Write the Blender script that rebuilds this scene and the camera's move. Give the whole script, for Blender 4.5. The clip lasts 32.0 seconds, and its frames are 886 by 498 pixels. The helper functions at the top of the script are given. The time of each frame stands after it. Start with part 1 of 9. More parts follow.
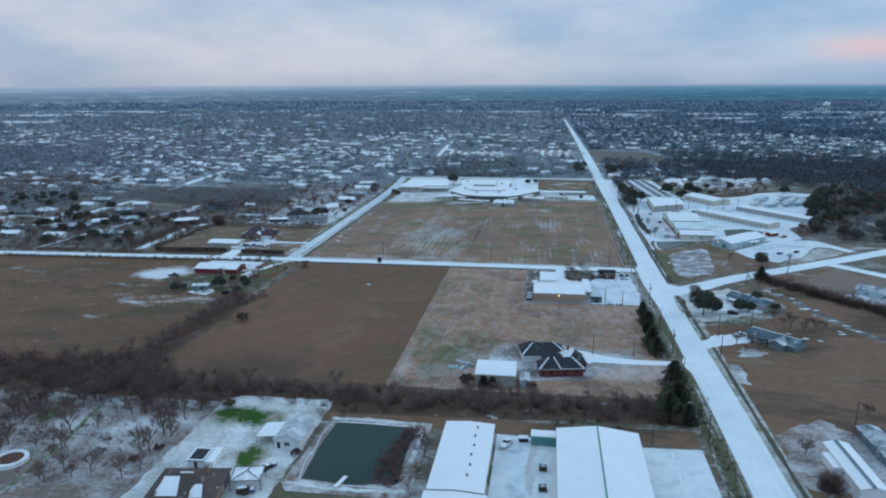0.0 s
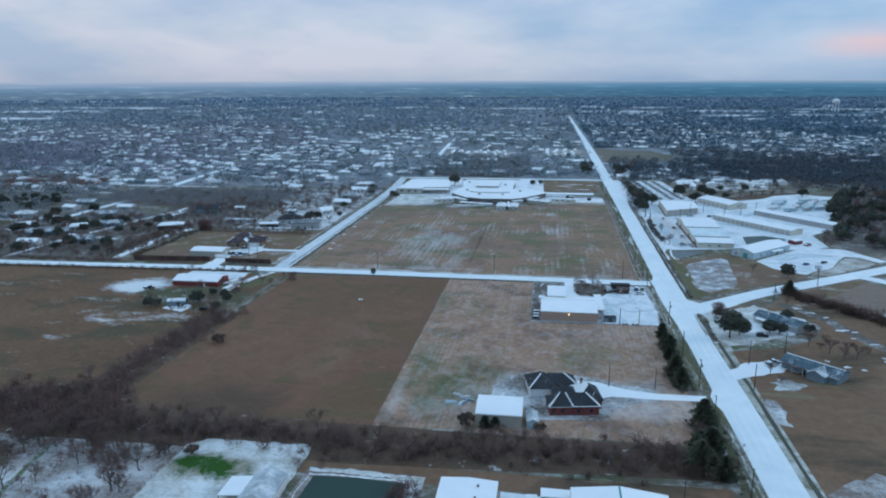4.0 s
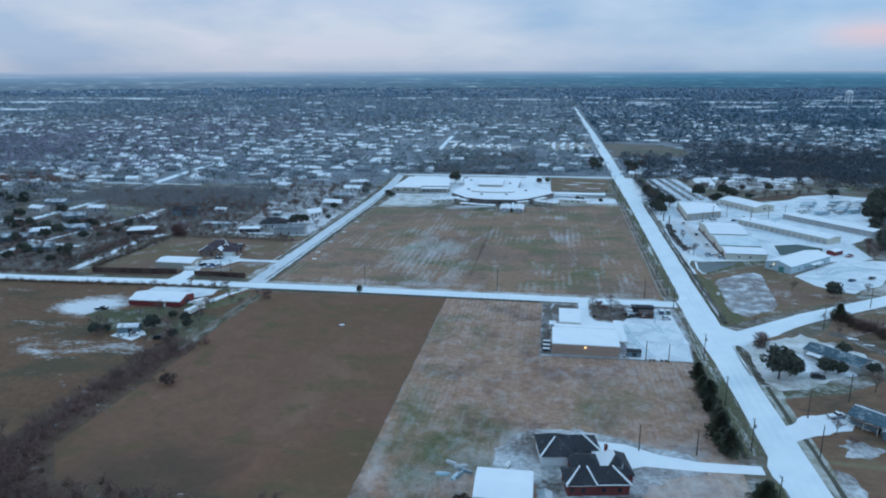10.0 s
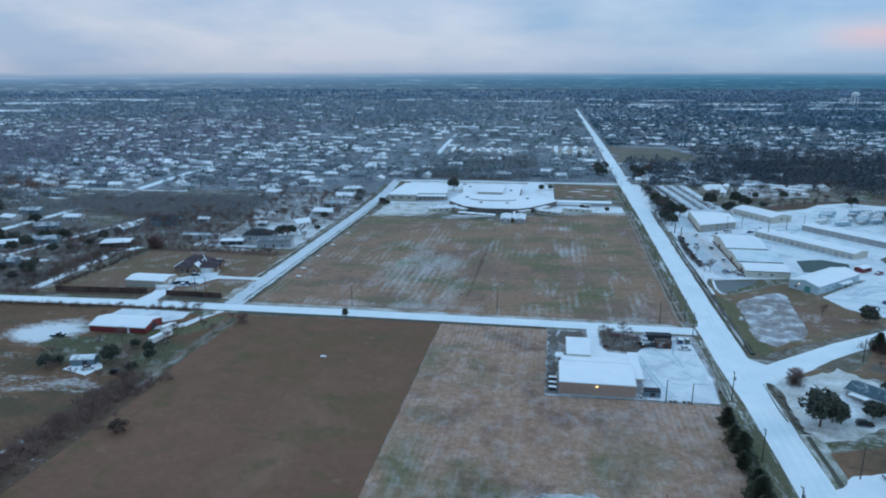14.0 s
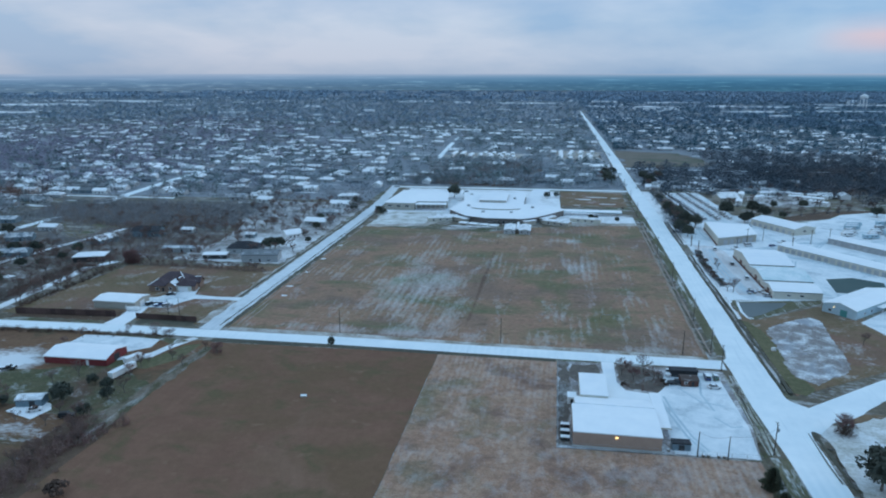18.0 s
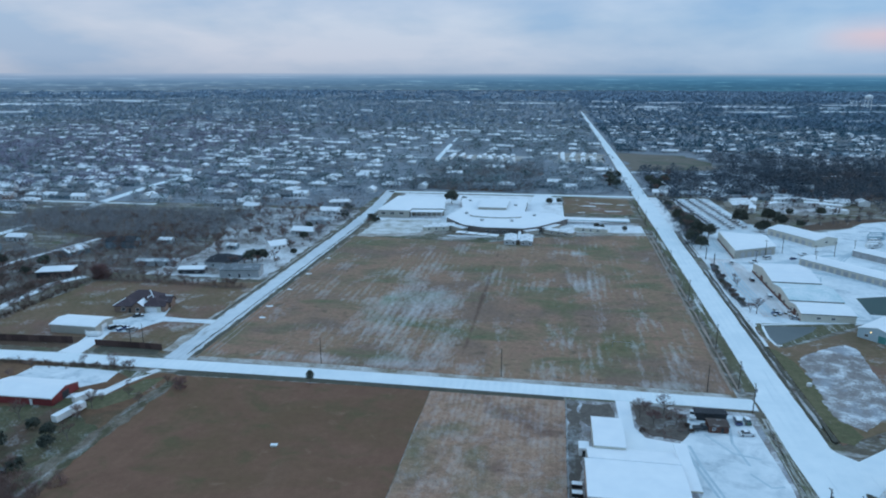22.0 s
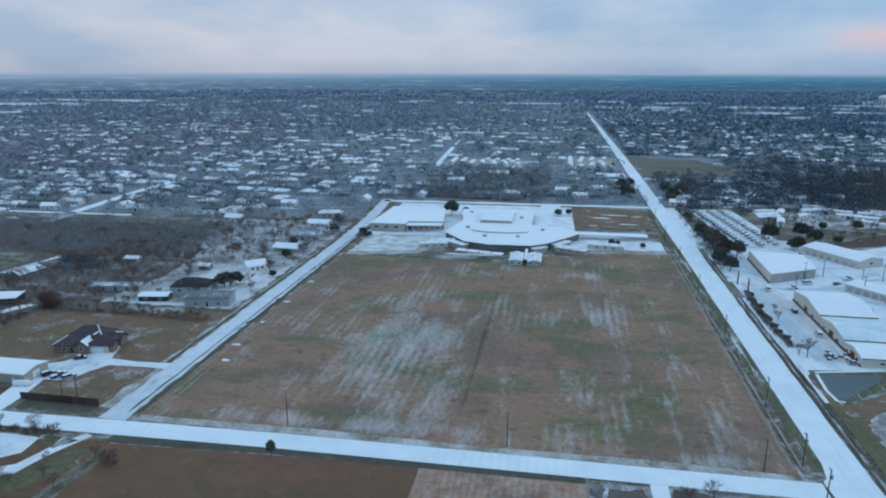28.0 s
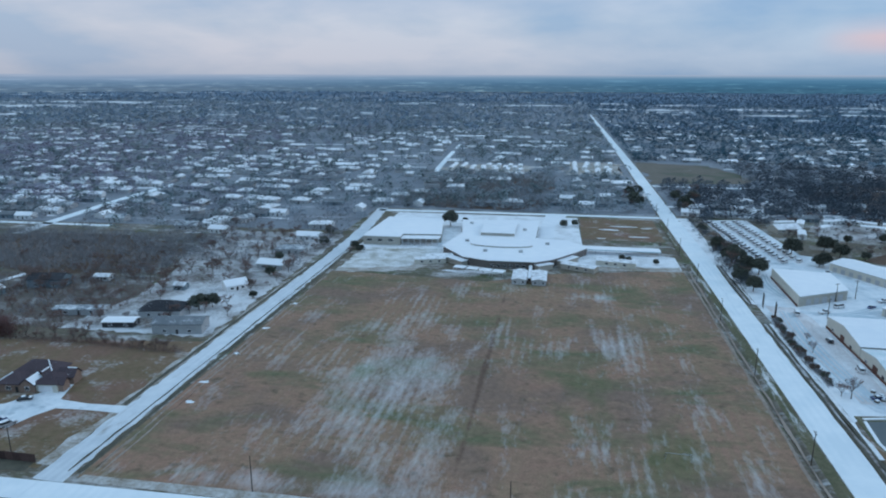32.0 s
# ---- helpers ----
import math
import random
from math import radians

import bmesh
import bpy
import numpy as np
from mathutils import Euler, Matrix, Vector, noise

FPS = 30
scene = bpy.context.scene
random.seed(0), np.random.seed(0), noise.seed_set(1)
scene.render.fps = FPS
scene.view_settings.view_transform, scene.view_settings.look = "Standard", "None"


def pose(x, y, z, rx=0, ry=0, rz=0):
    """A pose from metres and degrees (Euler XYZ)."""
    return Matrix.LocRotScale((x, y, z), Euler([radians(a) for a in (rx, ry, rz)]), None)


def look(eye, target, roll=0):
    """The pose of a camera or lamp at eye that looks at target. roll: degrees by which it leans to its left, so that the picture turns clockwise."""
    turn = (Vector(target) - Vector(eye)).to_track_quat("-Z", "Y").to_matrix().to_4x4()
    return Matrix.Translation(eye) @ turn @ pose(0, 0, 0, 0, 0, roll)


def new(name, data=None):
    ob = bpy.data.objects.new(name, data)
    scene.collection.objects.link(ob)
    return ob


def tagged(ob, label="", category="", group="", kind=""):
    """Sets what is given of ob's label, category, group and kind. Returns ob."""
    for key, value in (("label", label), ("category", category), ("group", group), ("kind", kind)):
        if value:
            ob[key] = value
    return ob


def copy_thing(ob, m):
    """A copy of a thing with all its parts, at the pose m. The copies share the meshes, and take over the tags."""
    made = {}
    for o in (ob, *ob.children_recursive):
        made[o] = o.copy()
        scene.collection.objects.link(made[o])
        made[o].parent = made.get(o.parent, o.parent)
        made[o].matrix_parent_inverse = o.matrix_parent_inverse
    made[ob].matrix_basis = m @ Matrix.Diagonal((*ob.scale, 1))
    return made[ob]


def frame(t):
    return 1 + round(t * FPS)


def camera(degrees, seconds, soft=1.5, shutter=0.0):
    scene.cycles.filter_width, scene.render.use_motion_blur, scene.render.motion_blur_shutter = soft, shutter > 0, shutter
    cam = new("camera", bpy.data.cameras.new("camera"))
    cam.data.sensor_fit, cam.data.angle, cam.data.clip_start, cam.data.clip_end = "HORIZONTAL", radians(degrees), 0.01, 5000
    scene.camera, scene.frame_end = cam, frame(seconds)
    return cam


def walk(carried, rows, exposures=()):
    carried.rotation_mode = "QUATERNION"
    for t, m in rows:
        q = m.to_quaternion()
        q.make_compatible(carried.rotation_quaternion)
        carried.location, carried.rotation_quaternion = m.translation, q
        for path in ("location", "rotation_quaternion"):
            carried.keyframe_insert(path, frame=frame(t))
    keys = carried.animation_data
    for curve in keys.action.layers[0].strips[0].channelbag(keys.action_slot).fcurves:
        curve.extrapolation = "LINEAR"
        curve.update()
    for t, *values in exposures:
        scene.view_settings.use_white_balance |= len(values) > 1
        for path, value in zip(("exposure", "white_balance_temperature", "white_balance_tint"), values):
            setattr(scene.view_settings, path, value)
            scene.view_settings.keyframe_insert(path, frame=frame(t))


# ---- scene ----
cam = camera(66.32, 32.0, soft=2.0)
# seconds, place, then heading to the left of +y, tilt downwards and lean, in degrees
PATH = [
    (0, -0.00, 0.00, 105.88, 8.76, 13.61, 0.28),
    (0.1, -0.08, 0.81, 105.88, 8.76, 13.01, 0.28),
    (0.2, -0.15, 1.62, 105.88, 8.76, 12.61, 0.27),
    (0.3, -0.23, 2.43, 105.88, 8.76, 12.24, 0.27),
    (0.4, -0.30, 3.25, 105.87, 8.76, 12.01, 0.27),
    (0.5, -0.38, 4.06, 105.87, 8.76, 11.83, 0.27),
    (1, -0.78, 8.11, 105.86, 8.79, 11.69, 0.26),
    (1.5, -1.15, 12.17, 105.86, 8.81, 11.70, 0.26),
    (2, -1.49, 16.21, 105.85, 8.83, 11.69, 0.25),
    (2.5, -1.78, 20.25, 105.87, 8.85, 12.89, 0.25),
    (3, -2.04, 24.28, 105.91, 8.89, 13.87, 0.25),
    (3.5, -2.28, 28.29, 105.96, 8.97, 13.90, 0.24),
    (5.5, -4.09, 43.98, 106.06, 9.09, 14.08, 0.22),
    (6, -4.25, 47.98, 106.06, 9.10, 14.49, 0.21),
    (6.5, -4.46, 52.01, 106.04, 9.12, 14.73, 0.21),
    (7, -4.76, 56.08, 106.02, 9.19, 14.75, 0.20),
    (7.5, -5.06, 60.18, 105.99, 9.26, 14.75, 0.20),
    (8, -5.32, 64.30, 105.97, 9.26, 14.77, 0.19),
    (8.5, -5.60, 68.42, 105.94, 9.24, 14.73, 0.18),
    (9, -5.95, 72.54, 105.91, 9.23, 14.72, 0.18),
    (9.5, -6.36, 76.66, 105.89, 9.26, 14.70, 0.18),
    (10, -6.77, 80.78, 105.89, 9.31, 14.68, 0.17),
    (10.5, -7.16, 84.90, 105.92, 9.35, 14.67, 0.16),
    (11, -7.51, 88.99, 105.98, 9.35, 14.65, 0.15),
    (11.5, -7.85, 93.04, 106.02, 9.37, 14.63, 0.14),
    (12, -8.14, 97.03, 106.03, 9.38, 14.62, 0.13),
    (12.5, -8.40, 100.97, 106.01, 9.38, 14.61, 0.13),
    (13, -8.64, 104.90, 105.98, 9.34, 14.61, 0.12),
    (13.5, -8.91, 108.84, 105.97, 9.32, 14.59, 0.11),
    (14, -9.24, 112.81, 105.95, 9.35, 14.58, 0.11),
    (14.5, -9.57, 116.81, 105.94, 9.40, 14.56, 0.10),
    (16.5, -11.47, 132.85, 105.90, 9.49, 14.49, 0.06),
    (17, -11.82, 136.83, 105.88, 9.53, 14.47, 0.06),
    (17.5, -12.21, 140.80, 105.87, 9.55, 14.45, 0.05),
    (18, -12.60, 144.77, 105.86, 9.55, 14.46, 0.04),
    (18.5, -13.03, 148.75, 105.86, 9.56, 14.43, 0.03),
    (19, -13.49, 152.72, 105.85, 9.56, 14.44, 0.03),
    (19.5, -13.95, 156.70, 105.86, 9.55, 14.45, 0.02),
    (20, -14.39, 160.71, 105.87, 9.53, 14.46, 0.01),
    (20.5, -14.84, 164.72, 105.88, 9.53, 14.46, -0.00),
    (21, -15.22, 168.69, 105.89, 9.52, 14.48, -0.00),
    (21.5, -15.53, 172.61, 105.89, 9.50, 14.50, -0.01),
    (22, -15.81, 176.49, 105.91, 9.48, 14.50, -0.02),
    (22.5, -16.10, 180.37, 105.96, 9.48, 14.51, -0.03),
    (23, -16.44, 184.24, 106.02, 9.48, 14.51, -0.03),
    (23.5, -16.79, 188.11, 106.08, 9.46, 14.49, -0.04),
    (24, -17.16, 191.97, 106.12, 9.41, 14.46, -0.05),
    (24.5, -17.61, 195.82, 106.14, 9.41, 14.45, -0.04),
    (25, -18.13, 199.67, 106.12, 9.50, 14.46, -0.04),
    (25.5, -18.65, 203.52, 106.09, 9.61, 14.45, -0.05),
    (27.5, -20.16, 219.52, 106.17, 9.70, 14.52, -0.07),
    (28, -20.49, 223.55, 106.15, 9.78, 14.53, -0.07),
    (28.5, -20.80, 227.59, 106.13, 9.84, 14.51, -0.08),
    (29, -21.12, 231.64, 106.11, 9.89, 14.48, -0.08),
    (29.5, -21.45, 235.71, 106.11, 9.91, 14.45, -0.09),
    (30, -21.82, 239.77, 106.14, 9.94, 14.44, -0.09),
    (30.5, -22.20, 243.82, 106.20, 9.93, 14.43, -0.10),
    (31, -22.61, 247.86, 106.30, 9.92, 14.42, -0.10),
    (31.5, -23.05, 251.88, 106.43, 9.92, 14.41, -0.11),
    (32, -23.50, 255.90, 106.57, 9.92, 14.40, -0.11),
]
walk(cam, [(t, pose(x, y, z, 90 - tilt, 0, turn) @ pose(0, 0, 0, 0, 0, -lean)) for t, x, y, z, turn, tilt, lean in PATH],
     [(0, 0.05, 6720, 10), (3, 0.07, 6600, 10), (7, 0.13, 6440, 9), (13, 0.06, 6300, 8), (20, 0.04, 6280, 7), (25, 0.06, 6380, 8), (30, 0.0, 6600, 10), (32, 0.0, 6620, 10)])

# ---------------------------------------------------------------- sky and sun
world = bpy.data.worlds.new("winter_sky")
scene.world = world
world.use_nodes = True
wn, wl = world.node_tree.nodes, world.node_tree.links
wn.clear()


def wnode(kind, **kw):
    n = wn.new(kind)
    for k, v in kw.items():
        n.inputs[k].default_value = v
    return n


def ramp_of(node, stops):
    el = node.color_ramp.elements
    while len(el) < len(stops):
        el.new(0.5)
    for e, (p, c) in zip(el, stops):
        e.position, e.color = p, (*c, 1)
    return node


coord = wnode("ShaderNodeTexCoord")
sep = wnode("ShaderNodeSeparateXYZ")
wl.new(coord.outputs["Generated"], sep.inputs[0])
grad = ramp_of(wnode("ShaderNodeValToRGB"), [
    (0.0, (0.355, 0.445, 0.60)), (0.022, (0.45, 0.53, 0.68)), (0.07, (0.47, 0.57, 0.73)), (0.12, (0.42, 0.54, 0.74)),
    (0.35, (0.44, 0.67, 0.925)), (1.0, (0.49, 0.745, 1.035))])
wl.new(sep.outputs["Z"], grad.inputs[0])
flat = wnode("ShaderNodeMapping")
flat.inputs["Scale"].default_value = (1.9, 1.9, 6.5)
flat.inputs["Location"].default_value = (3.1, 1.7, 0.4)
wl.new(coord.outputs["Generated"], flat.inputs[0])
cloud = wnode("ShaderNodeTexNoise", Scale=2.2, Detail=7, Roughness=0.52, Distortion=0.1)
wl.new(flat.outputs[0], cloud.inputs["Vector"])
band = ramp_of(wnode("ShaderNodeValToRGB"), [(0.34, (0.70, 0.86, 0.98)), (0.47, (0.95, 1.0, 1.03)), (0.62, (1.22, 1.16, 1.11))])
wl.new(cloud.outputs["Fac"], band.inputs[0])
mul = wnode("ShaderNodeMix")
mul.data_type, mul.blend_type = "RGBA", "MULTIPLY"
mul.inputs[0].default_value = 0.85
# greyer, thicker cloud in the west, bluer in the east
side = wnode("ShaderNodeMapRange", **{"From Min": -0.75, "From Max": 0.45})
wl.new(sep.outputs["X"], side.inputs[0])
cast = ramp_of(wnode("ShaderNodeValToRGB"), [(0.0, (1.12, 1.01, 0.95)), (0.55, (1.02, 1.0, 0.98)), (1.0, (0.74, 0.91, 1.0))])
wl.new(side.outputs[0], cast.inputs[0])
tone = wnode("ShaderNodeMix")
tone.data_type, tone.blend_type = "RGBA", "MULTIPLY"
tone.inputs[0].default_value = 1.0
wl.new(grad.outputs[0], tone.inputs[6])
wl.new(cast.outputs[0], tone.inputs[7])
wl.new(tone.outputs[2], mul.inputs[6])
wl.new(band.outputs[0], mul.inputs[7])
# pink break in the cloud where the sun sets
aim = wnode("ShaderNodeVectorMath")
aim.operation = "DOT_PRODUCT"
aim.inputs[1].default_value = (0.42, 0.906, 0.03)
wl.new(coord.outputs["Generated"], aim.inputs[0])
near_sun = wnode("ShaderNodeMapRange", **{"From Min": 0.990, "From Max": 0.9998, "To Max": 0.75})
near_sun.interpolation_type = "SMOOTHSTEP"
wl.new(aim.outputs["Value"], near_sun.inputs[0])
low = ramp_of(wnode("ShaderNodeValToRGB"), [(0.0, (0, 0, 0)), (0.022, (0.08, 0.08, 0.08)), (0.034, (0.7, 0.7, 0.7)), (0.046, (1, 1, 1)), (0.056, (0.4, 0.4, 0.4)), (0.075, (0, 0, 0))])
wl.new(sep.outputs["Z"], low.inputs[0])
pinkness = wnode("ShaderNodeMath")
pinkness.operation = "MULTIPLY"
wl.new(near_sun.outputs[0], pinkness.inputs[0])
wl.new(low.outputs[0], pinkness.inputs[1])
pink = wnode("ShaderNodeMix")
pink.data_type = "RGBA"
pink.inputs[7].default_value = (0.82, 0.56, 0.58, 1)
wl.new(pinkness.outputs[0], pink.inputs[0])
wl.new(mul.outputs[2], pink.inputs[6])
sky = wnode("ShaderNodeTexSky")
sky.sky_type, sky.sun_disc = "NISHITA", False
sky.sun_elevation, sky.sun_rotation = radians(20), radians(75)
cloudy = wnode("ShaderNodeBackground", Strength=1.0)
clear = wnode("ShaderNodeBackground", Strength=0.05)
wl.new(pink.outputs[2], cloudy.inputs[0])
wl.new(sky.outputs[0], clear.inputs[0])
cover = wnode("ShaderNodeMixShader", Fac=0.95)
wl.new(clear.outputs[0], cover.inputs[1])
wl.new(cloudy.outputs[0], cover.inputs[2])
wl.new(cover.outputs[0], wnode("ShaderNodeOutputWorld").inputs[0])

sun = new("sun", bpy.data.lights.new("sun", "SUN"))
sun.data.energy, sun.data.angle, sun.data.color = 0.55, radians(25), (1.0, 0.92, 0.86)
sun.matrix_world = look((0, 0, 300), (-0.908 * 300, -0.243 * 300, 300 - 0.342 * 300))

# ---------------------------------------------------------------- materials


def surface(name, a, b, scale=0.5, rough=0.85, metal=0.0, bump=0.0, snow=0.0, snow_scale=0.08, stretch=(1, 1, 1),
            rows=0.0, row_amount=0.3, vary=0.0, edge=0.06, spec=0.3, drift=(), cover=1.0, tints=(), grit=0.0):
    """A two-scale procedural surface. snow: share that lies white; stretch: of the snow's drifts; rows: width of field rows along y."""
    m = bpy.data.materials.new(name)
    m.use_nodes = True
    n, l = m.node_tree.nodes, m.node_tree.links
    bsdf = n["Principled BSDF"]
    geo = n.new("ShaderNodeNewGeometry")

    def tex(s, detail=5.0, vec=None, dist=0.0):
        t = n.new("ShaderNodeTexNoise")
        t.inputs["Scale"].default_value, t.inputs["Detail"].default_value = s, detail
        t.inputs["Roughness"].default_value, t.inputs["Distortion"].default_value = 0.6, dist
        l.new(vec or geo.outputs["Position"], t.inputs["Vector"])
        return t.outputs["Fac"]

    def math(op, x, y):
        t = n.new("ShaderNodeMath")
        t.operation = op
        for i, v in enumerate((x, y)):
            if isinstance(v, (int, float)):
                t.inputs[i].default_value = v
            else:
                l.new(v, t.inputs[i])
        return t.outputs[0]

    def blend(f, x, y):
        t = n.new("ShaderNodeMix")
        t.data_type = "RGBA"
        for i, v in ((0, f), (6, x), (7, y)):
            if isinstance(v, tuple):
                t.inputs[i].default_value = (*v, 1)
            elif isinstance(v, (int, float)):
                t.inputs[i].default_value = v
            else:
                l.new(v, t.inputs[i])
        return t.outputs[2]

    def span(x, lo, hi, to0=0.0, to1=1.0):
        t = n.new("ShaderNodeMapRange")
        for i, v in ((1, lo), (2, hi), (3, to0), (4, to1)):
            t.inputs[i].default_value = v
        l.new(x, t.inputs[0])
        return t.outputs[0]

    fine, coarse = tex(scale), tex(scale / 14, 4.0)
    f = span(math("ADD", math("MULTIPLY", fine, 0.5), math("MULTIPLY", coarse, 0.5)), 0.36, 0.64)
    if rows:
        sx = n.new("ShaderNodeSeparateXYZ")
        l.new(geo.outputs["Position"], sx.inputs[0])
        ph = math("ADD", math("MULTIPLY", sx.outputs[0], 2 * 3.14159 / rows), math("MULTIPLY", tex(0.05), 2.0))
        wav = math("MULTIPLY", math("ADD", math("SINE", ph, 0), 1.0), 0.5)
        patchy = span(tex(0.018, 3.0), 0.45, 0.6)
        row = math("MULTIPLY", math("MULTIPLY", wav, patchy), row_amount)
        f = math("ADD", f, row)
    col = blend(f, a, b)
    def within(cx, cy, rx, ry, inner, outer):
        off, sz, ln = (n.new("ShaderNodeVectorMath") for _ in range(3))
        off.operation, sz.operation, ln.operation = "SUBTRACT", "DIVIDE", "LENGTH"
        off.inputs[1].default_value, sz.inputs[1].default_value = (cx, cy, 0), (rx, ry, 1e6)
        l.new(geo.outputs["Position"], off.inputs[0])
        l.new(off.outputs[0], sz.inputs[0])
        l.new(sz.outputs[0], ln.inputs[0])
        return span(ln.outputs["Value"], 0.3, 1.2, inner, outer)

    for colour, tscale, lo, hi, tstretch, *where in tints:
        tm = n.new("ShaderNodeMapping")
        tm.inputs["Scale"].default_value = tstretch
        l.new(geo.outputs["Position"], tm.inputs[0])
        amount = tex(tscale, 5.0, tm.outputs[0], 0.5)
        if where:
            amount = math("ADD", amount, within(*where, 0.0, -0.35))
        col = blend(span(amount, lo, hi), col, colour)
    if grit:
        speck = span(math("ADD", math("MULTIPLY", tex(2.2, 2.0), 0.5), math("MULTIPLY", tex(0.45, 3.0), 0.5)), 0.3, 0.7, 1 - grit, 1 + grit)
        gh = n.new("ShaderNodeHueSaturation")
        l.new(speck, gh.inputs["Value"])
        l.new(col, gh.inputs["Color"])
        col = gh.outputs[0]
    if vary:
        info = n.new("ShaderNodeObjectInfo")
        hsv = n.new("ShaderNodeHueSaturation")
        l.new(span(info.outputs["Random"], 0, 1, 1 - vary, 1 + vary), hsv.inputs["Value"])
        l.new(col, hsv.inputs["Color"])
        col = hsv.outputs[0]
    if snow:
        mp = n.new("ShaderNodeMapping")
        mp.inputs["Scale"].default_value = stretch
        l.new(geo.outputs["Position"], mp.inputs[0])
        s1, s2 = tex(snow_scale, 6.0, mp.outputs[0], 0.4), tex(snow_scale * 9, 4.0, mp.outputs[0])
        s = math("ADD", math("MULTIPLY", s1, 0.66), math("MULTIPLY", s2, 0.34))
        if rows:
            s = math("ADD", s, math("MULTIPLY", row, 0.15))
        for cx, cy, rx, ry, gain in drift:
            s = math("ADD", s, within(cx, cy, rx, ry, gain, 0.0))
        cut = 0.5 + (0.5 - snow) * 0.42
        col = blend(span(s, cut - edge, cut + edge, 0.0, cover), col, (0.80, 0.82, 0.85))
    l.new(col, bsdf.inputs["Base Color"])
    bsdf.inputs["Roughness"].default_value = rough
    bsdf.inputs["Metallic"].default_value = metal
    bsdf.inputs["Specular IOR Level"].default_value = spec
    if bump:
        bp = n.new("ShaderNodeBump")
        bp.inputs["Strength"].default_value, bp.inputs["Distance"].default_value = 0.6, bump
        l.new(fine, bp.inputs["Height"])
        l.new(bp.outputs[0], bsdf.inputs["Normal"])
    return m


SNOW = surface("snow", (0.72, 0.755, 0.80), (0.84, 0.855, 0.875), 0.15, 0.8, bump=0.05, spec=0.05)
SNOW_ROOF = surface("snow_on_roof", (0.76, 0.785, 0.825), (0.85, 0.86, 0.88), 0.2, 0.8, bump=0.03, spec=0.05)
SNOW_ROAD = surface("snow_on_road", (0.68, 0.74, 0.78), (0.83, 0.86, 0.88), 0.12, 0.8, bump=0.03, rows=2.6, row_amount=-0.34, spec=0.05, tints=(((0.60, 0.66, 0.71), 0.25, 0.60, 0.75, (2.2, 0.12, 1)),))
SNOW_WORN = surface("worn_snow_on_lane", (0.54, 0.58, 0.62), (0.72, 0.75, 0.78), 0.18, 0.85, bump=0.03, rows=2.4, row_amount=-0.4, spec=0.05, tints=(((0.34, 0.33, 0.31), 0.12, 0.62, 0.76, (1.6, 0.3, 1)),))
SNOW_THIN = surface("thin_snow_on_gravel", (0.42, 0.43, 0.44), (0.56, 0.57, 0.58), 0.5, 0.8, snow=0.66, snow_scale=0.1, edge=0.12)
GROUND = surface("winter_scrub", (0.105, 0.086, 0.064), (0.17, 0.142, 0.108), 0.3, 0.95, snow=0.20, snow_scale=0.06, edge=0.13, stretch=(0.7, 1.4, 1), grit=0.28, cover=0.85, tints=(((0.085, 0.095, 0.045), 0.04, 0.52, 0.66, (1, 1, 1)),))
GRASS = surface("dormant_grass", (0.160, 0.088, 0.056), (0.222, 0.134, 0.086), 0.25, 0.95, snow=0.0, snow_scale=0.035, edge=0.12, cover=0.8, grit=0.2, tints=(((0.10, 0.068, 0.045), 0.02, 0.5, 0.62, (1, 2, 1)), ((0.20, 0.155, 0.095), 0.05, 0.58, 0.7, (0.6, 2, 1))))
FIELD_WEST = surface("rough_brown_field", (0.132, 0.070, 0.042), (0.186, 0.106, 0.062), 0.3, 0.95, snow=0.05, snow_scale=0.07, edge=0.10, cover=0.82, grit=0.24, stretch=(0.7, 1.5, 1), drift=((-217, 351, 19, 15, 0.42), (-196, 303, 30, 12, 0.12), (-230, 322, 26, 9, 0.07), (-170, 312, 16, 8, 0.10), (-290, 345, 60, 12, 0.05), (-180, 330, 18, 14, 0.06)), tints=(((0.098, 0.072, 0.042), 0.03, 0.52, 0.64, (1, 1.5, 1)),))
LAWN = surface("green_winter_lawn", (0.134, 0.102, 0.054), (0.222, 0.138, 0.092), 0.35, 0.95, snow=0.13, snow_scale=0.08, edge=0.12, cover=0.75, grit=0.2, tints=(((0.20, 0.115, 0.082), 0.03, 0.52, 0.64, (1, 1, 1)),))
GREEN = surface("wet_green_grass", (0.045, 0.105, 0.025), (0.12, 0.15, 0.055), 0.9, 0.9, snow=0.24, snow_scale=0.25, edge=0.16)
SOIL = surface("bare_brown_soil", (0.162, 0.081, 0.053), (0.205, 0.108, 0.070), 0.12, 0.95, bump=0.05, rows=3.2, row_amount=0.12, grit=0.15, tints=(((0.138, 0.086, 0.044), 0.012, 0.50, 0.68, (1, 1.4, 1)), ((0.21, 0.118, 0.078), 0.02, 0.56, 0.68, (1, 0.6, 1)), ((0.118, 0.088, 0.044), 0.06, 0.52, 0.70, (1, 1.3, 1)), ((0.225, 0.13, 0.085), 0.13, 0.62, 0.74, (1, 1.2, 1)), ((0.104, 0.064, 0.042), 0.02, 0.30, 0.52, (1, 1, 1), -112, 226, 44, 34), ((0.150, 0.092, 0.038), 0.03, 0.46, 0.60, (1, 1, 1), -128, 242, 14, 12)))
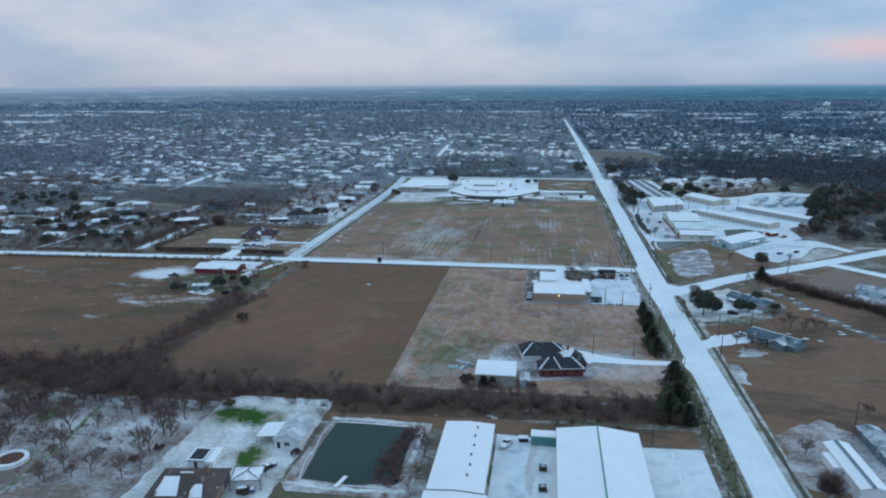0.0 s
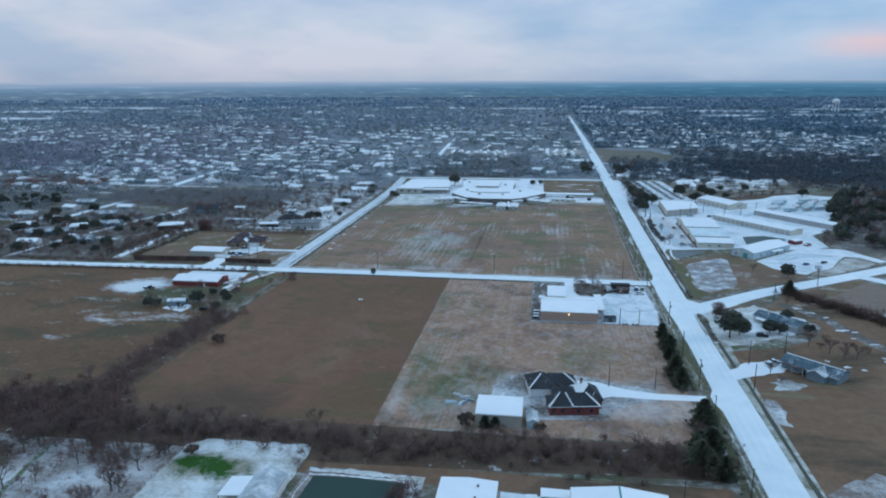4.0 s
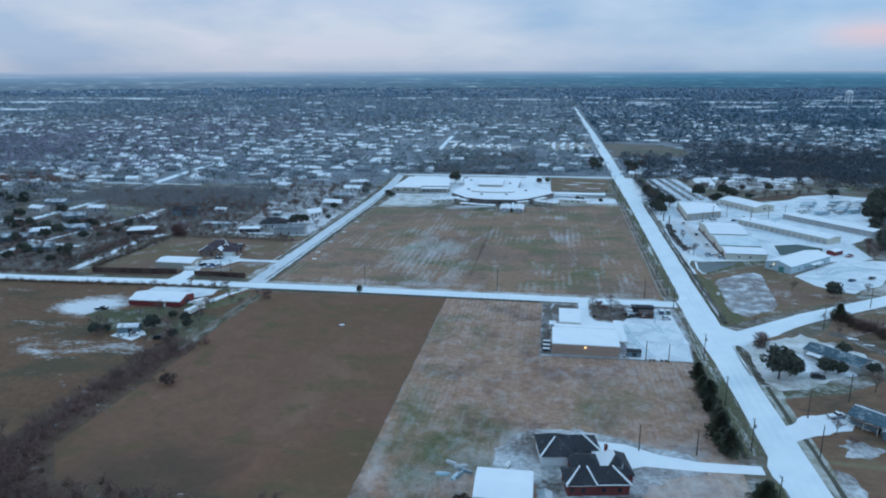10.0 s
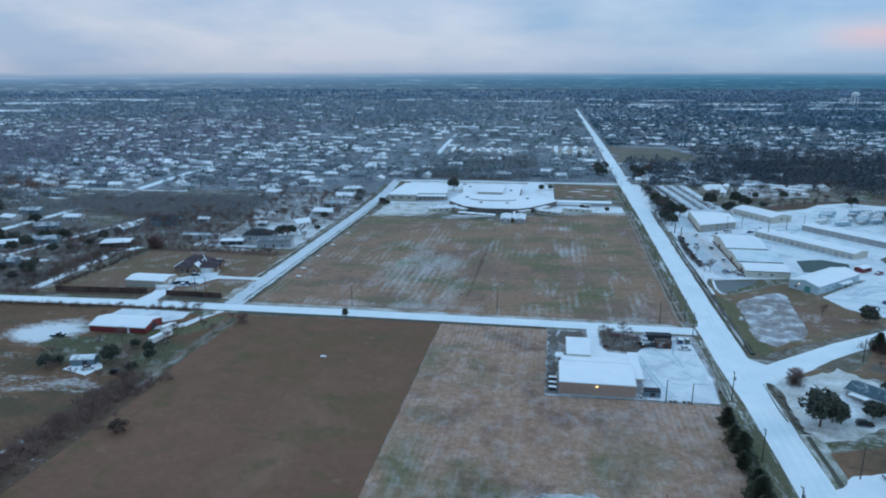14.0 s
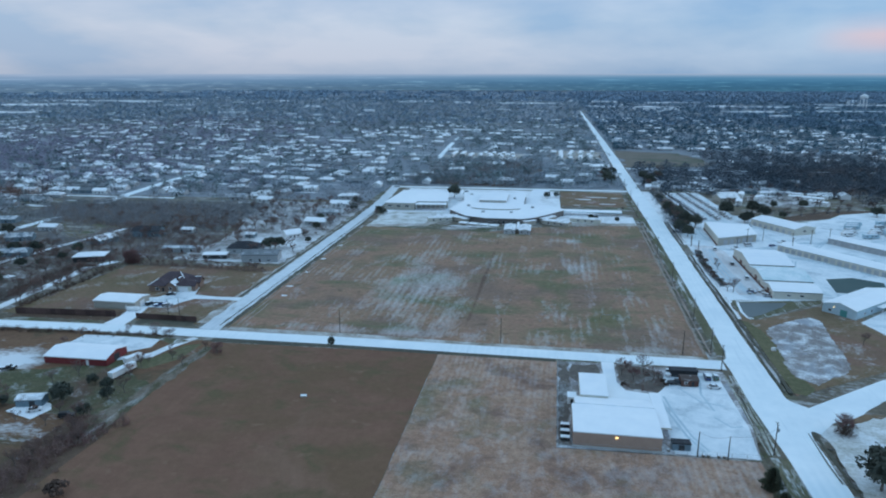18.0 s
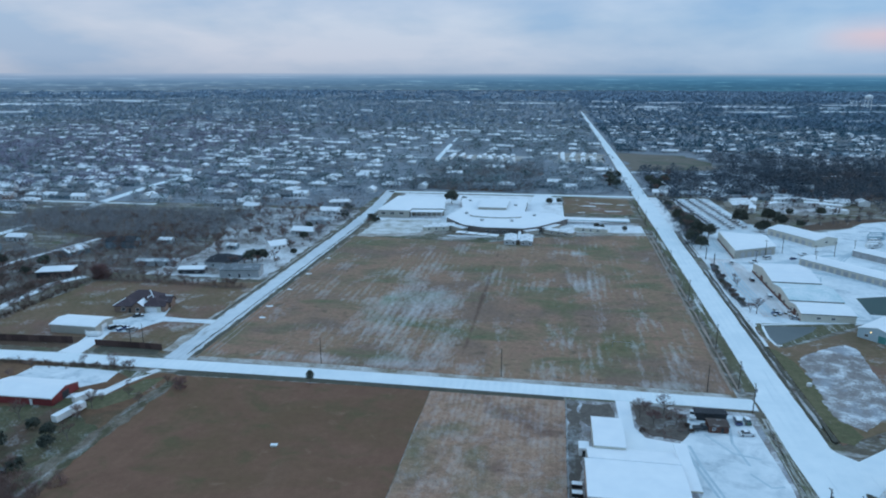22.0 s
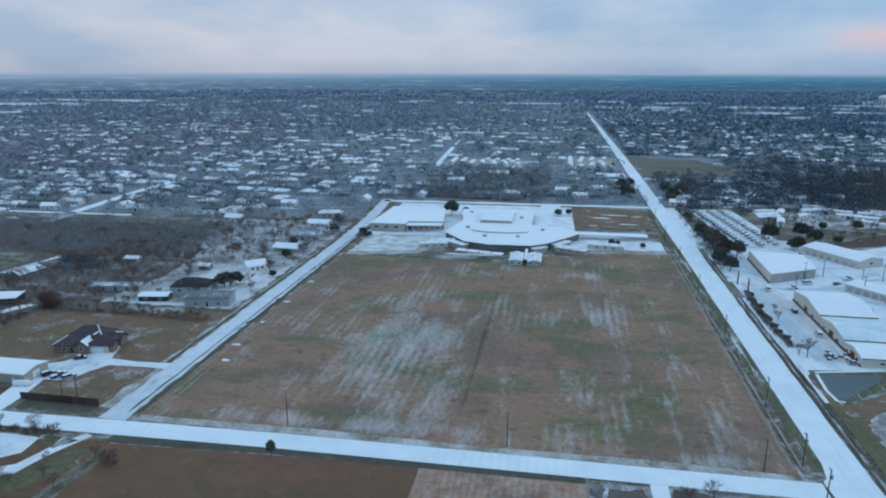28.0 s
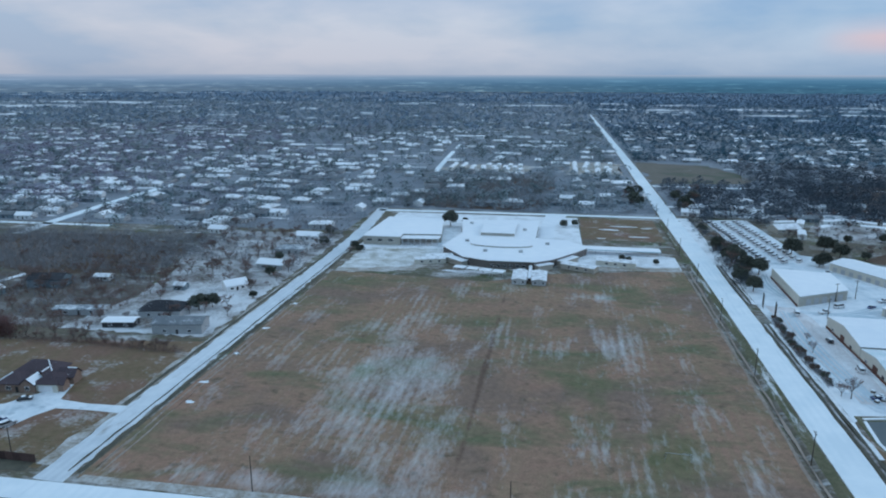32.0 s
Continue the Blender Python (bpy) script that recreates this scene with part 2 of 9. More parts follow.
STUBBLE = surface("stubble_rows", (0.288, 0.162, 0.110), (0.372, 0.236, 0.168), 0.8, 0.95, snow=0.10, snow_scale=0.20, rows=1.9, row_amount=0.3, stretch=(1.3, 0.8, 1), edge=0.18, drift=((18, 314, 32, 14, 0.06), (28, 246, 28, 10, 0.26), (10, 257, 18, 12, 0.30), (-11, 260, 9, 10, 0.28), (-24, 248, 14, 14, 0.14), (34, 262, 16, 8, 0.16), (-40, 236, 16, 8, 0.10), (-53, 246, 3, 22, 0.14)), cover=0.36, bump=0.05, grit=0.42, tints=(((0.205, 0.122, 0.092), 0.05, 0.50, 0.64, (1, 1, 1)), ((0.185, 0.148, 0.088), 0.028, 0.54, 0.70, (1, 1, 1)), ((0.165, 0.142, 0.080), 0.05, 0.36, 0.66, (1, 1, 1), -48, 275, 12, 60), ((0.105, 0.112, 0.055), 0.07, 0.24, 0.62, (1, 1, 1), -36, 256, 26, 34)))
PASTURE = surface("pasture", (0.298, 0.166, 0.120), (0.268, 0.176, 0.114), 0.16, 0.95, snow=0.09, snow_scale=0.06, rows=3.6, row_amount=0.55, stretch=(1.6, 0.5, 1), edge=0.13, drift=((-82, 474, 30, 62, 0.135), (2, 520, 12, 50, 0.06), (-85, 407, 52, 6, 0.15), (-54, 416, 14, 10, 0.09), (-5, 583, 14, 7, 0.16), (-47, 480, 3, 90, 0.05), (25, 404, 26, 4, 0.10)), cover=0.42, bump=0.05, grit=0.32,
                  tints=(((0.212, 0.138, 0.104), 0.02, 0.47, 0.60, (1, 1, 1)), ((0.140, 0.134, 0.074), 0.026, 0.50, 0.66, (0.7, 1.6, 1)), ((0.30, 0.190, 0.130), 0.09, 0.58, 0.72, (1, 1.5, 1)), ((0.15, 0.105, 0.07), 0.2, 0.56, 0.70, (1, 1.3, 1)),
                         ((0.125, 0.128, 0.062), 0.05, 0.36, 0.62, (1, 0.5, 1), -13, 465, 17, 50), ((0.132, 0.125, 0.062), 0.06, 0.38, 0.64, (1, 0.6, 1), 14, 442, 18, 34), ((0.12, 0.125, 0.05), 0.06, 0.40, 0.58, (1, 0.6, 1), -93, 476, 7, 26), ((0.13, 0.08, 0.058), 0.2, 0.34, 0.56, (1, 0.3, 1), -48.5, 490, 1.7, 110)))
LITTER = surface("leaf_litter", (0.086, 0.051, 0.036), (0.135, 0.088, 0.060), 0.5, 0.95, snow=0.14, snow_scale=0.15, grit=0.2)
DITCH = surface("ditch_grass", (0.072, 0.082, 0.042), (0.15, 0.128, 0.08), 0.6, 0.95, snow=0.30, snow_scale=0.22, stretch=(1.6, 0.16, 1), grit=0.25, cover=0.8)
ICE_MUD = surface("patchy_snow_on_mud", (0.19, 0.165, 0.16), (0.28, 0.255, 0.25), 0.6, 0.9, snow=0.36, snow_scale=0.16, edge=0.07, cover=0.78, grit=0.2, tints=(((0.31, 0.32, 0.35), 0.07, 0.50, 0.60, (1, 1, 1)),))
DUST = surface("snow_dusting_on_grass", (0.165, 0.125, 0.08), (0.235, 0.185, 0.13), 0.4, 0.95, snow=0.42, snow_scale=0.09, edge=0.16, cover=0.75)
YARD = surface("driven_snow_yard", (0.50, 0.57, 0.62), (0.80, 0.825, 0.85), 0.16, 0.8, bump=0.04, spec=0.05, snow=0.40, snow_scale=0.05, edge=0.15, tints=(((0.36, 0.43, 0.48), 0.10, 0.50, 0.66, (1, 1, 1)),))
GARDEN = surface("trodden_garden_snow", (0.20, 0.185, 0.13), (0.38, 0.36, 0.31), 0.5, 0.9, snow=0.62, snow_scale=0.11, edge=0.13, spec=0.05, cover=0.8, tints=(((0.036, 0.092, 0.022), 0.12, 0.30, 0.42, (1, 1, 1), -96, 192, 14, 8), ((0.06, 0.11, 0.03), 0.12, 0.34, 0.46, (1, 1, 1), -83, 168, 5, 10)), drift=((-96, 192, 13, 7, -0.30), (-83, 168, 5, 9, -0.26)))
SCRUB = surface("scrub_under_snow", (0.155, 0.116, 0.100), (0.235, 0.180, 0.158), 0.5, 0.95, snow=0.38, snow_scale=0.085, edge=0.13, cover=0.72, grit=0.25, drift=((-120, 182, 12, 16, 0.10), (-134, 176, 8, 14, 0.08), (-150, 178, 8, 7, 0.12), (-134, 140, 26, 12, -0.1), (-170, 188, 26, 9, -0.12)), tints=(((0.045, 0.095, 0.026), 0.12, 0.34, 0.46, (1, 1, 1), -160, 183, 8, 8), ((0.06, 0.085, 0.03), 0.1, 0.40, 0.5, (1, 1, 1), -150, 158, 10, 9)))
GREEN_DUST = surface("snow_dusted_green_grass", (0.10, 0.11, 0.05), (0.24, 0.20, 0.13), 0.7, 0.95, snow=0.44, snow_scale=0.2, edge=0.16, cover=0.75)
TRACK = surface("pale_dry_track", (0.25, 0.195, 0.16), (0.35, 0.285, 0.24), 0.6, 0.95, snow=0.12, snow_scale=0.3, grit=0.2)
FURROW = surface("dark_ditch", (0.055, 0.055, 0.045), (0.11, 0.10, 0.075), 0.5, 0.9, snow=0.05, snow_scale=0.2, stretch=(1, 0.25, 1))
LUSH = surface("lush_green_verge", (0.082, 0.088, 0.042), (0.155, 0.132, 0.075), 0.5, 0.95, snow=0.08, snow_scale=0.2, grit=0.25)
GRAVEL = surface("snow_on_gravel_drive", (0.44, 0.405, 0.405), (0.60, 0.565, 0.565), 0.4, 0.9, snow=0.36, snow_scale=0.12, edge=0.16, stretch=(1.6, 0.5, 1), grit=0.1)
GARDEN_WEST = surface("snowy_garden_ground", (0.165, 0.142, 0.135), (0.255, 0.235, 0.228), 0.4, 0.95, snow=0.44, snow_scale=0.075, edge=0.12, cover=0.74, grit=0.3, drift=((-188, 545, 26, 24, 0.20), (-178, 512, 18, 16, 0.16), (-206, 500, 34, 5, 0.14), (-307, 563, 20, 5, 0.25), (-240, 517, 18, 3, 0.16)), tints=(((0.105, 0.082, 0.068), 0.05, 0.46, 0.60, (1, 1, 1)),))
MARGIN = surface("pale_worn_field_margin", (0.13, 0.098, 0.072), (0.235, 0.195, 0.158), 0.7, 0.95, snow=0.22, snow_scale=0.22, edge=0.08, cover=0.42, grit=0.4, stretch=(1.6, 0.5, 1), tints=(((0.085, 0.075, 0.042), 0.16, 0.50, 0.62, (1, 0.6, 1)),))
MEADOW = surface("rough_barn_meadow", (0.062, 0.072, 0.034), (0.125, 0.105, 0.064), 0.35, 0.95, snow=0.19, snow_scale=0.14, edge=0.10, cover=0.6, grit=0.4, tints=(((0.12, 0.075, 0.052), 0.06, 0.50, 0.64, (1, 1, 1)),))
TYRE = surface("driven_tyre_track", (0.42, 0.51, 0.57), (0.55, 0.63, 0.68), 0.5, 0.8, spec=0.05)
# distance haze put into the ground colour, teal towards the east
HAZE_GROUND = surface("haze_blue_town_ground", (0.182, 0.202, 0.232), (0.240, 0.256, 0.284), 0.05, 0.95, snow=0.10, snow_scale=0.03, edge=0.10, stretch=(0.4, 1.6, 1), grit=0.2, tints=(((0.070, 0.130, 0.175), 0.006, 0.30, 0.42, (1, 1, 1), 1100, 1700, 1000, 1700),))
DULL = surface("dull_brown_grass", (0.140, 0.118, 0.096), (0.178, 0.150, 0.122), 0.1, 0.95, grit=0.2, snow=0.05, snow_scale=0.05, edge=0.1, cover=0.5, tints=(((0.10, 0.105, 0.075), 0.02, 0.5, 0.62, (1, 1, 1)),))
TAN = surface("tan_winter_field", (0.196, 0.140, 0.112), (0.245, 0.180, 0.145), 0.1, 0.95, grit=0.2, snow=0.04, snow_scale=0.05, edge=0.1, cover=0.5, tints=(((0.160, 0.118, 0.090), 0.03, 0.5, 0.64, (1, 1, 1)),))
SCRUB_DARK = surface("dark_scrub_ground", (0.095, 0.078, 0.068), (0.16, 0.135, 0.118), 0.4, 0.95, snow=0.17, snow_scale=0.08, edge=0.12, cover=0.66, grit=0.25)
# water whose grey sky reflection is painted into the base colour
POND_SKY_GREY = surface("pond_with_sky_grey", (0.085, 0.100, 0.104), (0.118, 0.132, 0.134), 0.08, 0.4, spec=0.2)
WATER = surface("pond_water", (0.024, 0.050, 0.044), (0.036, 0.066, 0.056), 0.05, 0.35, spec=0.10, tints=(((0.052, 0.044, 0.042), 0.05, 0.42, 0.60, (1, 1, 1), -44, 162, 10, 12), ((0.048, 0.044, 0.042), 0.05, 0.42, 0.60, (1, 1, 1), -64, 164, 6, 16)))


class Shape:
    """Collects faces of one mesh."""

    def __init__(self):
        self.v, self.f = [], []

    def add(self, pts, faces):
        k = len(self.v)
        self.v += [tuple(p) for p in pts]
        self.f += [tuple(k + i for i in f) for f in faces]
        return self

    def box(self, x0, x1, y0, y1, z0, z1):
        p = [(x, y, z) for z in (z0, z1) for x, y in ((x0, y0), (x1, y0), (x1, y1), (x0, y1))]
        return self.add(p, [(3, 2, 1, 0), (4, 5, 6, 7), (0, 1, 5, 4), (1, 2, 6, 5), (2, 3, 7, 6), (3, 0, 4, 7)])

    def slab(self, poly, z0, z1):
        n = len(poly)
        p = [(x, y, z0) for x, y in poly] + [(x, y, z1) for x, y in poly]
        return self.add(p, [tuple(range(n - 1, -1, -1)), tuple(range(n, 2 * n))] + [(i, (i + 1) % n, n + (i + 1) % n, n + i) for i in range(n)])

    def tube(self, a, b, r0, r1, sides=6, caps=True):
        a, b = Vector(a), Vector(b)
        d = (b - a).normalized()
        u = d.orthogonal().normalized()
        w = d.cross(u)
        ring = [(math.cos(2 * math.pi * i / sides), math.sin(2 * math.pi * i / sides)) for i in range(sides)]
        p = [a + (u * c + w * s) * r0 for c, s in ring] + [b + (u * c + w * s) * r1 for c, s in ring]
        return self.add(p, [(i, (i + 1) % sides, sides + (i + 1) % sides, sides + i) for i in range(sides)]
                        + ([tuple(range(sides - 1, -1, -1)), tuple(range(sides, 2 * sides))] if caps else []))

    def mesh(self, name, mat):
        me = bpy.data.meshes.new(name)
        me.from_pydata(self.v, [], self.f)
        me.materials.append(mat)
        return me


def part(name, shape, mat, parent=None, label="", at=None):
    ob = new(name, shape.mesh(name, mat) if isinstance(shape, Shape) else shape)
    if at is not None:
        ob.matrix_basis = at
    if parent is not None:
        ob.parent = parent
    return tagged(ob, label)


def thing(name, label, category, x=0, y=0, turn=0, z=0, group="", kind=""):
    ob = new(name)
    ob.empty_display_size = 0.5
    ob.matrix_basis = pose(x, y, z, 0, 0, turn)
    return tagged(ob, label, category, group, kind)


def sheet(name, poly, mat, z, label, thick=0.3, category="ground"):
    return tagged(part(name, Shape().slab(poly, z - thick, z), mat), label, category, kind="structure")


def ragged(poly, amp, seed=1, step=2.5):
    """The outline with uneven, wandering edges."""
    r = random.Random(seed)
    out = []
    for (xa, ya), (xb, yb) in zip(poly, poly[1:] + poly[:1]):
        n = max(1, int(math.hypot(xb - xa, yb - ya) / step))
        out += [(xa + (xb - xa) * i / n + r.gauss(0, amp), ya + (yb - ya) * i / n + r.gauss(0, amp)) for i in range(n)]
    return out


def lane(x0, x1, y0, y1, wobble=0.3, seed=1):
    """A long strip along y with slightly uneven edges."""
    r = random.Random(seed)
    n = max(2, int((y1 - y0) / 7))
    ys = [y0 + (y1 - y0) * i / n for i in range(n + 1)]
    return [(x1 + r.gauss(0, wobble), v) for v in ys] + [(x0 + r.gauss(0, wobble), v) for v in ys[::-1]]


def rect(x0, x1, y0, y1):
    return [(x0, y0), (x1, y0), (x1, y1), (x0, y1)]


def strip(points, width):
    """The outline of a way along the points."""
    left, right = [], []
    for i, p in enumerate(points):
        a, b = Vector(points[max(i - 1, 0)]), Vector(points[min(i + 1, len(points) - 1)])
        d = (b - a).normalized()
        nrm = Vector((-d.y, d.x)) * width / 2
        left.append(tuple(Vector(p) + nrm))
        right.append(tuple(Vector(p) - nrm))
    return right + left[::-1]


def blob(x, y, rx, ry, seed, n=26, rough=0.3):
    r = random.Random(seed)
    ph = [r.uniform(0, 6.28) for _ in range(4)]
    out = []
    for i in range(n):
        a = 2 * math.pi * i / n
        k = 1 + rough * (0.5 * math.sin(2 * a + ph[0]) + 0.35 * math.sin(3 * a + ph[1]) + 0.3 * math.sin(5 * a + ph[2]) + 0.2 * math.sin(9 * a + ph[3]))
        out.append((x + rx * k * math.cos(a), y + ry * k * math.sin(a)))
    return out


# ---------------------------------------------------------------- ground, fields and roads
DITCHES = ((49.6, 1.5, 0.8), (69.6, 1.6, 0.9))


def ground_height(x, y):
    z = 0.0
    for c, w, d in DITCHES:
        if abs(x - c) < w:
            z = -d * (1 - abs(x - c) / w)
    for y0, y1 in ((100, 262), (262, 262.05), (283, 291), (338, 372), (384, 402), (560, 585), (655, 668), (780, 2600)):
        if y0 <= y <= y1:
            z = 0.0
    return z


g = Shape()
gx = [-9000, -4900, -2400, -1200, -600, -300, -150, 0, 48, 48.8, 49.6, 50.4, 51.2, 60, 68, 68.8, 69.6, 70.4, 71.3, 150, 300, 600, 1200, 2400, 4900, 9000]
gy = [-9000, -4900, -2000, -600, 0, 100, 160, 190, 220, 250.9, 251, 262, 262.1, 282.9, 283, 291, 291.1, 310, 337.9, 338, 372, 372.1, 383.9, 384, 402, 402.1, 450, 500,
      559.9, 560, 585, 585.1, 620, 654.9, 655, 668, 668.1, 720, 779.9, 780, 1200, 2000, 3200, 4900, 9000]
g.v = [(x, y, ground_height(x, y)) for y in gy for x in gx]
g.f = [(j * len(gx) + i, j * len(gx) + i + 1, (j + 1) * len(gx) + i + 1, (j + 1) * len(gx) + i) for j in range(len(gy) - 1) for i in range(len(gx) - 1)]
tagged(part("ground", g, GROUND), "winter scrubland dusted with patchy snow", "ground", kind="structure")

sheet("field_brown", [(-56, 222), (-55.5, 388), (-149, 384), (-146, 322), (-152, 238), (-139, 222)], SOIL, 0.03, "bare brown ploughed field", 0.2, "field")
sheet("field_stubble", [(-55.8, 222), (47, 224), (47.5, 327), (-9.4, 325.4), (-9.6, 388), (-55.3, 388)], STUBBLE, 0.03, "tan stubble field with snow in its rows", 0.2, "field")
sheet("field_pasture", [(-150, 400), (47.8, 399), (46, 640), (-30, 620), (-60, 600), (-148, 606)], PASTURE, 0.03, "large brown pasture streaked with thin snow", 0.2, "field")
sheet("field_east", [(71.5, 140), (240, 140), (262, 230), (203, 288), (166, 324), (146, 346), (127, 370), (117, 384), (104, 362), (118, 338), (112, 322), (93, 309), (72, 302)], GRASS, 0.03, "brown grass field beside the road", 0.2, "field")
sheet("field_west", [(-420, 225), (-166, 222), (-161, 330), (-150, 384), (-206, 386.5), (-280, 382.5), (-420, 376.5)], FIELD_WEST, 0.03, "brown winter field with thin snow", 0.2, "field")
sheet("field_northwest", [(-262, 402), (-164, 402), (-164, 496), (-252, 484)], LAWN, 0.03, "green and brown lawn round a house", 0.2, "field")
sheet("field_school_green", rect(-8, 46, 708, 778), LAWN, 0.03, "green lawn beside the school", 0.2, "field")
sheet("field_far", ragged([(66, 962), (165, 978), (176, 1030), (150, 1120), (66, 1146)], 2.5, 62, 12), DULL, 0.05, "far brown field", 0.2, "field")
sheet("verge_east", [(70.8, 372), (140, 418), (118, 478), (112, 472), (77, 447), (71.3, 462)], LAWN, 0.03, "grass verge round an empty lot", 0.2, "field")

ROAD_Z = 0.12
sheet("road_main", [(67.6, -300), (67.4, 150), (67.4, 230), (67.0, 262), (66.6, 300)] + lane(0, 66.4, 310, 640, 0.2, 3)[:48] + [(66.8, 660), (65.4, 790), (64.8, 1040), (62.4, 1300), (57.4, 1700), (53.2, 2010), (52.4, 2210), (47.4, 2210), (46.6, 2010), (49.2, 1700), (52.0, 1300), (52.8, 1040), (53.4, 790), (55.0, 655), (55.5, 560), (55.7, 480), (55.6, 408), (54.4, 401), (53.0, 399), (53.6, 388), (53.8, 362), (54.6, 346), (55.6, 330), (56.2, 300), (56.2, 264), (54.6, 259), (54.6, 254), (56.2, 248), (56.6, 220), (56.4, 150), (56.4, -300)], SNOW_ROAD, ROAD_Z, "straight road covered in trodden snow", 0.6, "road")
sheet("road_cross", [(-420, 378), (-280, 383.5), (-200, 387.5), (-100, 389.8), (52.3, 390.2), (52.3, 398.2), (-100, 398), (-200, 395.8), (-280, 391.5), (-420, 386)],
      SNOW_ROAD, ROAD_Z + 0.01, "snow-covered side road between the fields", 0.5, "road")
sheet("road_west", ragged([(-161.5, 397), (-152.4, 397), (-152.6, 620), (-155, 700), (-163, 790), (-171, 790), (-164, 700), (-161.8, 620)], 0.32, 47, 3), SNOW_WORN, ROAD_Z + 0.02,
      "snow-covered lane along the pasture", 0.5, "road")
sheet("road_east", strip([(66, 349), (74, 359), (107, 385.5), (145, 411), (190, 442), (260, 492)], 9.5), SNOW_ROAD, ROAD_Z + 0.015, "snow-covered side street", 0.5, "road")
sheet("road_east_branch", strip([(168, 424), (178, 414), (192, 398), (230, 356)], 8), SNOW_ROAD, ROAD_Z + 0.025, "snow-covered branch lane", 0.5, "road")
sheet("road_school", strip([(-168, 782), (-100, 785), (53, 789)], 7), SNOW_ROAD, ROAD_Z + 0.02, "snow-covered street behind the school", 0.5, "road")

for i, (x0, x1, y0, y1, lb) in enumerate(((66.9, 67.7, 374, 559, "e"), (69.0, 70.1, 374, 559, "e"), (66.9, 67.7, 586, 654, "e"), (69.0, 70.1, 586, 654, "e"), (68.2, 69.8, 284, 311, "e"), (67.4, 68.6, 318, 347, "e"), (65.6, 66.1, 319, 346, "e"), (69.3, 70.7, 100, 276, "e"), 
                                             (51.6, 55.2, 404, 652, "v"), (50.6, 52.6, 668, 779, "v"), (50.6, 55.6, 264, 330, "v"), (50.2, 55.8, 120, 251, "v"), (-154.5, -153.9, 402, 690, "w"), (-151.9, -150.4, 402, 690, "w"), (-164.2, -162.6, 440, 690, "w"))):
    sheet("ditch_grass", lane(x0, x1, y0, y1, 0.16, i), DITCH if lb == "v" else FURROW, (ROAD_Z + 0.05) if x0 in (-154.5, 66.9, 65.6, 67.4) else 0.05, "dark grass in the roadside ditch", 0.9, "ditch")
for y0, y1 in ((374, 559), (586, 654)):
    sheet("verge_snow", lane(67.9, 68.9, max(y0, 382), y1, 0.25, int(y0)), GARDEN_WEST, 0.07, "snow lying between the ditch lines", 0.1, "verge")
    sheet("verge_snow", lane(70.0, 71.4, max(y0, 448), y1, 0.3, int(y0) + 1), SNOW_THIN, 0.062, "snow lying beside the ditch", 0.1, "verge")
for i, (x0, x1, y0, y1) in enumerate(((-148.2, -147.6, 404, 590), (-145.6, -145.1, 404, 560), (46.6, 47.6, 404, 640), (49.0, 49.8, 404, 640))):
    sheet("farm_track", lane(x0, x1, y0, y1, 0.2, 40 + i), TRACK, 0.05, "pale worn track in the pasture", 0.08, "track")

sheet("verge_cross_north", [(-149, 398.2), (-100, 398.2), (0, 398.4), (46, 398.4), (46, 400.8), (10, 402.2), (-40, 401.0), (-90, 402.4), (-149, 401.4)], DUST, 0.05, "snow-dusted verge of the side road", 0.2, "ground")
sheet("verge_cross_south", [(-150, 384.5), (-100, 386.6), (-56, 387), (-10, 387.2), (-10, 390.1), (-100, 389.7), (-150, 388.6)], FURROW, 0.05, "dark verge below the side road", 0.2, "ground")
sheet("verge_lane_west", lane(-165.4, -161.6, 404, 610, 0.7, 91), DUST, 0.046, "snow-dusted verge of the lane", 0.2, "ground")

sheet("verge_snow", lane(65.2, 73.5, 656, 790, 0.5, 96), SNOW_THIN, 0.07, "snowy shoulder of the main road", 0.2, "ground")
sheet("verge_road_east", lane(67.0, 73.6, 100, 312, 0.5, 95), GREEN_DUST, 0.028, "snow-dusted green verge of the main road", 0.2, "ground")

sheet("town_ground", [(-500, 690), (-172, 704), (-172, 792), (52, 795), (51.5, 1040), (50.6, 1300), (47.6, 1700), (45.2, 2010), (46, 2212), (53, 2212), (58, 1700), (63, 1300), (66.5, 1000), (66.5, 800), (300, 800), (480, 640), (4200, 3200), (3000, 4600), (-3400, 4600), (-4400, 3200), (-900, 560)], HAZE_GROUND, 0.024, "ground among the town's trees, blued for haze", 0.2, "ground")

# distance: a glowing ring of far land, haze painted in by height and side
haze = bpy.data.materials.new("far_haze")
haze.use_nodes = True
hn, hl = haze.node_tree.nodes, haze.node_tree.links
hn.clear()
hgeo, hsep = hn.new("ShaderNodeNewGeometry"), hn.new("ShaderNodeSeparateXYZ")
hl.new(hgeo.outputs["Position"], hsep.inputs[0])
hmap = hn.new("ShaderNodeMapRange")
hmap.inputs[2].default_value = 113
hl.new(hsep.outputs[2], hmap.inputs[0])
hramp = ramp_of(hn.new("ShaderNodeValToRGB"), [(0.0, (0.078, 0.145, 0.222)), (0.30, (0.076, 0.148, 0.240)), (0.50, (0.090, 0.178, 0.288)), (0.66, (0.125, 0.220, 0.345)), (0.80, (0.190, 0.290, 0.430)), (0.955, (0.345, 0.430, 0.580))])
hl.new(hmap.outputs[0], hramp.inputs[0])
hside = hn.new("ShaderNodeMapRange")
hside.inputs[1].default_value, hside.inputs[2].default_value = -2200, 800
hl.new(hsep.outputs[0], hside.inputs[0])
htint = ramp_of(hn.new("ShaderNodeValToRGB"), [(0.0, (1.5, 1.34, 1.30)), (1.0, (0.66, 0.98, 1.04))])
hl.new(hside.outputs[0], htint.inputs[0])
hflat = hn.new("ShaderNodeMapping")
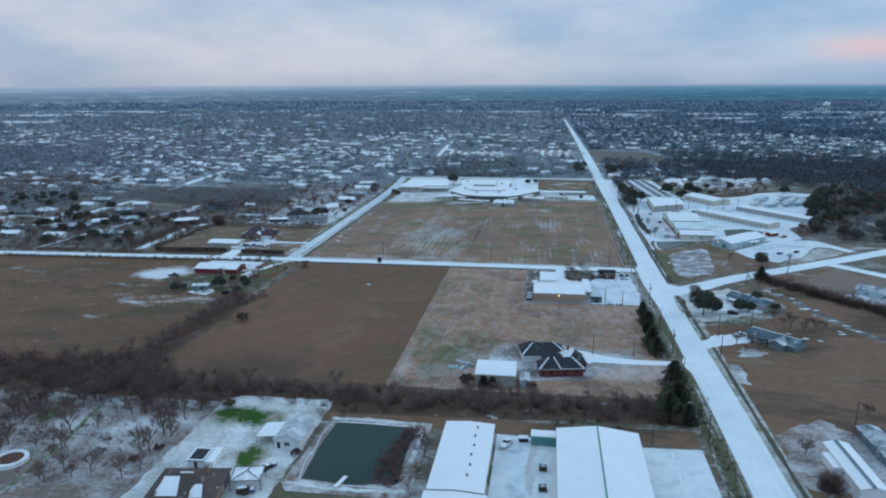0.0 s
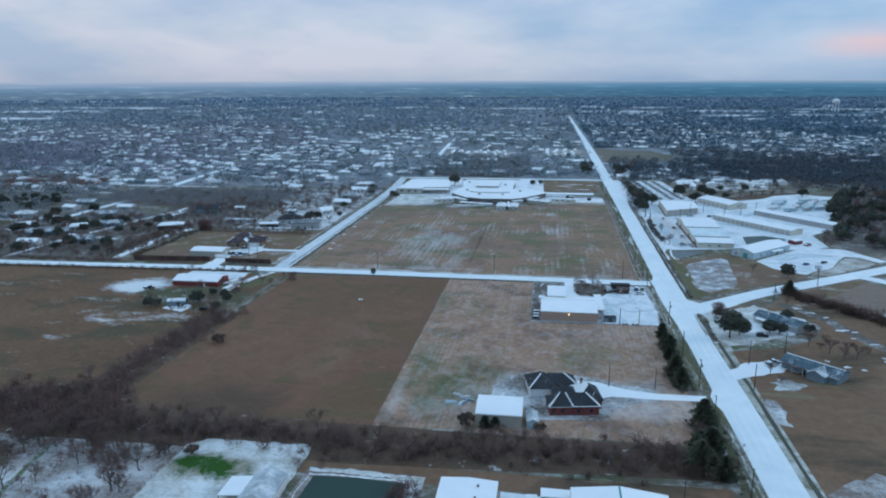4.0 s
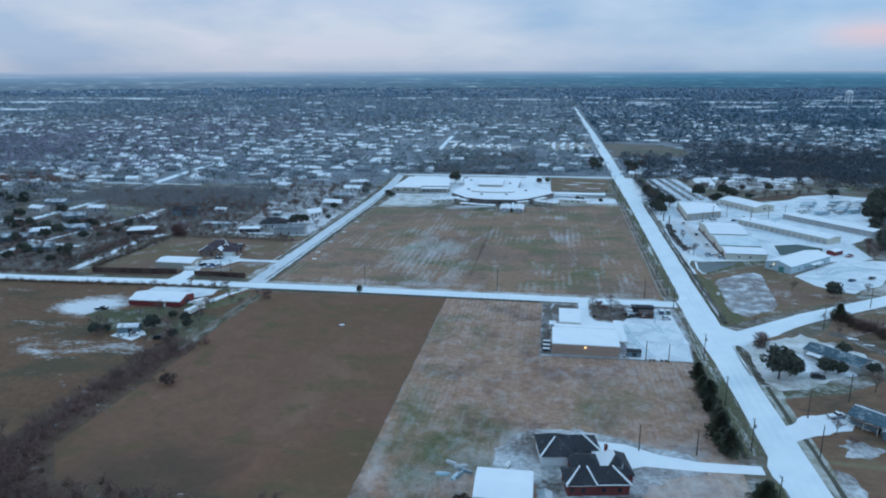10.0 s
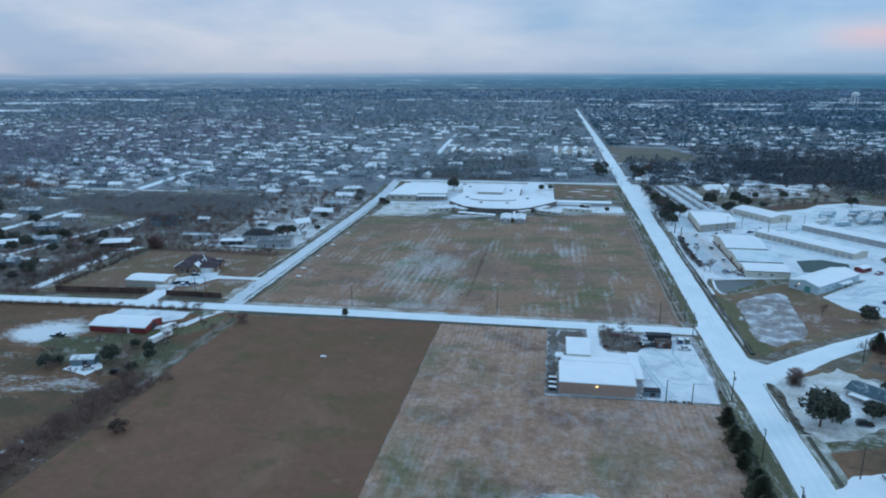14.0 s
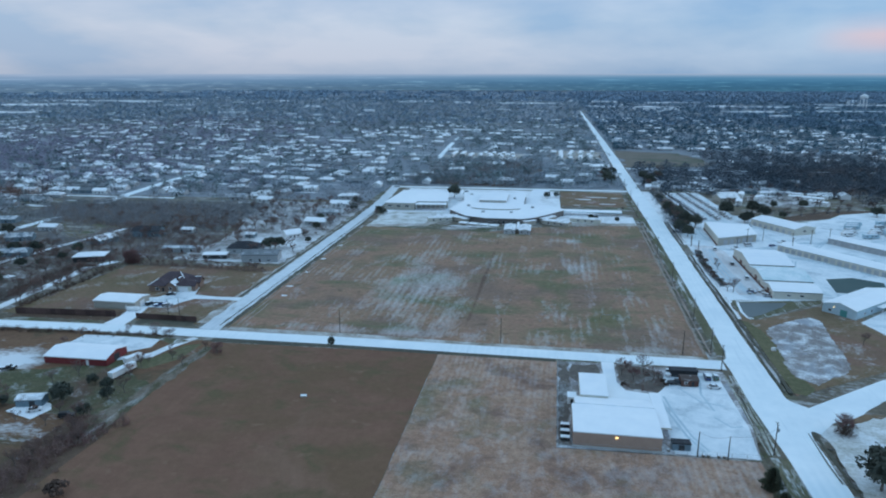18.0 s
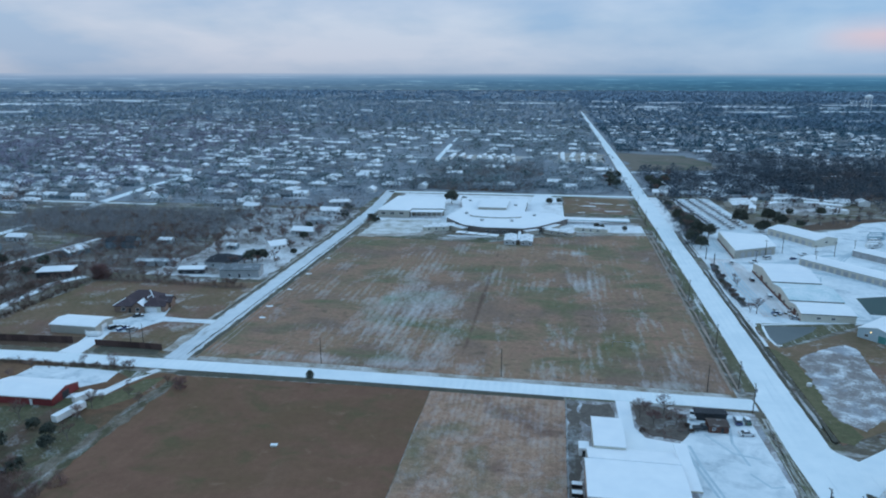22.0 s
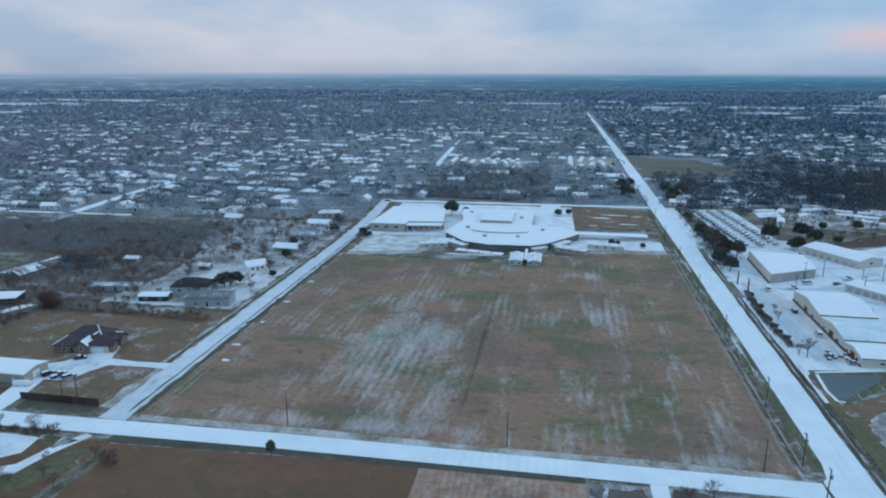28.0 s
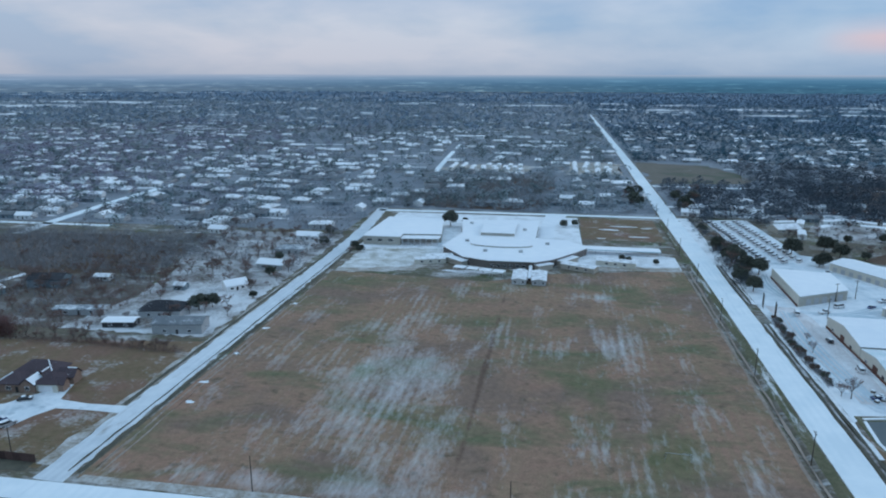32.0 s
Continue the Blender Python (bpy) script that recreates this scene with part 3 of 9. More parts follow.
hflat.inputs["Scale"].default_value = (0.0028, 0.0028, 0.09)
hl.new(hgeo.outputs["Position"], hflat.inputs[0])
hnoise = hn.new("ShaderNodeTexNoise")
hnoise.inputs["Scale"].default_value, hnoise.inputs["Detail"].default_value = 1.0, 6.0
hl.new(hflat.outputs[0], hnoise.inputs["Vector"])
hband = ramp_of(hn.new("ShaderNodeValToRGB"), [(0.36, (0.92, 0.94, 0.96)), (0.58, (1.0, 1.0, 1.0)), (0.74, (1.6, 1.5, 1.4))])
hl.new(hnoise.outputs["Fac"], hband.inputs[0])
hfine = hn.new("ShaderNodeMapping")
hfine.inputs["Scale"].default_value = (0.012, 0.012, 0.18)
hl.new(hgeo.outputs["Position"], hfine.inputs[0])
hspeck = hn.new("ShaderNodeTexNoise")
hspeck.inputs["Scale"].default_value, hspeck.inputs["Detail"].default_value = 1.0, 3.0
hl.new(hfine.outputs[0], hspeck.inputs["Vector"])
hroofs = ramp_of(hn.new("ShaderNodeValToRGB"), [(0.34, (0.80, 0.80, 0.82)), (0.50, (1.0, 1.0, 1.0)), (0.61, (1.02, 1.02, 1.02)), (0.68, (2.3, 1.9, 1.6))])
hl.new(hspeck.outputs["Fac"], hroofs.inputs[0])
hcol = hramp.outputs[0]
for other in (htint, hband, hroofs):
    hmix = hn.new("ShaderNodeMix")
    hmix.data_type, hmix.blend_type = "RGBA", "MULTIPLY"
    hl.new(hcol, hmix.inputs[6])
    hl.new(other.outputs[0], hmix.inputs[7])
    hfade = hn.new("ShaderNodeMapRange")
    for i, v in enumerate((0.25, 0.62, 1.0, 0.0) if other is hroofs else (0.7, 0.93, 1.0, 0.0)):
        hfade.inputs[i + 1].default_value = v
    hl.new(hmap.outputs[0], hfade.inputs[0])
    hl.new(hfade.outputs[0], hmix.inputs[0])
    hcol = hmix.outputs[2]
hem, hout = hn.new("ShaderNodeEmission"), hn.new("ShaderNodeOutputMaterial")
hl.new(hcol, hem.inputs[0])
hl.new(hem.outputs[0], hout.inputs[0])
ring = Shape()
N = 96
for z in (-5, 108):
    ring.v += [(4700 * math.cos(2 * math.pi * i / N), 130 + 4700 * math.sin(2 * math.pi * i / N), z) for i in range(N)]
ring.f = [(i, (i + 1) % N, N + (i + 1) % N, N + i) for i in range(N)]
tagged(part("backdrop", ring, haze), "glowing backdrop of far woods, haze painted on", "backdrop", kind="structure")

# ---------------------------------------------------------------- more materials
BRICK = surface("red_brick", (0.135, 0.034, 0.034), (0.20, 0.058, 0.052), 2.5, 0.85, bump=0.02)
BRICK_BROWN = surface("brown_brick", (0.20, 0.135, 0.105), (0.28, 0.19, 0.15), 2.0, 0.85, bump=0.02)
TAN_WALL = surface("tan_metal_wall", (0.35, 0.235, 0.185), (0.42, 0.295, 0.235), 0.6, 0.6, bump=0.01)
CREAM = surface("cream_metal_wall", (0.50, 0.48, 0.42), (0.60, 0.57, 0.50), 0.5, 0.6)
GREY_WALL = surface("grey_siding", (0.34, 0.35, 0.36), (0.44, 0.45, 0.46), 0.7, 0.7, vary=0.12)
WHITE_WALL = surface("white_siding", (0.62, 0.63, 0.64), (0.74, 0.74, 0.74), 0.6, 0.7)
TEAL = surface("teal_metal_wall", (0.06, 0.20, 0.20), (0.09, 0.27, 0.26), 0.5, 0.5)
BLUE_WALL = surface("pale_blue_metal", (0.33, 0.45, 0.52), (0.42, 0.54, 0.60), 0.5, 0.5)
SLATE_WALL = surface("slate_blue_siding", (0.12, 0.17, 0.20), (0.18, 0.24, 0.28), 0.6, 0.7)
RED_METAL = surface("dark_red_metal", (0.155, 0.026, 0.030), (0.215, 0.042, 0.043), 0.5, 0.55)
DARK_BOARD = surface("dark_brown_boards", (0.062, 0.036, 0.032), (0.105, 0.062, 0.054), 1.2, 0.9, vary=0.25)
RUST_WOOD = surface("red_brown_boards", (0.11, 0.05, 0.04), (0.17, 0.085, 0.065), 1.2, 0.85, vary=0.25)
WOOD_GREY = surface("weathered_wood", (0.16, 0.135, 0.115), (0.25, 0.22, 0.19), 1.6, 0.9, vary=0.15)
POLE_WOOD = surface("creosoted_wood", (0.055, 0.045, 0.038), (0.10, 0.08, 0.065), 2.0, 0.9)
SHINGLE = surface("charcoal_shingles", (0.026, 0.027, 0.033), (0.052, 0.053, 0.06), 1.5, 0.9, bump=0.02, snow=0.10, snow_scale=0.5)
SHINGLE_BROWN = surface("brown_shingles", (0.075, 0.055, 0.05), (0.12, 0.09, 0.08), 1.5, 0.9, bump=0.02, snow=0.16, snow_scale=0.4)
SHINGLE_SNOWY = surface("snowy_shingles", (0.18, 0.17, 0.17), (0.26, 0.25, 0.25), 1.5, 0.9, snow=0.72, snow_scale=0.3, edge=0.12)
ROOF_MIX = surface("slate_shingles_with_snow", (0.10, 0.125, 0.15), (0.17, 0.205, 0.235), 1.2, 0.9, snow=0.40, snow_scale=0.28, edge=0.12)
ROOF_FAR = surface("grey_shingles", (0.13, 0.145, 0.16), (0.22, 0.235, 0.25), 0.3, 0.9, snow=0.22, snow_scale=0.2)
ROOF_SLATE = surface("slate_blue_shingles", (0.045, 0.080, 0.105), (0.085, 0.13, 0.16), 1.2, 0.9, snow=0.22, snow_scale=0.22, edge=0.1)
ROOF_GREY = surface("pale_grey_shingles", (0.28, 0.315, 0.345), (0.38, 0.42, 0.45), 1.0, 0.9, snow=0.34, snow_scale=0.25, edge=0.14)
PLUM = surface("purple_brown_shingles", (0.062, 0.043, 0.051), (0.096, 0.071, 0.079), 1.5, 0.9, snow=0.1, snow_scale=0.4)
TRIM = surface("white_trim", (0.66, 0.67, 0.68), (0.74, 0.74, 0.75), 1.0, 0.6)
DARK = surface("dark_metal", (0.03, 0.032, 0.035), (0.055, 0.055, 0.06), 1.0, 0.5, metal=0.3)
STEEL = surface("galvanised_steel", (0.35, 0.36, 0.38), (0.46, 0.47, 0.49), 0.8, 0.45, metal=0.7)
GLASS = surface("dark_window_glass", (0.018, 0.024, 0.03), (0.03, 0.038, 0.046), 0.3, 0.06, spec=0.6)
RUBBER = surface("black_rubber", (0.015, 0.015, 0.016), (0.025, 0.025, 0.026), 2.0, 0.9)
BARK = surface("grey_brown_bark", (0.105, 0.086, 0.078), (0.165, 0.142, 0.130), 2.5, 0.95)
TWIG = surface("bare_twigs", (0.148, 0.088, 0.078), (0.232, 0.146, 0.128), 1.2, 0.95, vary=0.2)
# haze painted into the twigs: blue-grey base, paler patch in the centre
TWIG_HAZE = surface("haze_blue_twigs", (0.248, 0.298, 0.346), (0.328, 0.374, 0.418), 0.06, 0.95, tints=(((0.190, 0.224, 0.254), 0.006, 0.46, 0.60, (1, 0.7, 1)), ((0.170, 0.235, 0.235), 0.02, 0.52, 0.64, (1, 1, 1)), ((0.248, 0.236, 0.300), 0.01, 0.24, 0.44, (1, 1, 1), -760, 1000, 580, 850), ((0.272, 0.318, 0.348), 0.01, 0.26, 0.46, (1, 1, 1), -90, 1180, 230, 480)))
# farthest woods: palest blue, haze painted into the base colour
TWIG_FAR = surface("haze_blue_far_woods", (0.150, 0.222, 0.300), (0.200, 0.275, 0.355), 0.01, 0.95)
# eastern twigs and evergreens: darker teal, haze tint put into base colour
TWIG_EAST = surface("haze_teal_twigs", (0.062, 0.112, 0.155), (0.100, 0.160, 0.210), 0.06, 0.95)
LEAF_EAST = surface("haze_teal_evergreen", (0.040, 0.095, 0.128), (0.068, 0.132, 0.168), 0.08, 0.9)
TWIG_DARK = surface("dark_navy_woods", (0.060, 0.080, 0.104), (0.102, 0.124, 0.150), 0.12, 0.95, tints=(((0.105, 0.100, 0.110), 0.02, 0.52, 0.64, (1, 1, 1)),))
ROOF_TEAL = surface("pale_teal_roof_sheet", (0.42, 0.56, 0.60), (0.54, 0.66, 0.69), 0.4, 0.6, snow=0.45, snow_scale=0.1, edge=0.14)
# evergreens lightened and blued, haze put into their colour
LEAF_HAZE = surface("haze_blue_evergreen", (0.108, 0.150, 0.160), (0.156, 0.206, 0.212), 0.08, 0.9)
TWIG_RED = surface("reddish_twigs", (0.150, 0.078, 0.076), (0.225, 0.126, 0.120), 1.2, 0.95)
# base lifted to a pale grey to imitate haze over the woods
TWIG_WOOD = surface("grey_brown_woods", (0.185, 0.190, 0.208), (0.268, 0.270, 0.284), 0.15, 0.95)
LEAF = surface("evergreen_leaves", (0.050, 0.057, 0.047), (0.094, 0.100, 0.078), 1.5, 0.85, vary=0.2)
NEEDLE = surface("dark_cedar", (0.066, 0.074, 0.052), (0.122, 0.128, 0.086), 1.6, 0.9, vary=0.2)
SHRUB = surface("brown_shrub", (0.084, 0.055, 0.045), (0.134, 0.090, 0.072), 1.4, 0.95, vary=0.2)
CONCRETE = surface("concrete", (0.33, 0.33, 0.32), (0.44, 0.43, 0.42), 0.8, 0.85)
SCHOOL_WALL = surface("dark_grey_brick", (0.115, 0.105, 0.10), (0.165, 0.152, 0.145), 1.5, 0.85)
BEIGE = surface("beige_metal_wall", (0.33, 0.31, 0.27), (0.41, 0.385, 0.34), 0.5, 0.6)
PAINT = {}
for cname, c in (("white", (0.62, 0.62, 0.63)), ("black", (0.02, 0.02, 0.022)), ("red", (0.22, 0.02, 0.02)), ("blue", (0.03, 0.06, 0.16)), ("silver", (0.30, 0.31, 0.33)), ("green", (0.04, 0.09, 0.06))):
    PAINT[cname] = surface(cname + "_car_paint", c, tuple(min(1, v * 1.15) for v in c), 1.0, 0.3, spec=0.5)
LAMP = bpy.data.materials.new("lit_lamp")
LAMP.use_nodes = True
LAMP.node_tree.nodes["Principled BSDF"].inputs["Base Color"].default_value = (1, 0.75, 0.4, 1)
LAMP.node_tree.nodes["Principled BSDF"].inputs["Emission Color"].default_value = (1.0, 0.66, 0.24, 1)
LAMP.node_tree.nodes["Principled BSDF"].inputs["Emission Strength"].default_value = 1.7


# ---------------------------------------------------------------- shapes of roofs and walls
def gable_wall(w, d, h, rise):
    """Walls with gable ends at -x and +x; the ridge runs along x."""
    s, a, b = Shape(), w / 2, d / 2
    p = []
    for x in (-a, a):
        p += [(x, -b, 0), (x, b, 0), (x, b, h), (x, 0, h + rise), (x, -b, h)]
    return s.add(p, [(4, 3, 2, 1, 0), (5, 6, 7, 8, 9), (0, 5, 9, 4), (1, 2, 7, 6), (0, 1, 6, 5), (4, 9, 8, 3), (3, 8, 7, 2)])


def gable_roof(w, d, h, rise, over=0.5, thick=0.25, lift=0.02):
    s, a = Shape(), w / 2 + over
    slope = rise / (d / 2)
    e = d / 2 + over
    ze, zr = h - slope * over + lift, h + rise + lift
    p = []
    for x in (-a, a):
        p += [(x, -e, ze), (x, 0, zr), (x, e, ze), (x, e, ze + thick), (x, 0, zr + thick), (x, -e, ze + thick)]
    return s.add(p, [(5, 4, 1, 0), (4, 3, 2, 1), (6, 7, 10, 11), (7, 8, 9, 10), (5, 11, 10, 4), (4, 10, 9, 3), (0, 1, 7, 6), (1, 2, 8, 7), (0, 6, 11, 5), (2, 3, 9, 8)])


def hip_roof(w, d, h, rise, over=0.6, thick=0.22):
    s, a, b = Shape(), w / 2 + over, d / 2 + over
    r = max(a - b, 0.3)
    p = [(-a, -b, h), (a, -b, h), (a, b, h), (-a, b, h), (-a, -b, h + thick), (a, -b, h + thick), (a, b, h + thick), (-a, b, h + thick), (-r, 0, h + rise), (r, 0, h + rise)]
    return s.add(p, [(3, 2, 1, 0), (0, 1, 5, 4), (1, 2, 6, 5), (2, 3, 7, 6), (3, 0, 4, 7), (4, 5, 9, 8), (6, 7, 8, 9), (5, 6, 9), (7, 4, 8)])


def hip_lines(w, d, h, rise, over=0.6, thick=0.22):
    a, b = w / 2 + over, d / 2 + over
    r = max(a - b, 0.3)
    e, t = h + thick, h + rise
    return [((-r, 0, t), (r, 0, t)), ((-a, -b, e), (-r, 0, t)), ((-a, b, e), (-r, 0, t)), ((a, -b, e), (r, 0, t)), ((a, b, e), (r, 0, t))]


def window_part(house, x, y, z, w, h, turn):
    """A framed window on a wall; turn is the way that the wall faces."""
    at = pose(x, y, z, 0, 0, turn)
    fr = Shape()
    for x0, x1, z0, z1 in ((-w / 2 - 0.1, w / 2 + 0.1, -0.1, 0), (-w / 2 - 0.1, w / 2 + 0.1, h, h + 0.1), (-w / 2 - 0.1, -w / 2, 0, h), (w / 2, w / 2 + 0.1, 0, h), (-0.03, 0.03, 0, h)):
        fr.box(x0, x1, -0.09, 0.02, z0, z1)
    o = part("window", fr, TRIM, house, at=at)
    part("pane", Shape().box(-w / 2, w / 2, -0.045, 0.01, 0, h), GLASS, o)
    return o


def door_part(house, x, y, w, h, turn, mat, name="door", z=0.02):
    s = Shape().box(-w / 2, w / 2, -0.07, 0.02, z, z + h)
    if w > 2:
        for k in range(1, 4):
            s.box(-w / 2, w / 2, -0.1, -0.06, z + h * k / 4 - 0.03, z + h * k / 4 + 0.03)
    return part(name, s, mat, house, at=pose(x, y, 0, 0, 0, turn))


def building(name, label, category, x, y, turn, w, d, h, rise, wall, roof, style="gable", windows=(), doors=(), over=0.4, group="", chimney=None, eave=None):
    """windows, doors: (side, along, ...) with side s, n, e, w of the house's own frame."""
    t = thing(name, label, category, x, y, turn, group=group)
    if style == "gable":
        part("wall", gable_wall(w, d, h, rise), wall, t)
        part("roof", gable_roof(w, d, h, rise, over), roof, t)
    elif style == "hip":
        part("wall", Shape().box(-w / 2, w / 2, -d / 2, d / 2, 0, h), wall, t)
        part("roof", hip_roof(w, d, h, rise, over), roof, t)
    else:
        part("wall", Shape().box(-w / 2, w / 2, -d / 2, d / 2, 0, h), wall, t)
        part("roof", Shape().box(-w / 2 - over, w / 2 + over, -d / 2 - over, d / 2 + over, h + 0.004, h + 0.35), roof, t)
    if eave:
        b = d / 2 + over
        zz = h - (rise / (d / 2)) * over if style == "gable" else h
        for yy in (-b - 0.06, b + 0.01):
            part("fascia", Shape().box(-w / 2 - over, w / 2 + over, yy, yy + 0.05, zz - 0.12, zz + 0.1), eave, t)
    place = {"s": lambda u: (u, -d / 2, 0), "n": lambda u: (u, d / 2, 180), "e": lambda u: (w / 2, u, 90), "w": lambda u: (-w / 2, u, -90)}
    for side, u, z, ww, hh in windows:
        px, py, a = place[side](u)
        window_part(t, px, py, z, ww, hh, a)
    for side, u, ww, hh, m, nm in doors:
        px, py, a = place[side](u)
        door_part(t, px, py, ww, hh, a, m, nm)
    if chimney:
        cx, cy, cz = chimney
        part("chimney", Shape().box(cx - 0.45, cx + 0.45, cy - 0.35, cy + 0.35, h, cz).box(cx - 0.55, cx + 0.55, cy - 0.45, cy + 0.45, cz, cz + 0.15), BRICK_BROWN, t)
    return t


# ---------------------------------------------------------------- trees
def tri_sprig(s, rng, p, d, length, width):
    side = d.orthogonal().normalized()
    side.rotate(Matrix.Rotation(rng.uniform(0, 6.28), 3, d))
    s.add((p + side * width / 2, p - side * width / 2, p + d * length), [(0, 1, 2)])


def bare_tree_meshes(seed, h, spread=0.5, twigs=3, width=0.05, twig_mat=None):
    """Trunk with limbs, and a crown of fine bare twigs."""
    rng = random.Random(seed)
    wood, fine = Shape(), Shape()

    def grow(p, d, length, r, depth):
        q = p + d * length
        wood.tube(p, q, r, r * 0.62, 5 if depth < 2 else 3, False)
        if depth == 4:
            for _ in range(twigs + 2):
                v = (d + Vector([rng.gauss(0, 0.6) for _ in range(3)]) + Vector((0, 0, 0.15))).normalized()
                tri_sprig(fine, rng, p + d * length * rng.random(), v, length * rng.uniform(0.8, 1.5), width)
            return
        n = 3 if depth else 5
        for k in range(n):
            a = 2 * math.pi * (k + rng.random() * 0.7) / n
            out = Vector((math.cos(a), math.sin(a), 0))
            v = (d * (1.0 if depth else 0.7) + out * rng.uniform(spread * 0.8, spread * 1.5) + Vector((0, 0, 0.12))).normalized()
            grow(p + d * length * (rng.uniform(0.55, 1.0) if k else 1.0), v, length * rng.uniform(0.62, 0.82), r * 0.55, depth + 1)
        if depth >= 2:
            for _ in range(twigs):
                v = (d + Vector([rng.gauss(0, 0.7) for _ in range(3)])).normalized()
                tri_sprig(fine, rng, p + d * length * rng.random(), v, length * rng.uniform(0.6, 1.1), width)

    grow(Vector((0, 0, -0.1)), Vector((rng.gauss(0, 0.05), rng.gauss(0, 0.05), 1)).normalized(), h * 0.30, h * 0.022, 0)
    return wood.mesh("trunk", BARK), fine.mesh("crown", twig_mat or TWIG)


def leafy_meshes(seed, h, radius, clumps, leaves, leaf=0.4, mat=None, trunk=0.3, flat=0.75):
    """Trunk, limbs and a crown of leaf clumps with gaps between them."""
    rng = random.Random(seed)
    wood, fol = Shape(), Shape()
    top = Vector((0, 0, h * 0.45))
    wood.tube((0, 0, -0.1), top, h * 0.03 + 0.06, h * 0.02, 6)
    for k in range(clumps):
        a, e = rng.uniform(0, 6.28), rng.uniform(-0.35, 1.0)
        rr = radius * rng.uniform(0.45, 1.0)
        c = Vector((math.cos(a) * rr * math.cos(e), math.sin(a) * rr * math.cos(e), h * (trunk + (1 - trunk) * 0.5) + (1 - trunk) * h * 0.5 * math.sin(e) * flat))
        wood.tube(top * rng.uniform(0.7, 1.0), c, h * 0.009, h * 0.003, 3)
        cr = radius * rng.uniform(0.22, 0.42)
        for _ in range(leaves):
            v = Vector([rng.gauss(0, 1) for _ in range(3)]).normalized()
            p = c + v * cr * (0.55 + 0.5 * rng.random()) * Vector((1, 1, 0.7)).length / 1.58
            n = (v + Vector([rng.gauss(0, 0.5) for _ in range(3)])).normalized()
            u = n.orthogonal().normalized()
            u.rotate(Matrix.Rotation(rng.uniform(0, 6.28), 3, n))
            w = n.cross(u)
            s = leaf * rng.uniform(0.6, 1.3)
            fol.add((p - u * s, p + w * s * 0.6, p + u * s, p - w * s * 0.6), [(0, 1, 2, 3)])
    return wood.mesh("trunk", BARK), fol.mesh("crown", mat or LEAF)


def cedar_meshes(seed, h, radius, n=3600, leaf=0.42):
    rng = random.Random(seed)
    wood, fol = Shape(), Shape()
    wood.tube((0, 0, -0.1), (0, 0, h * 0.9), 0.2, 0.03, 6)
    ph = [rng.uniform(0, 6.28) for _ in range(4)]
    for _ in range(n):
        t = rng.random() ** 0.8
        a = rng.uniform(0, 6.28)
        lump = 1 + 0.30 * math.sin(2 * a + ph[0] + 7 * t) + 0.24 * math.sin(5 * a + ph[1] - 13 * t) + 0.16 * math.sin(22 * t + ph[2])
        prof = min(1, t * 5 + 0.35) * (1 - t) ** 0.48 * 1.1
        r = radius * prof * lump * (0.45 + 0.6 * rng.random())
        p = Vector((math.cos(a) * r, math.sin(a) * r, h * (0.03 + 0.97 * t)))
        d = (Vector((math.cos(a), math.sin(a), rng.uniform(0.2, 1.2)))).normalized()
        u = d.orthogonal().normalized()
        u.rotate(Matrix.Rotation(rng.uniform(0, 6.28), 3, d))
        s = leaf * rng.uniform(0.7, 1.5)
        fol.add((p - u * s * 0.5, p + d * s, p + u * s * 0.5, p - d * s * 0.4), [(0, 1, 2, 3)])
    return wood.mesh("trunk", BARK), fol.mesh("crown", NEEDLE)


TREE_KINDS = {}
for i, (hh, sp) in enumerate(((8, 0.5), (10, 0.45), (7, 0.62), (12, 0.42), (5.5, 0.6))):
    TREE_KINDS["bare", i] = bare_tree_meshes(10 + i, hh, sp, 3, 0.055)
TREE_KINDS["red", 0] = bare_tree_meshes(31, 6.5, 0.6, 5, 0.07, TWIG_RED)
TREE_KINDS["oak", 0] = leafy_meshes(41, 9.5, 4.8, 52, 40, 0.56, trunk=0.16, flat=1.0)
TREE_KINDS["oak", 1] = leafy_meshes(42, 7.2, 4.0, 42, 40, 0.54, trunk=0.14, flat=1.0)
TREE_KINDS["pine", 0] = leafy_meshes(43, 12.5, 3.4, 46, 32, 0.54, trunk=0.2, flat=1.0)
TREE_KINDS["pine", 1] = leafy_meshes(44, 9.5, 3.2, 24, 34, 0.52, trunk=0.15, flat=1.0)
TREE_KINDS["cedar", 0] = cedar_meshes(51, 7.5, 2.6)
TREE_KINDS["cedar", 1] = cedar_meshes(52, 9.5, 3.6)
TREE_KINDS["shrub", 0] = leafy_meshes(61, 1.8, 1.4, 14, 50, 0.2, SHRUB, 0.0)
TREE_KINDS["shrub", 1] = leafy_meshes(62, 1.6, 1.2, 14, 50, 0.2, LEAF, 0.0)
TREE_WORDS = {"bare": ("bare_tree", "leafless grey-brown tree with fine bare twigs", "tree"), "red": ("bare_tree", "leafless tree with dense reddish twigs", "tree"),
              "oak": ("oak_tree", "broad evergreen oak with dark clumped leaves", "tree"), "pine": ("pine_tree", "tall dark green pine with clumped needles", "tree"),
              "cedar": ("cedar_tree", "dense dark cedar tapering from the ground", "tree"), "shrub": ("shrub", "low rounded shrub with small leaves", "shrub")}


def tree(kind, i, x, y, size=1.0, turn=None, where=""):
    name, label, cat = TREE_WORDS[kind]
    t = thing(name, label + (" " + where if where else ""), cat, x, y, turn if turn is not None else (x * 37 + y * 17) % 360, group=cat + "s")
    t.scale = (size,) * 3
    wood, crown = TREE_KINDS[kind, i]
    part("trunk", wood, None, t)
    part("crown", crown, None, t)
    return t


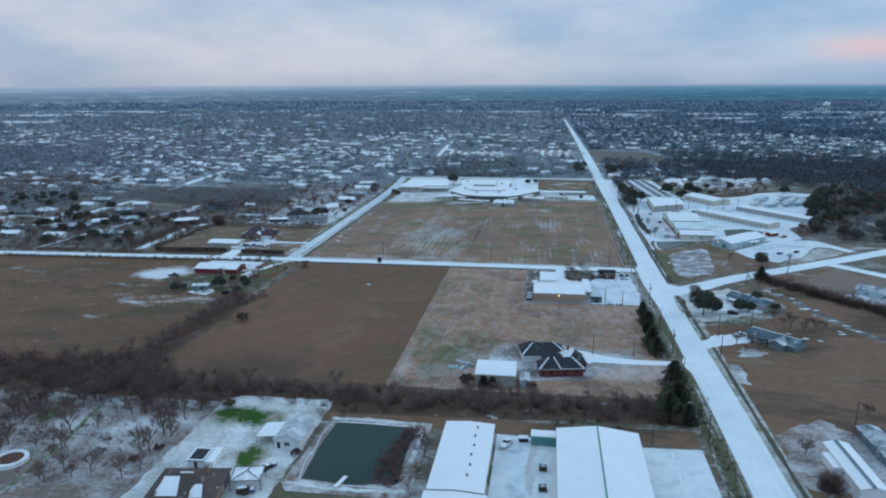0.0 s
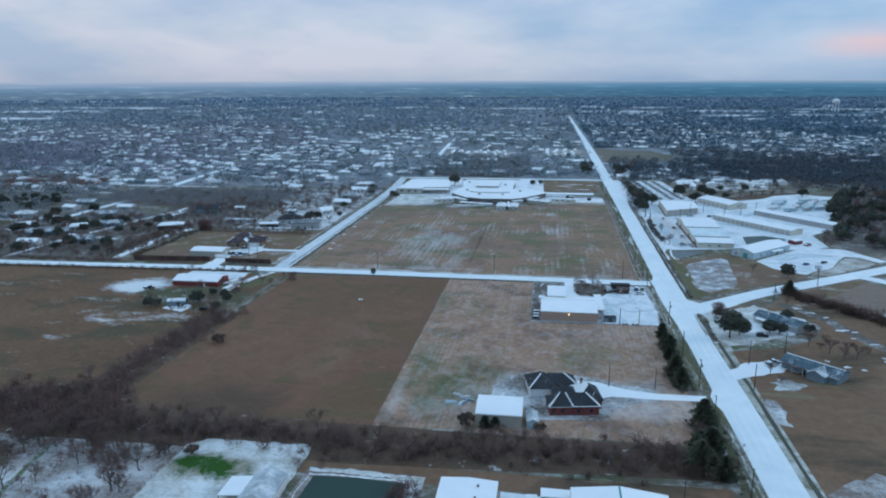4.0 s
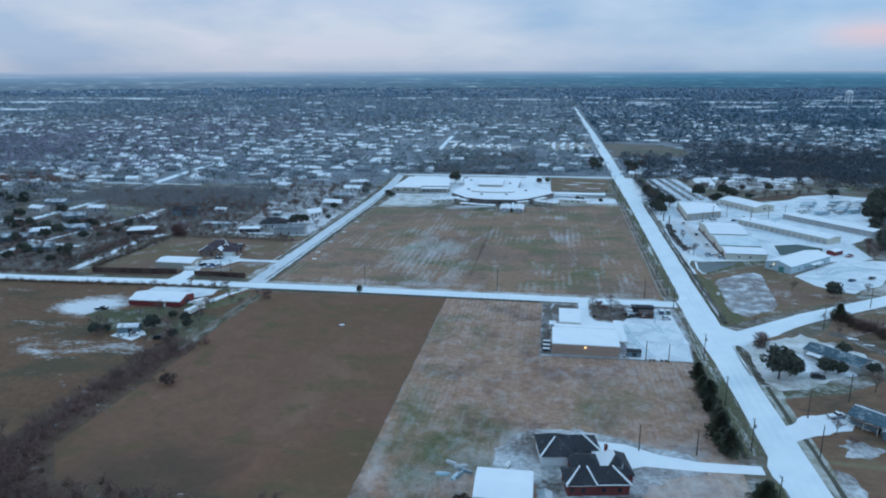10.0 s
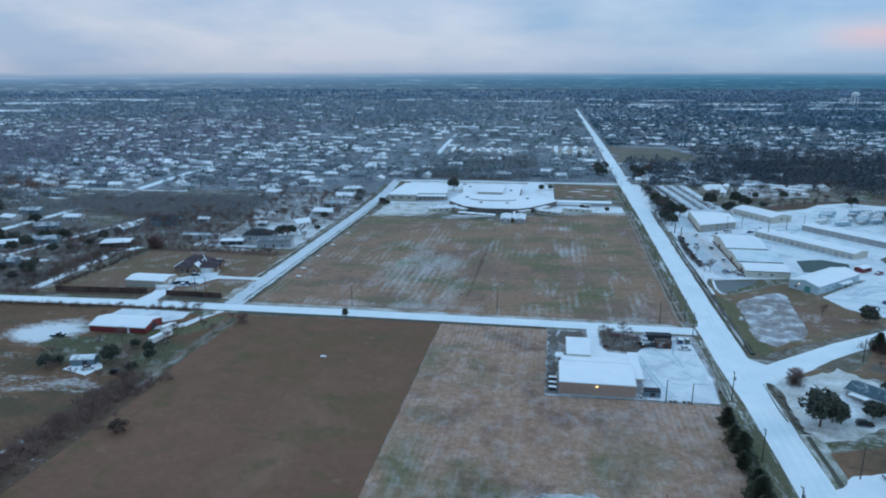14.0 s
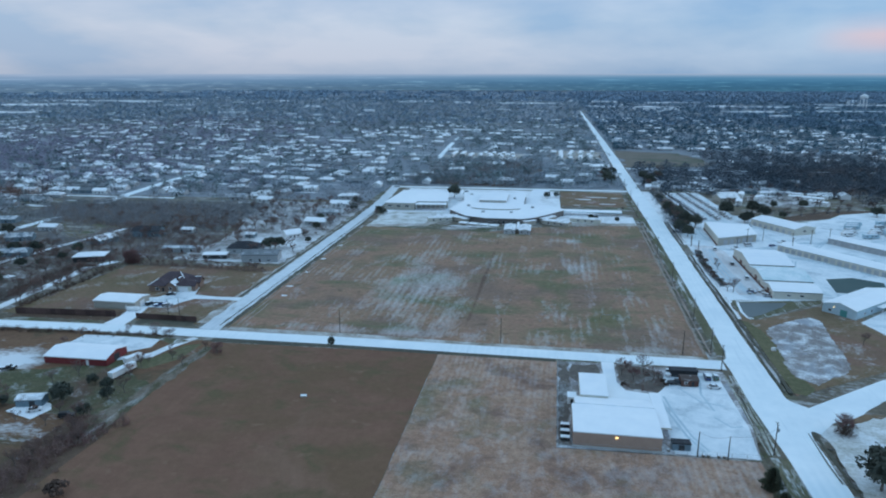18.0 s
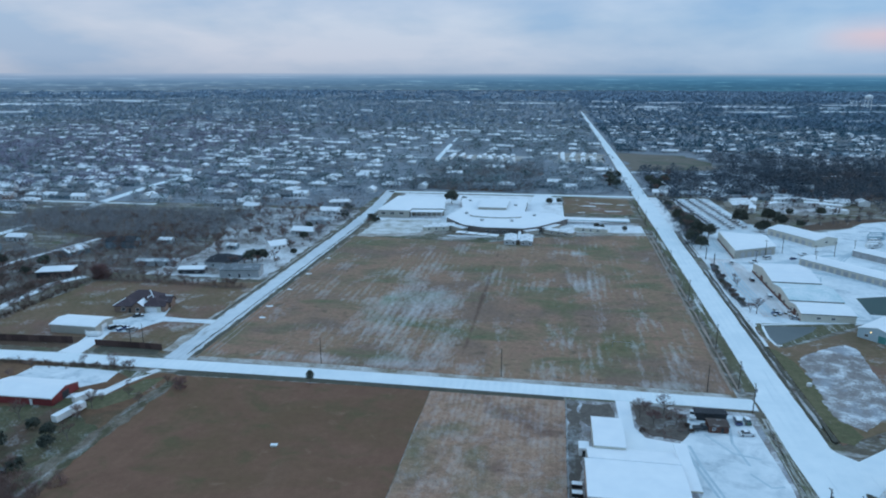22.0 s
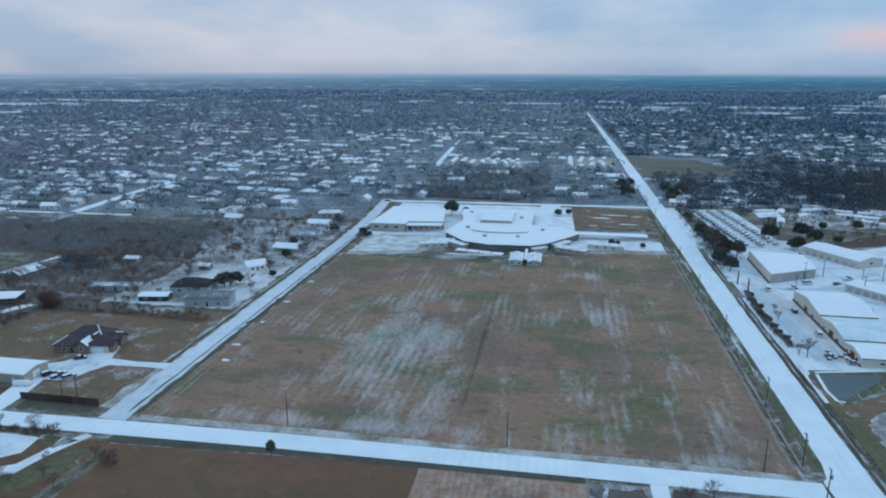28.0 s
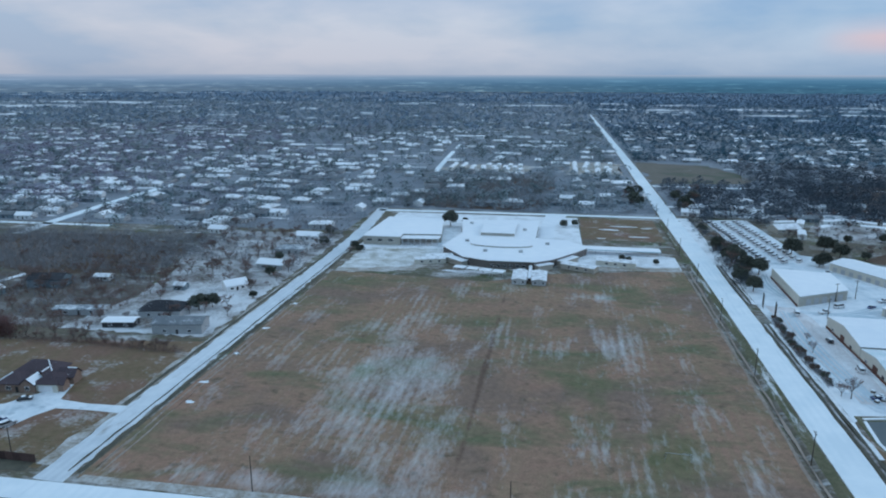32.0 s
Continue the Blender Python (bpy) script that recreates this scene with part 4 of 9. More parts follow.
def thicket(name, label, spots, height, twig_mat, n=46, seed=1, width=0.06, category="hedge"):
    """Tangled leafless growth, as one mass."""
    rng = random.Random(seed)
    s = Shape()
    for x, y, k in spots:
        hh = height * k * rng.uniform(0.55, 1.25)
        for _ in range(n):
            a, r = rng.uniform(0, 6.28), rng.random() ** 0.7 * hh * 0.45
            z = hh * rng.random() ** 1.4 * 0.8
            p = Vector((x + math.cos(a) * r, y + math.sin(a) * r, z))
            d = Vector((math.cos(a) * 0.5 + rng.gauss(0, 0.4), math.sin(a) * 0.5 + rng.gauss(0, 0.4), rng.uniform(0.3, 1.2))).normalized()
            tri_sprig(s, rng, p, d, hh * rng.uniform(0.25, 0.5), width * rng.uniform(0.8, 2.2))
    return tagged(part(name, s, twig_mat), label, category, kind="stuff")


def tree_mass(name, label, spots):
    """Bare trees that stand too thick to count, as one mass of trunks and one of twigs."""
    for k, nm in ((0, name), (1, name.replace("trees", "twigs"))):
        verts, faces = [], []
        base = 0
        for i, (x, y, size) in enumerate(spots):
            me = TREE_KINDS["bare", i % 5][k]
            co = np.empty(len(me.vertices) * 3)
            me.vertices.foreach_get("co", co)
            a = x * 1.7 + y
            m = np.array(((math.cos(a), -math.sin(a), 0), (math.sin(a), math.cos(a), 0), (0, 0, 1))) * size
            verts.append(co.reshape(-1, 3) @ m.T + (x, y, 0))
            faces += [tuple(base + v for v in p.vertices) for p in me.polygons]
            base += len(me.vertices)
        me = bpy.data.meshes.new(nm)
        me.from_pydata(np.concatenate(verts).tolist(), [], faces)
        me.materials.append((BARK, TWIG)[k])
        tagged(part(nm, me, None), label, "trees", kind="stuff")


def along(points, step, half, seed, size=(0.7, 1.2)):
    rng = random.Random(seed)
    out = []
    for (x0, y0), (x1, y1) in zip(points, points[1:]):
        n = max(1, int(math.hypot(x1 - x0, y1 - y0) / step))
        for i in range(n):
            t = (i + rng.random()) / n
            out.append((x0 + (x1 - x0) * t + rng.gauss(0, half), y0 + (y1 - y0) * t + rng.gauss(0, half), rng.uniform(*size)))
    return out


# ---------------------------------------------------------------- poles, cars, fences
def utility_pole(x, y, turn=0, h=10.6, arms=1, can=False):
    t = thing("utility_pole", "dark wooden utility pole with a crossarm" if arms else "plain dark wooden utility pole", "utility pole", x, y, turn, group="utility poles")
    part("pole", Shape().tube((0, 0, -0.3), (0, 0, h), 0.19, 0.12, 8), POLE_WOOD, t)
    for k in range(arms):
        z = h - 0.5 - k * 1.3
        arm = part("crossarm", Shape().box(-1.25, 1.25, 0.11, 0.25, z - 0.09, z + 0.09), POLE_WOOD, t)
        for u in (-1.1, -0.4, 0.4, 1.1):
            part("insulator", Shape().tube((u, 0.18, z + 0.09), (u, 0.18, z + 0.34), 0.07, 0.05, 6), TRIM, arm)
    if can:
        part("transformer", Shape().tube((0, -0.42, h - 3.0), (0, -0.42, h - 1.9), 0.28, 0.28, 10), STEEL, t)
    return t


CARS = {}


def car(kind, colour, x, y, turn, snowy=True, where="parked on snow"):
    key = (kind, colour, snowy)
    words = {"sedan": "car", "suv": "sport utility car", "pickup": "pickup truck", "van": "van"}[kind]
    if key in CARS:
        c = copy_thing(CARS[key], pose(x, y, 0.14, 0, 0, turn))
        return tagged(c, f"{colour} {words} {where}")
    t = thing("pickup_truck" if kind == "pickup" else "car", f"{colour} {words} {where}", "car", x, y, turn, z=0.14, group="parked cars")
    L, W = {"sedan": (4.7, 1.8), "suv": (4.9, 1.95), "pickup": (5.8, 2.0), "van": (5.4, 2.05)}[kind]
    side = {"sedan": [(-1, 0.3), (-1, 0.8), (-0.93, 0.92), (0.4, 0.95), (0.97, 0.78), (1, 0.6), (1, 0.3)], "suv": [(-1, 0.35), (-1, 1.0), (0.45, 1.05), (0.96, 0.95), (1, 0.7), (1, 0.35)],
            "pickup": [(-1, 0.45), (-1, 1.1), (0.5, 1.15), (0.96, 1.08), (1, 0.8), (1, 0.45)], "van": [(-1, 0.35), (-1, 1.2), (0.7, 1.2), (0.97, 1.0), (1, 0.35)]}[kind]
    top = {"sedan": ((-0.72, 0.93), (-0.45, 1.42), (0.12, 1.44), (0.45, 0.95)), "suv": ((-0.96, 1.02), (-0.88, 1.72), (0.15, 1.74), (0.46, 1.04)),
           "pickup": ((-0.15, 1.12), (-0.1, 1.8), (0.28, 1.82), (0.52, 1.14)), "van": ((-0.98, 1.19), (-0.95, 2.0), (0.45, 2.0), (0.75, 1.19))}[kind]

    def profile(pts, half, inset=0.0):
        n = len(pts)
        p = [(u * L / 2, -half + (inset if z > 1.3 else 0), z) for u, z in pts] + [(u * L / 2, half - (inset if z > 1.3 else 0), z) for u, z in pts]
        return Shape().add(p, [tuple(range(n)), tuple(range(2 * n - 1, n - 1, -1))] + [(i, n + i, n + (i + 1) % n, (i + 1) % n) for i in range(n)])
    part("body", profile(side, W / 2), PAINT[colour], t)
    part("cabin_glass", profile(top, W / 2 - 0.08, 0.12), GLASS, t)
    (u0, z0), (u1, z1) = top[1], top[2]
    part("roof", Shape().box(u0 * L / 2 + 0.05, u1 * L / 2 - 0.05, -W / 2 + 0.2, W / 2 - 0.2, z1 - 0.02, z1 + 0.06), SNOW if snowy else PAINT[colour], t, "snow-covered roof" if snowy else "")
    if snowy:
        part("bonnet_snow", Shape().box(top[3][0] * L / 2 + 0.1, 0.9 * L / 2, -W / 2 + 0.15, W / 2 - 0.15, side[-3][1] + 0.1, side[-4][1] + 0.05), SNOW, t)
    if kind == "pickup":
        part("bed", Shape().box(-0.95 * L / 2, -0.2 * L / 2, -W / 2 + 0.12, W / 2 - 0.12, 1.06, 1.14), SNOW if snowy else DARK, t)
    for u in (-0.62, 0.64):
        for s in (-1, 1):
            wh = part("wheel", Shape().tube((u * L / 2, s * (W / 2 - 0.2), 0.34), (u * L / 2, s * (W / 2 + 0.02), 0.34), 0.34, 0.34, 12), RUBBER, t)
            part("rim", Shape().tube((u * L / 2, s * (W / 2), 0.34), (u * L / 2, s * (W / 2 + 0.04), 0.34), 0.2, 0.2, 8), STEEL, wh)
    for s in (-1, 1):
        part("headlight", Shape().box(L / 2 - 0.05, L / 2 + 0.02, s * 0.62 - 0.18, s * 0.62 + 0.18, 0.62, 0.76), TRIM, t)
        part("tail_light", Shape().box(-L / 2 - 0.02, -L / 2 + 0.05, s * 0.7 - 0.12, s * 0.7 + 0.12, 0.7, 0.9), PAINT["red"], t)
    CARS[key] = t
    return t


def rail_fence(name, label, points, gap, h, mat, rails=(0.5, 1.0), r=0.06, z=0.0):
    t = thing(name, label, "fence")
    post = Shape().tube((0, 0, -0.3), (0, 0, h), r, r, 6).mesh("post", mat)
    for (x0, y0), (x1, y1) in zip(points, points[1:]):
        n = max(1, round(math.hypot(x1 - x0, y1 - y0) / gap))
        for i in range(n):
            part("post", post, None, t, at=pose(x0 + (x1 - x0) * i / n, y0 + (y1 - y0) * i / n, z))
        for k in rails:
            part("rail", Shape().tube((x0, y0, z + h * k), (x1, y1, z + h * k), r * 0.5, r * 0.5, 4), mat, t)
    part("post", post, None, t, at=pose(*points[-1], z))
    return t


def board_fence(name, label, x0, y0, x1, y1, h, mat, w=2.4):
    """Panels of boards between posts."""
    t = thing(name, label, "fence")
    L = math.hypot(x1 - x0, y1 - y0)
    n = round(L / w)
    a = math.degrees(math.atan2(y1 - y0, x1 - x0))
    top = [(L / n * k / 12, h * (1 + 0.012 * ((k * 7) % 3 + k % 2))) for k in range(12)]
    pts = [(0, 0.05)] + [p for u, z in top for p in ((u, z), (u + L / n / 12, z))] + [(L / n, 0.05)]
    m = len(pts)
    s = Shape().add([(u, -0.03, z) for u, z in pts] + [(u, 0.02, z) for u, z in pts], [tuple(range(m)), tuple(range(2 * m - 1, m - 1, -1))] + [(i, m + i, m + (i + 1) % m, (i + 1) % m) for i in range(m)])
    pm = s.mesh("panel", mat)
    post = Shape().box(-0.06, 0.06, 0.02, 0.14, -0.2, h + 0.1).mesh("post", mat)
    for i in range(n):
        px, py = x0 + (x1 - x0) * i / n, y0 + (y1 - y0) * i / n
        part("panel", pm, None, t, at=pose(px, py, 0, 0, 0, a))
        part("post", post, None, t, at=pose(px, py, 0, 0, 0, a))
    return t

# ---------------------------------------------------------------- the works south of the hedge
sheet("yard_works", [(-12.8, 120), (48.2, 120), (48.2, 191), (29, 190), (-12.8, 192)], YARD, 0.05, "snow-covered concrete yard", 0.3, "yard")
sheet("verge_south", [(-70, 193), (48, 192), (48, 202), (-70, 200)], GRASS, 0.02, "brown grass strip below the hedge", 0.2, "ground")
hall = building("factory_hall", "long white-roofed metal hall with small roof vents", "hall", -20.8, 171, 90, 36, 14.6, 4.6, 0.5, CREAM, SNOW_ROOF, over=0.25, eave=DARK,
                doors=[("e", -3, 3.6, 3.4, TRIM, "roller_door"), ("s", 8, 3.0, 3.2, TRIM, "roller_door"), ("s", -6, 1.0, 2.1, DARK, "door")], windows=[("n", -10, 1.4, 1.6, 1.1), ("n", 4, 1.4, 1.6, 1.1)])
for i in range(6):
    part("roof_vent", Shape().tube((14.5 - i * 5.2, -2.6 + 0.25 * (i % 2), 5.2), (14.5 - i * 5.2, -2.6 + 0.25 * (i % 2), 5.75), 0.22, 0.3, 8), DARK, hall)
building("factory_hall", "lower white-roofed metal hall with a teal edge", "hall", -20.6, 142, 90, 20.6, 16.2, 4.2, 0.5, TEAL, SNOW_ROOF, over=0.2, eave=TEAL)
shop = building("workshop", "wide white gable-roofed workshop with teal trim", "hall", 17.1, 162, 90, 52, 23.6, 5.4, 1.5, CREAM, SNOW_ROOF, over=0.2, eave=DARK,
                doors=[("e", 0, 4.5, 4.2, TRIM, "roller_door"), ("n", 10, 3.6, 3.6, TRIM, "roller_door")], windows=[("s", 5, 1.5, 1.6, 1.1), ("s", -5, 1.5, 1.6, 1.1)])
part("ridge_cap", Shape().box(-26.2, 26.2, -0.22, 0.22, 7.12, 7.22), TEAL, shop)
building("lean_to", "low teal lean-to with a snowy roof", "shed", 1.5, 188.6, 0, 7.4, 3.4, 3.0, 0.3, TEAL, SNOW_ROOF, style="flat", over=0.15)
for y in (173.7, 163.7):
    u = thing("cooling_unit", "grey square cooling unit standing on snow", "cooling unit", 1.5, y, 4, z=0.05, group="cooling units")
    part("body", Shape().box(-1.0, 1.0, -1.0, 1.0, 0.12, 1.3), DARK, u)
    part("base", Shape().box(-1.2, 1.2, -1.2, 1.2, 0, 0.12), CONCRETE, u)
    part("fan_guard", Shape().tube((0, 0, 1.3), (0, 0, 1.45), 0.75, 0.7, 14), STEEL, u)
car("pickup", "white", -9.6, 185.4, 65, True, "parked in the works yard")
d = thing("skip", "dark metal waste skip beside the yard", "skip", -4.6, 188.8, 5)
part("body", Shape().add([(-1.2, -0.8, 0.1), (1.2, -0.8, 0.1), (1.2, 0.8, 0.1), (-1.2, 0.8, 0.1), (-1.5, -1, 1.5), (1.5, -1, 1.5), (1.5, 1, 1.5), (-1.5, 1, 1.5)],
                         [(3, 2, 1, 0), (4, 5, 6, 7), (0, 1, 5, 4), (1, 2, 6, 5), (2, 3, 7, 6), (3, 0, 4, 7)]), DARK, d)
part("lid", Shape().box(-1.5, 1.5, -1, 1, 1.5, 1.58), SNOW, d)
sheet("yard_seam", [(38.6, 150), (39.2, 150), (39.4, 189), (38.8, 189)], SNOW_THIN, 0.056, "worn seam across the snowy yard", 0.05, "yard")
sheet("yard_worn", ragged([(-2.0, 188), (-3.4, 176), (-3.0, 163), (-1.4, 160), (-0.6, 172), (-0.2, 187)], 0.25, 5), GRAVEL, 0.056, "worn grey strip in the snowy yard", 0.05, "yard")
utility_pole(34.0, 192.6, 0, 8.6, 0)
utility_pole(-16.6, 209.4, 0, 7.0, 0)

# pond
sheet("lot_island", ragged([(143.4, 424.5), (149, 432), (161, 441), (171, 458), (178, 467), (185, 465), (190, 455), (181.8, 446), (166, 434.5), (152.8, 423)], 0.4, 18, 1.5), DUST, 0.062, "brown grass island between street and lot", 0.1, "ground")
sheet("pond_bank", [(-69.5, 157), (-67, 153.5), (-33.5, 154), (-33.8, 195.5), (-67, 196.5)], SCRUB, 0.10, "muddy pond bank with thin snow", 0.3, "bank")
sheet("pond", [(-64.6, 159.5), (-50, 158.6), (-37.6, 161), (-38.4, 176), (-38.6, 191.6), (-52, 192.6), (-64.6, 191.8), (-65.4, 176)], WATER, 0.13, "still dark green pond", 0.3, "pond")
sheet("pond_edge", ragged(strip([(-66, 192.4), (-58, 193.0), (-50, 192.9), (-42, 193.0), (-38.4, 192.2)], 0.5), 0.14, 44, 1.2), SNOW_THIN, 0.115, "white snow edge of the pond", 0.1, "bank")
sheet("pond_edge", ragged(strip([(-66.6, 194.6), (-54, 195.2), (-44, 194.8), (-34.6, 194.2)], 1.9), 0.3, 45, 1.4), GARDEN, 0.112, "broken snow on the bank", 0.1, "bank")
sheet("pond_edge", ragged(strip([(-35.6, 194), (-36.2, 184), (-36, 172)], 1.3), 0.25, 46, 1.4), GARDEN, 0.110, "broken snow on the bank", 0.1, "bank")
sheet("pond_edge", ragged(strip([(-68, 157.4), (-56, 156.2), (-44, 156.6), (-35, 157.6)], 1.6), 0.25, 48, 1.4), GARDEN, 0.112, "broken snow on the bank", 0.1, "bank")
sheet("pond_edge", strip([(-65.8, 192), (-66.9, 184), (-66.2, 176), (-66.6, 168), (-65.2, 159.2)], 0.22), SNOW_THIN, 0.115, "white snow edge of the pond", 0.1, "bank")
sheet("pond_edge", strip([(-65, 158.6), (-58, 157.6), (-50, 158.2), (-44, 158.2), (-37, 160)], 0.3), SNOW_THIN, 0.119, "white snow edge of the pond", 0.1, "bank")
dock = thing("jetty", "small snow-covered wooden jetty on the pond", "jetty", -53.4, 158.6, 76)
part("deck", Shape().box(-2.2, 3.6, -0.6, 0.6, 0.38, 0.48), SNOW, dock)
for u in (-2, 3.3):
    for v in (-0.5, 0.5):
        part("post", Shape().tube((u, v, 0), (u, v, 0.62), 0.08, 0.08, 6), WOOD_GREY, dock)
thicket("reeds", "reddish dry reeds on the pond's edge", along([(-41, 160), (-42.5, 168), (-40, 180), (-37.5, 191)], 0.2, 2.0, 3), 1.9, TWIG_RED, 50, 4, 0.08, "reeds")
rail_fence("wire_fence", "grey post fence along the pond", [(-69.6, 150), (-69.8, 207)], 3.5, 1.6, WOOD_GREY)

# gardens of the south-west
sheet("garden_snow", ragged([(-109, 132), (-108, 202.5), (-102.6, 206.4), (-70.0, 207.4), (-70.2, 132)], 0.3, 8), GARDEN, 0.04, "snow-covered garden and drive", 0.2, "garden")
sheet("scrub_southwest", [(-250, 60), (-109.5, 60), (-108, 201.5), (-150, 200), (-250, 200)], SCRUB, 0.02, "brown scrub under patchy snow", 0.2, "ground")
building("garden_house", "pale gable-roofed house with a white front", "house", -74.4, 180.4, 90, 12.4, 8.0, 3.0, 1.9, WHITE_WALL, ROOF_GREY, over=0.45,
              windows=[("w", 0, 1.0, 1.6, 1.3), ("n", -3, 1.0, 1.2, 1.2), ("n", 3, 1.0, 1.2, 1.2)], doors=[("w", 2.6, 1.0, 2.1, DARK, "door")])
cp = thing("carport", "open carport with a snow-covered lean roof", "carport", -81.5, 180.3, 0)
part("roof", Shape().add([(-3.4, -4.4, 2.3), (3.2, -4.4, 3.0), (3.2, 4.4, 3.0), (-3.4, 4.4, 2.3), (-3.4, -4.4, 2.5), (3.2, -4.4, 3.2), (3.2, 4.4, 3.2), (-3.4, 4.4, 2.5)],
                         [(3, 2, 1, 0), (4, 5, 6, 7), (0, 1, 5, 4), (1, 2, 6, 5), (2, 3, 7, 6), (3, 0, 4, 7)]), SNOW_ROOF, cp)
part("wall", Shape().box(-3.2, 3.0, 4.0, 4.2, 0, 2.3), GREY_WALL, cp)
for u, v in ((-3.2, -4.2), (-3.2, 4.1), (2.9, -4.2)):
    part("post", Shape().box(u - 0.08, u + 0.08, v - 0.08, v + 0.08, 0, 2.35 if u < 0 else 2.95), WOOD_GREY, cp)
hg = building("family_house", "dark brown house with snowy hip roofs", "house", -91.5, 148.2, 8, 17.5, 14, 3.2, 3.4, BRICK_BROWN, SHINGLE_BROWN, style="hip",
              windows=[("n", -4, 0.9, 1.6, 1.4), ("n", 3, 0.9, 1.6, 1.4), ("e", 1, 0.9, 1.4, 1.4), ("s", 0, 0.9, 1.8, 1.4)], doors=[("s", 4, 1.0, 2.1, DARK, "door")], chimney=(4.4, 2.0, 7.2))
for a, b in hip_lines(17.5, 14, 3.2, 3.4)[:1]:
    part("snow_strip", Shape().tube(a, b, 0.28, 0.24, 5), SNOW, hg)
for x0, x1, y0, y1 in ((-6.2, -0.6, -6.6, -1.2), (2.6, 6.0, -7.0, -3.4)):
    zs = [3.42 + 3.18 * (7.6 + v) / 7.6 + 0.06 for v in (y0, y1)]
    part("roof_snow", Shape().add([(x0, y0, zs[0]), (x1, y0, zs[0]), (x1 - 0.9, y1, zs[1]), (x0 + 0.6, y1, zs[1]), (x0, y0, zs[0] + 0.12), (x1, y0, zs[0] + 0.12), (x1 - 0.9, y1, zs[1] + 0.12), (x0 + 0.6, y1, zs[1] + 0.12)],
                                  [(3, 2, 1, 0), (4, 5, 6, 7), (0, 1, 5, 4), (1, 2, 6, 5), (2, 3, 7, 6), (3, 0, 4, 7)]), SNOW, hg, "broad patch of snow")
    part("dormer_wall", Shape().box(x0 + 0.3, x0 + 0.6, y0 + 0.2, y0 + 3.2, 3.6, zs[0] + 1.5), TRIM, hg)
sh = building("garden_shed", "flat-roofed shed with a snowy rim", "shed", -96.6, 163.8, 4, 4.8, 6.4, 2.1, 0.3, WHITE_WALL, SHINGLE, style="flat", over=0.1, doors=[("s", 0, 0.9, 1.9, DARK, "door")])
for x0, x1, y0, y1 in ((-2.6, 2.6, -3.5, -2.9), (-2.6, 2.6, 2.9, 3.5), (-2.6, -2.1, -2.9, 2.9), (2.1, 2.6, -2.9, 2.9)):
    part("snow_rim", Shape().box(x0, x1, y0, y1, 2.46, 2.62), SNOW, sh)
lo = building("low_shed", "low narrow shed under snow", "shed", -92.8, 164.8, 4, 2.4, 8.0, 1.8, 0.3, WHITE_WALL, SNOW_ROOF, style="flat", over=0.1)
frame_c = thing("pergola", "dark metal pergola frame with snowy canvas", "pergola", -78.2, 155.4, 12)
frame_c.scale = (1.35, 1.45, 1.2)
for u in (-3, 3):
    for v in (-2.4, 2.4):
        part("post", Shape().tube((u, v, 0), (u, v, 2.5), 0.09, 0.09, 6), DARK, frame_c)
for a, b in (((-3, -2.4, 2.5), (3, -2.4, 2.5)), ((-3, 2.4, 2.5), (3, 2.4, 2.5)), ((-3, -2.4, 2.5), (-3, 2.4, 2.5)), ((3, -2.4, 2.5), (3, 2.4, 2.5)), ((-3, -2.4, 2.5), (0, 0, 3.4)), ((3, -2.4, 2.5), (0, 0, 3.4)), ((0, 0, 3.4), (0, 2.4, 2.5))):
    part("beam", Shape().tube(a, b, 0.1, 0.1, 5), DARK, frame_c)
part("canvas", Shape().add([(-2.9, -2.3, 2.54), (2.9, -2.3, 2.54), (2.9, 2.3, 2.54), (-2.9, 2.3, 2.54), (0, 0, 3.32)], [(0, 1, 4), (1, 2, 4), (2, 3, 4), (3, 0, 4)]), SHINGLE_SNOWY, frame_c)
car("sedan", "black", -75.6, 163.2, 60, True, "parked in the snowy garden")
car("suv", "blue", -77.0, 151.2, 20, True, "parked in the snowy garden")
pool = thing("round_pool", "round above-ground pool with a snowy rim", "pool", -151.5, 156)
out_r, in_r, n_r = 4.8, 3.6, 32
p_ring = Shape()
cs = [(math.cos(2 * math.pi * i / n_r), math.sin(2 * math.pi * i / n_r)) for i in range(n_r)]
p_ring.v = [(c * out_r, s * out_r, 0) for c, s in cs] + [(c * out_r, s * out_r, 1.2) for c, s in cs] + [(c * in_r, s * in_r, 1.2) for c, s in cs] + [(c * in_r, s * in_r, 0.3) for c, s in cs]
p_ring.f = [(k * n_r + i, k * n_r + (i + 1) % n_r, (k + 1) * n_r + (i + 1) % n_r, (k + 1) * n_r + i) for k in range(3) for i in range(n_r)]
part("rim", p_ring, SNOW, pool)
part("cover", Shape().slab([(c * in_r, s * in_r) for c, s in cs], 0.7, 0.9), RUST_WOOD, pool, "sagging brown cover")
rail_fence("garden_fence", "weathered garden fence with snow", [(-110, 132), (-107.8, 202)], 3.0, 1.5, WOOD_GREY)
rail_fence("garden_fence", "weathered garden fence across the scrub", [(-142.5, 140), (-143, 165), (-149, 199)], 3.0, 1.3, WOOD_GREY)
sheet("scrub_path", strip([(-142.8, 134), (-142.2, 150), (-143.2, 165), (-149.5, 199)], 1.6), GREEN, 0.035, "narrow green path beside the fence", 0.08, "path")
rng = random.Random(5)
for i in range(34):
    x, y = rng.uniform(-170, -111), rng.uniform(148, 201)
    if math.hypot(x + 151, y - 156) > 8:
        tree("bare", i % 5, x, y, rng.uniform(0.6, 1.05))
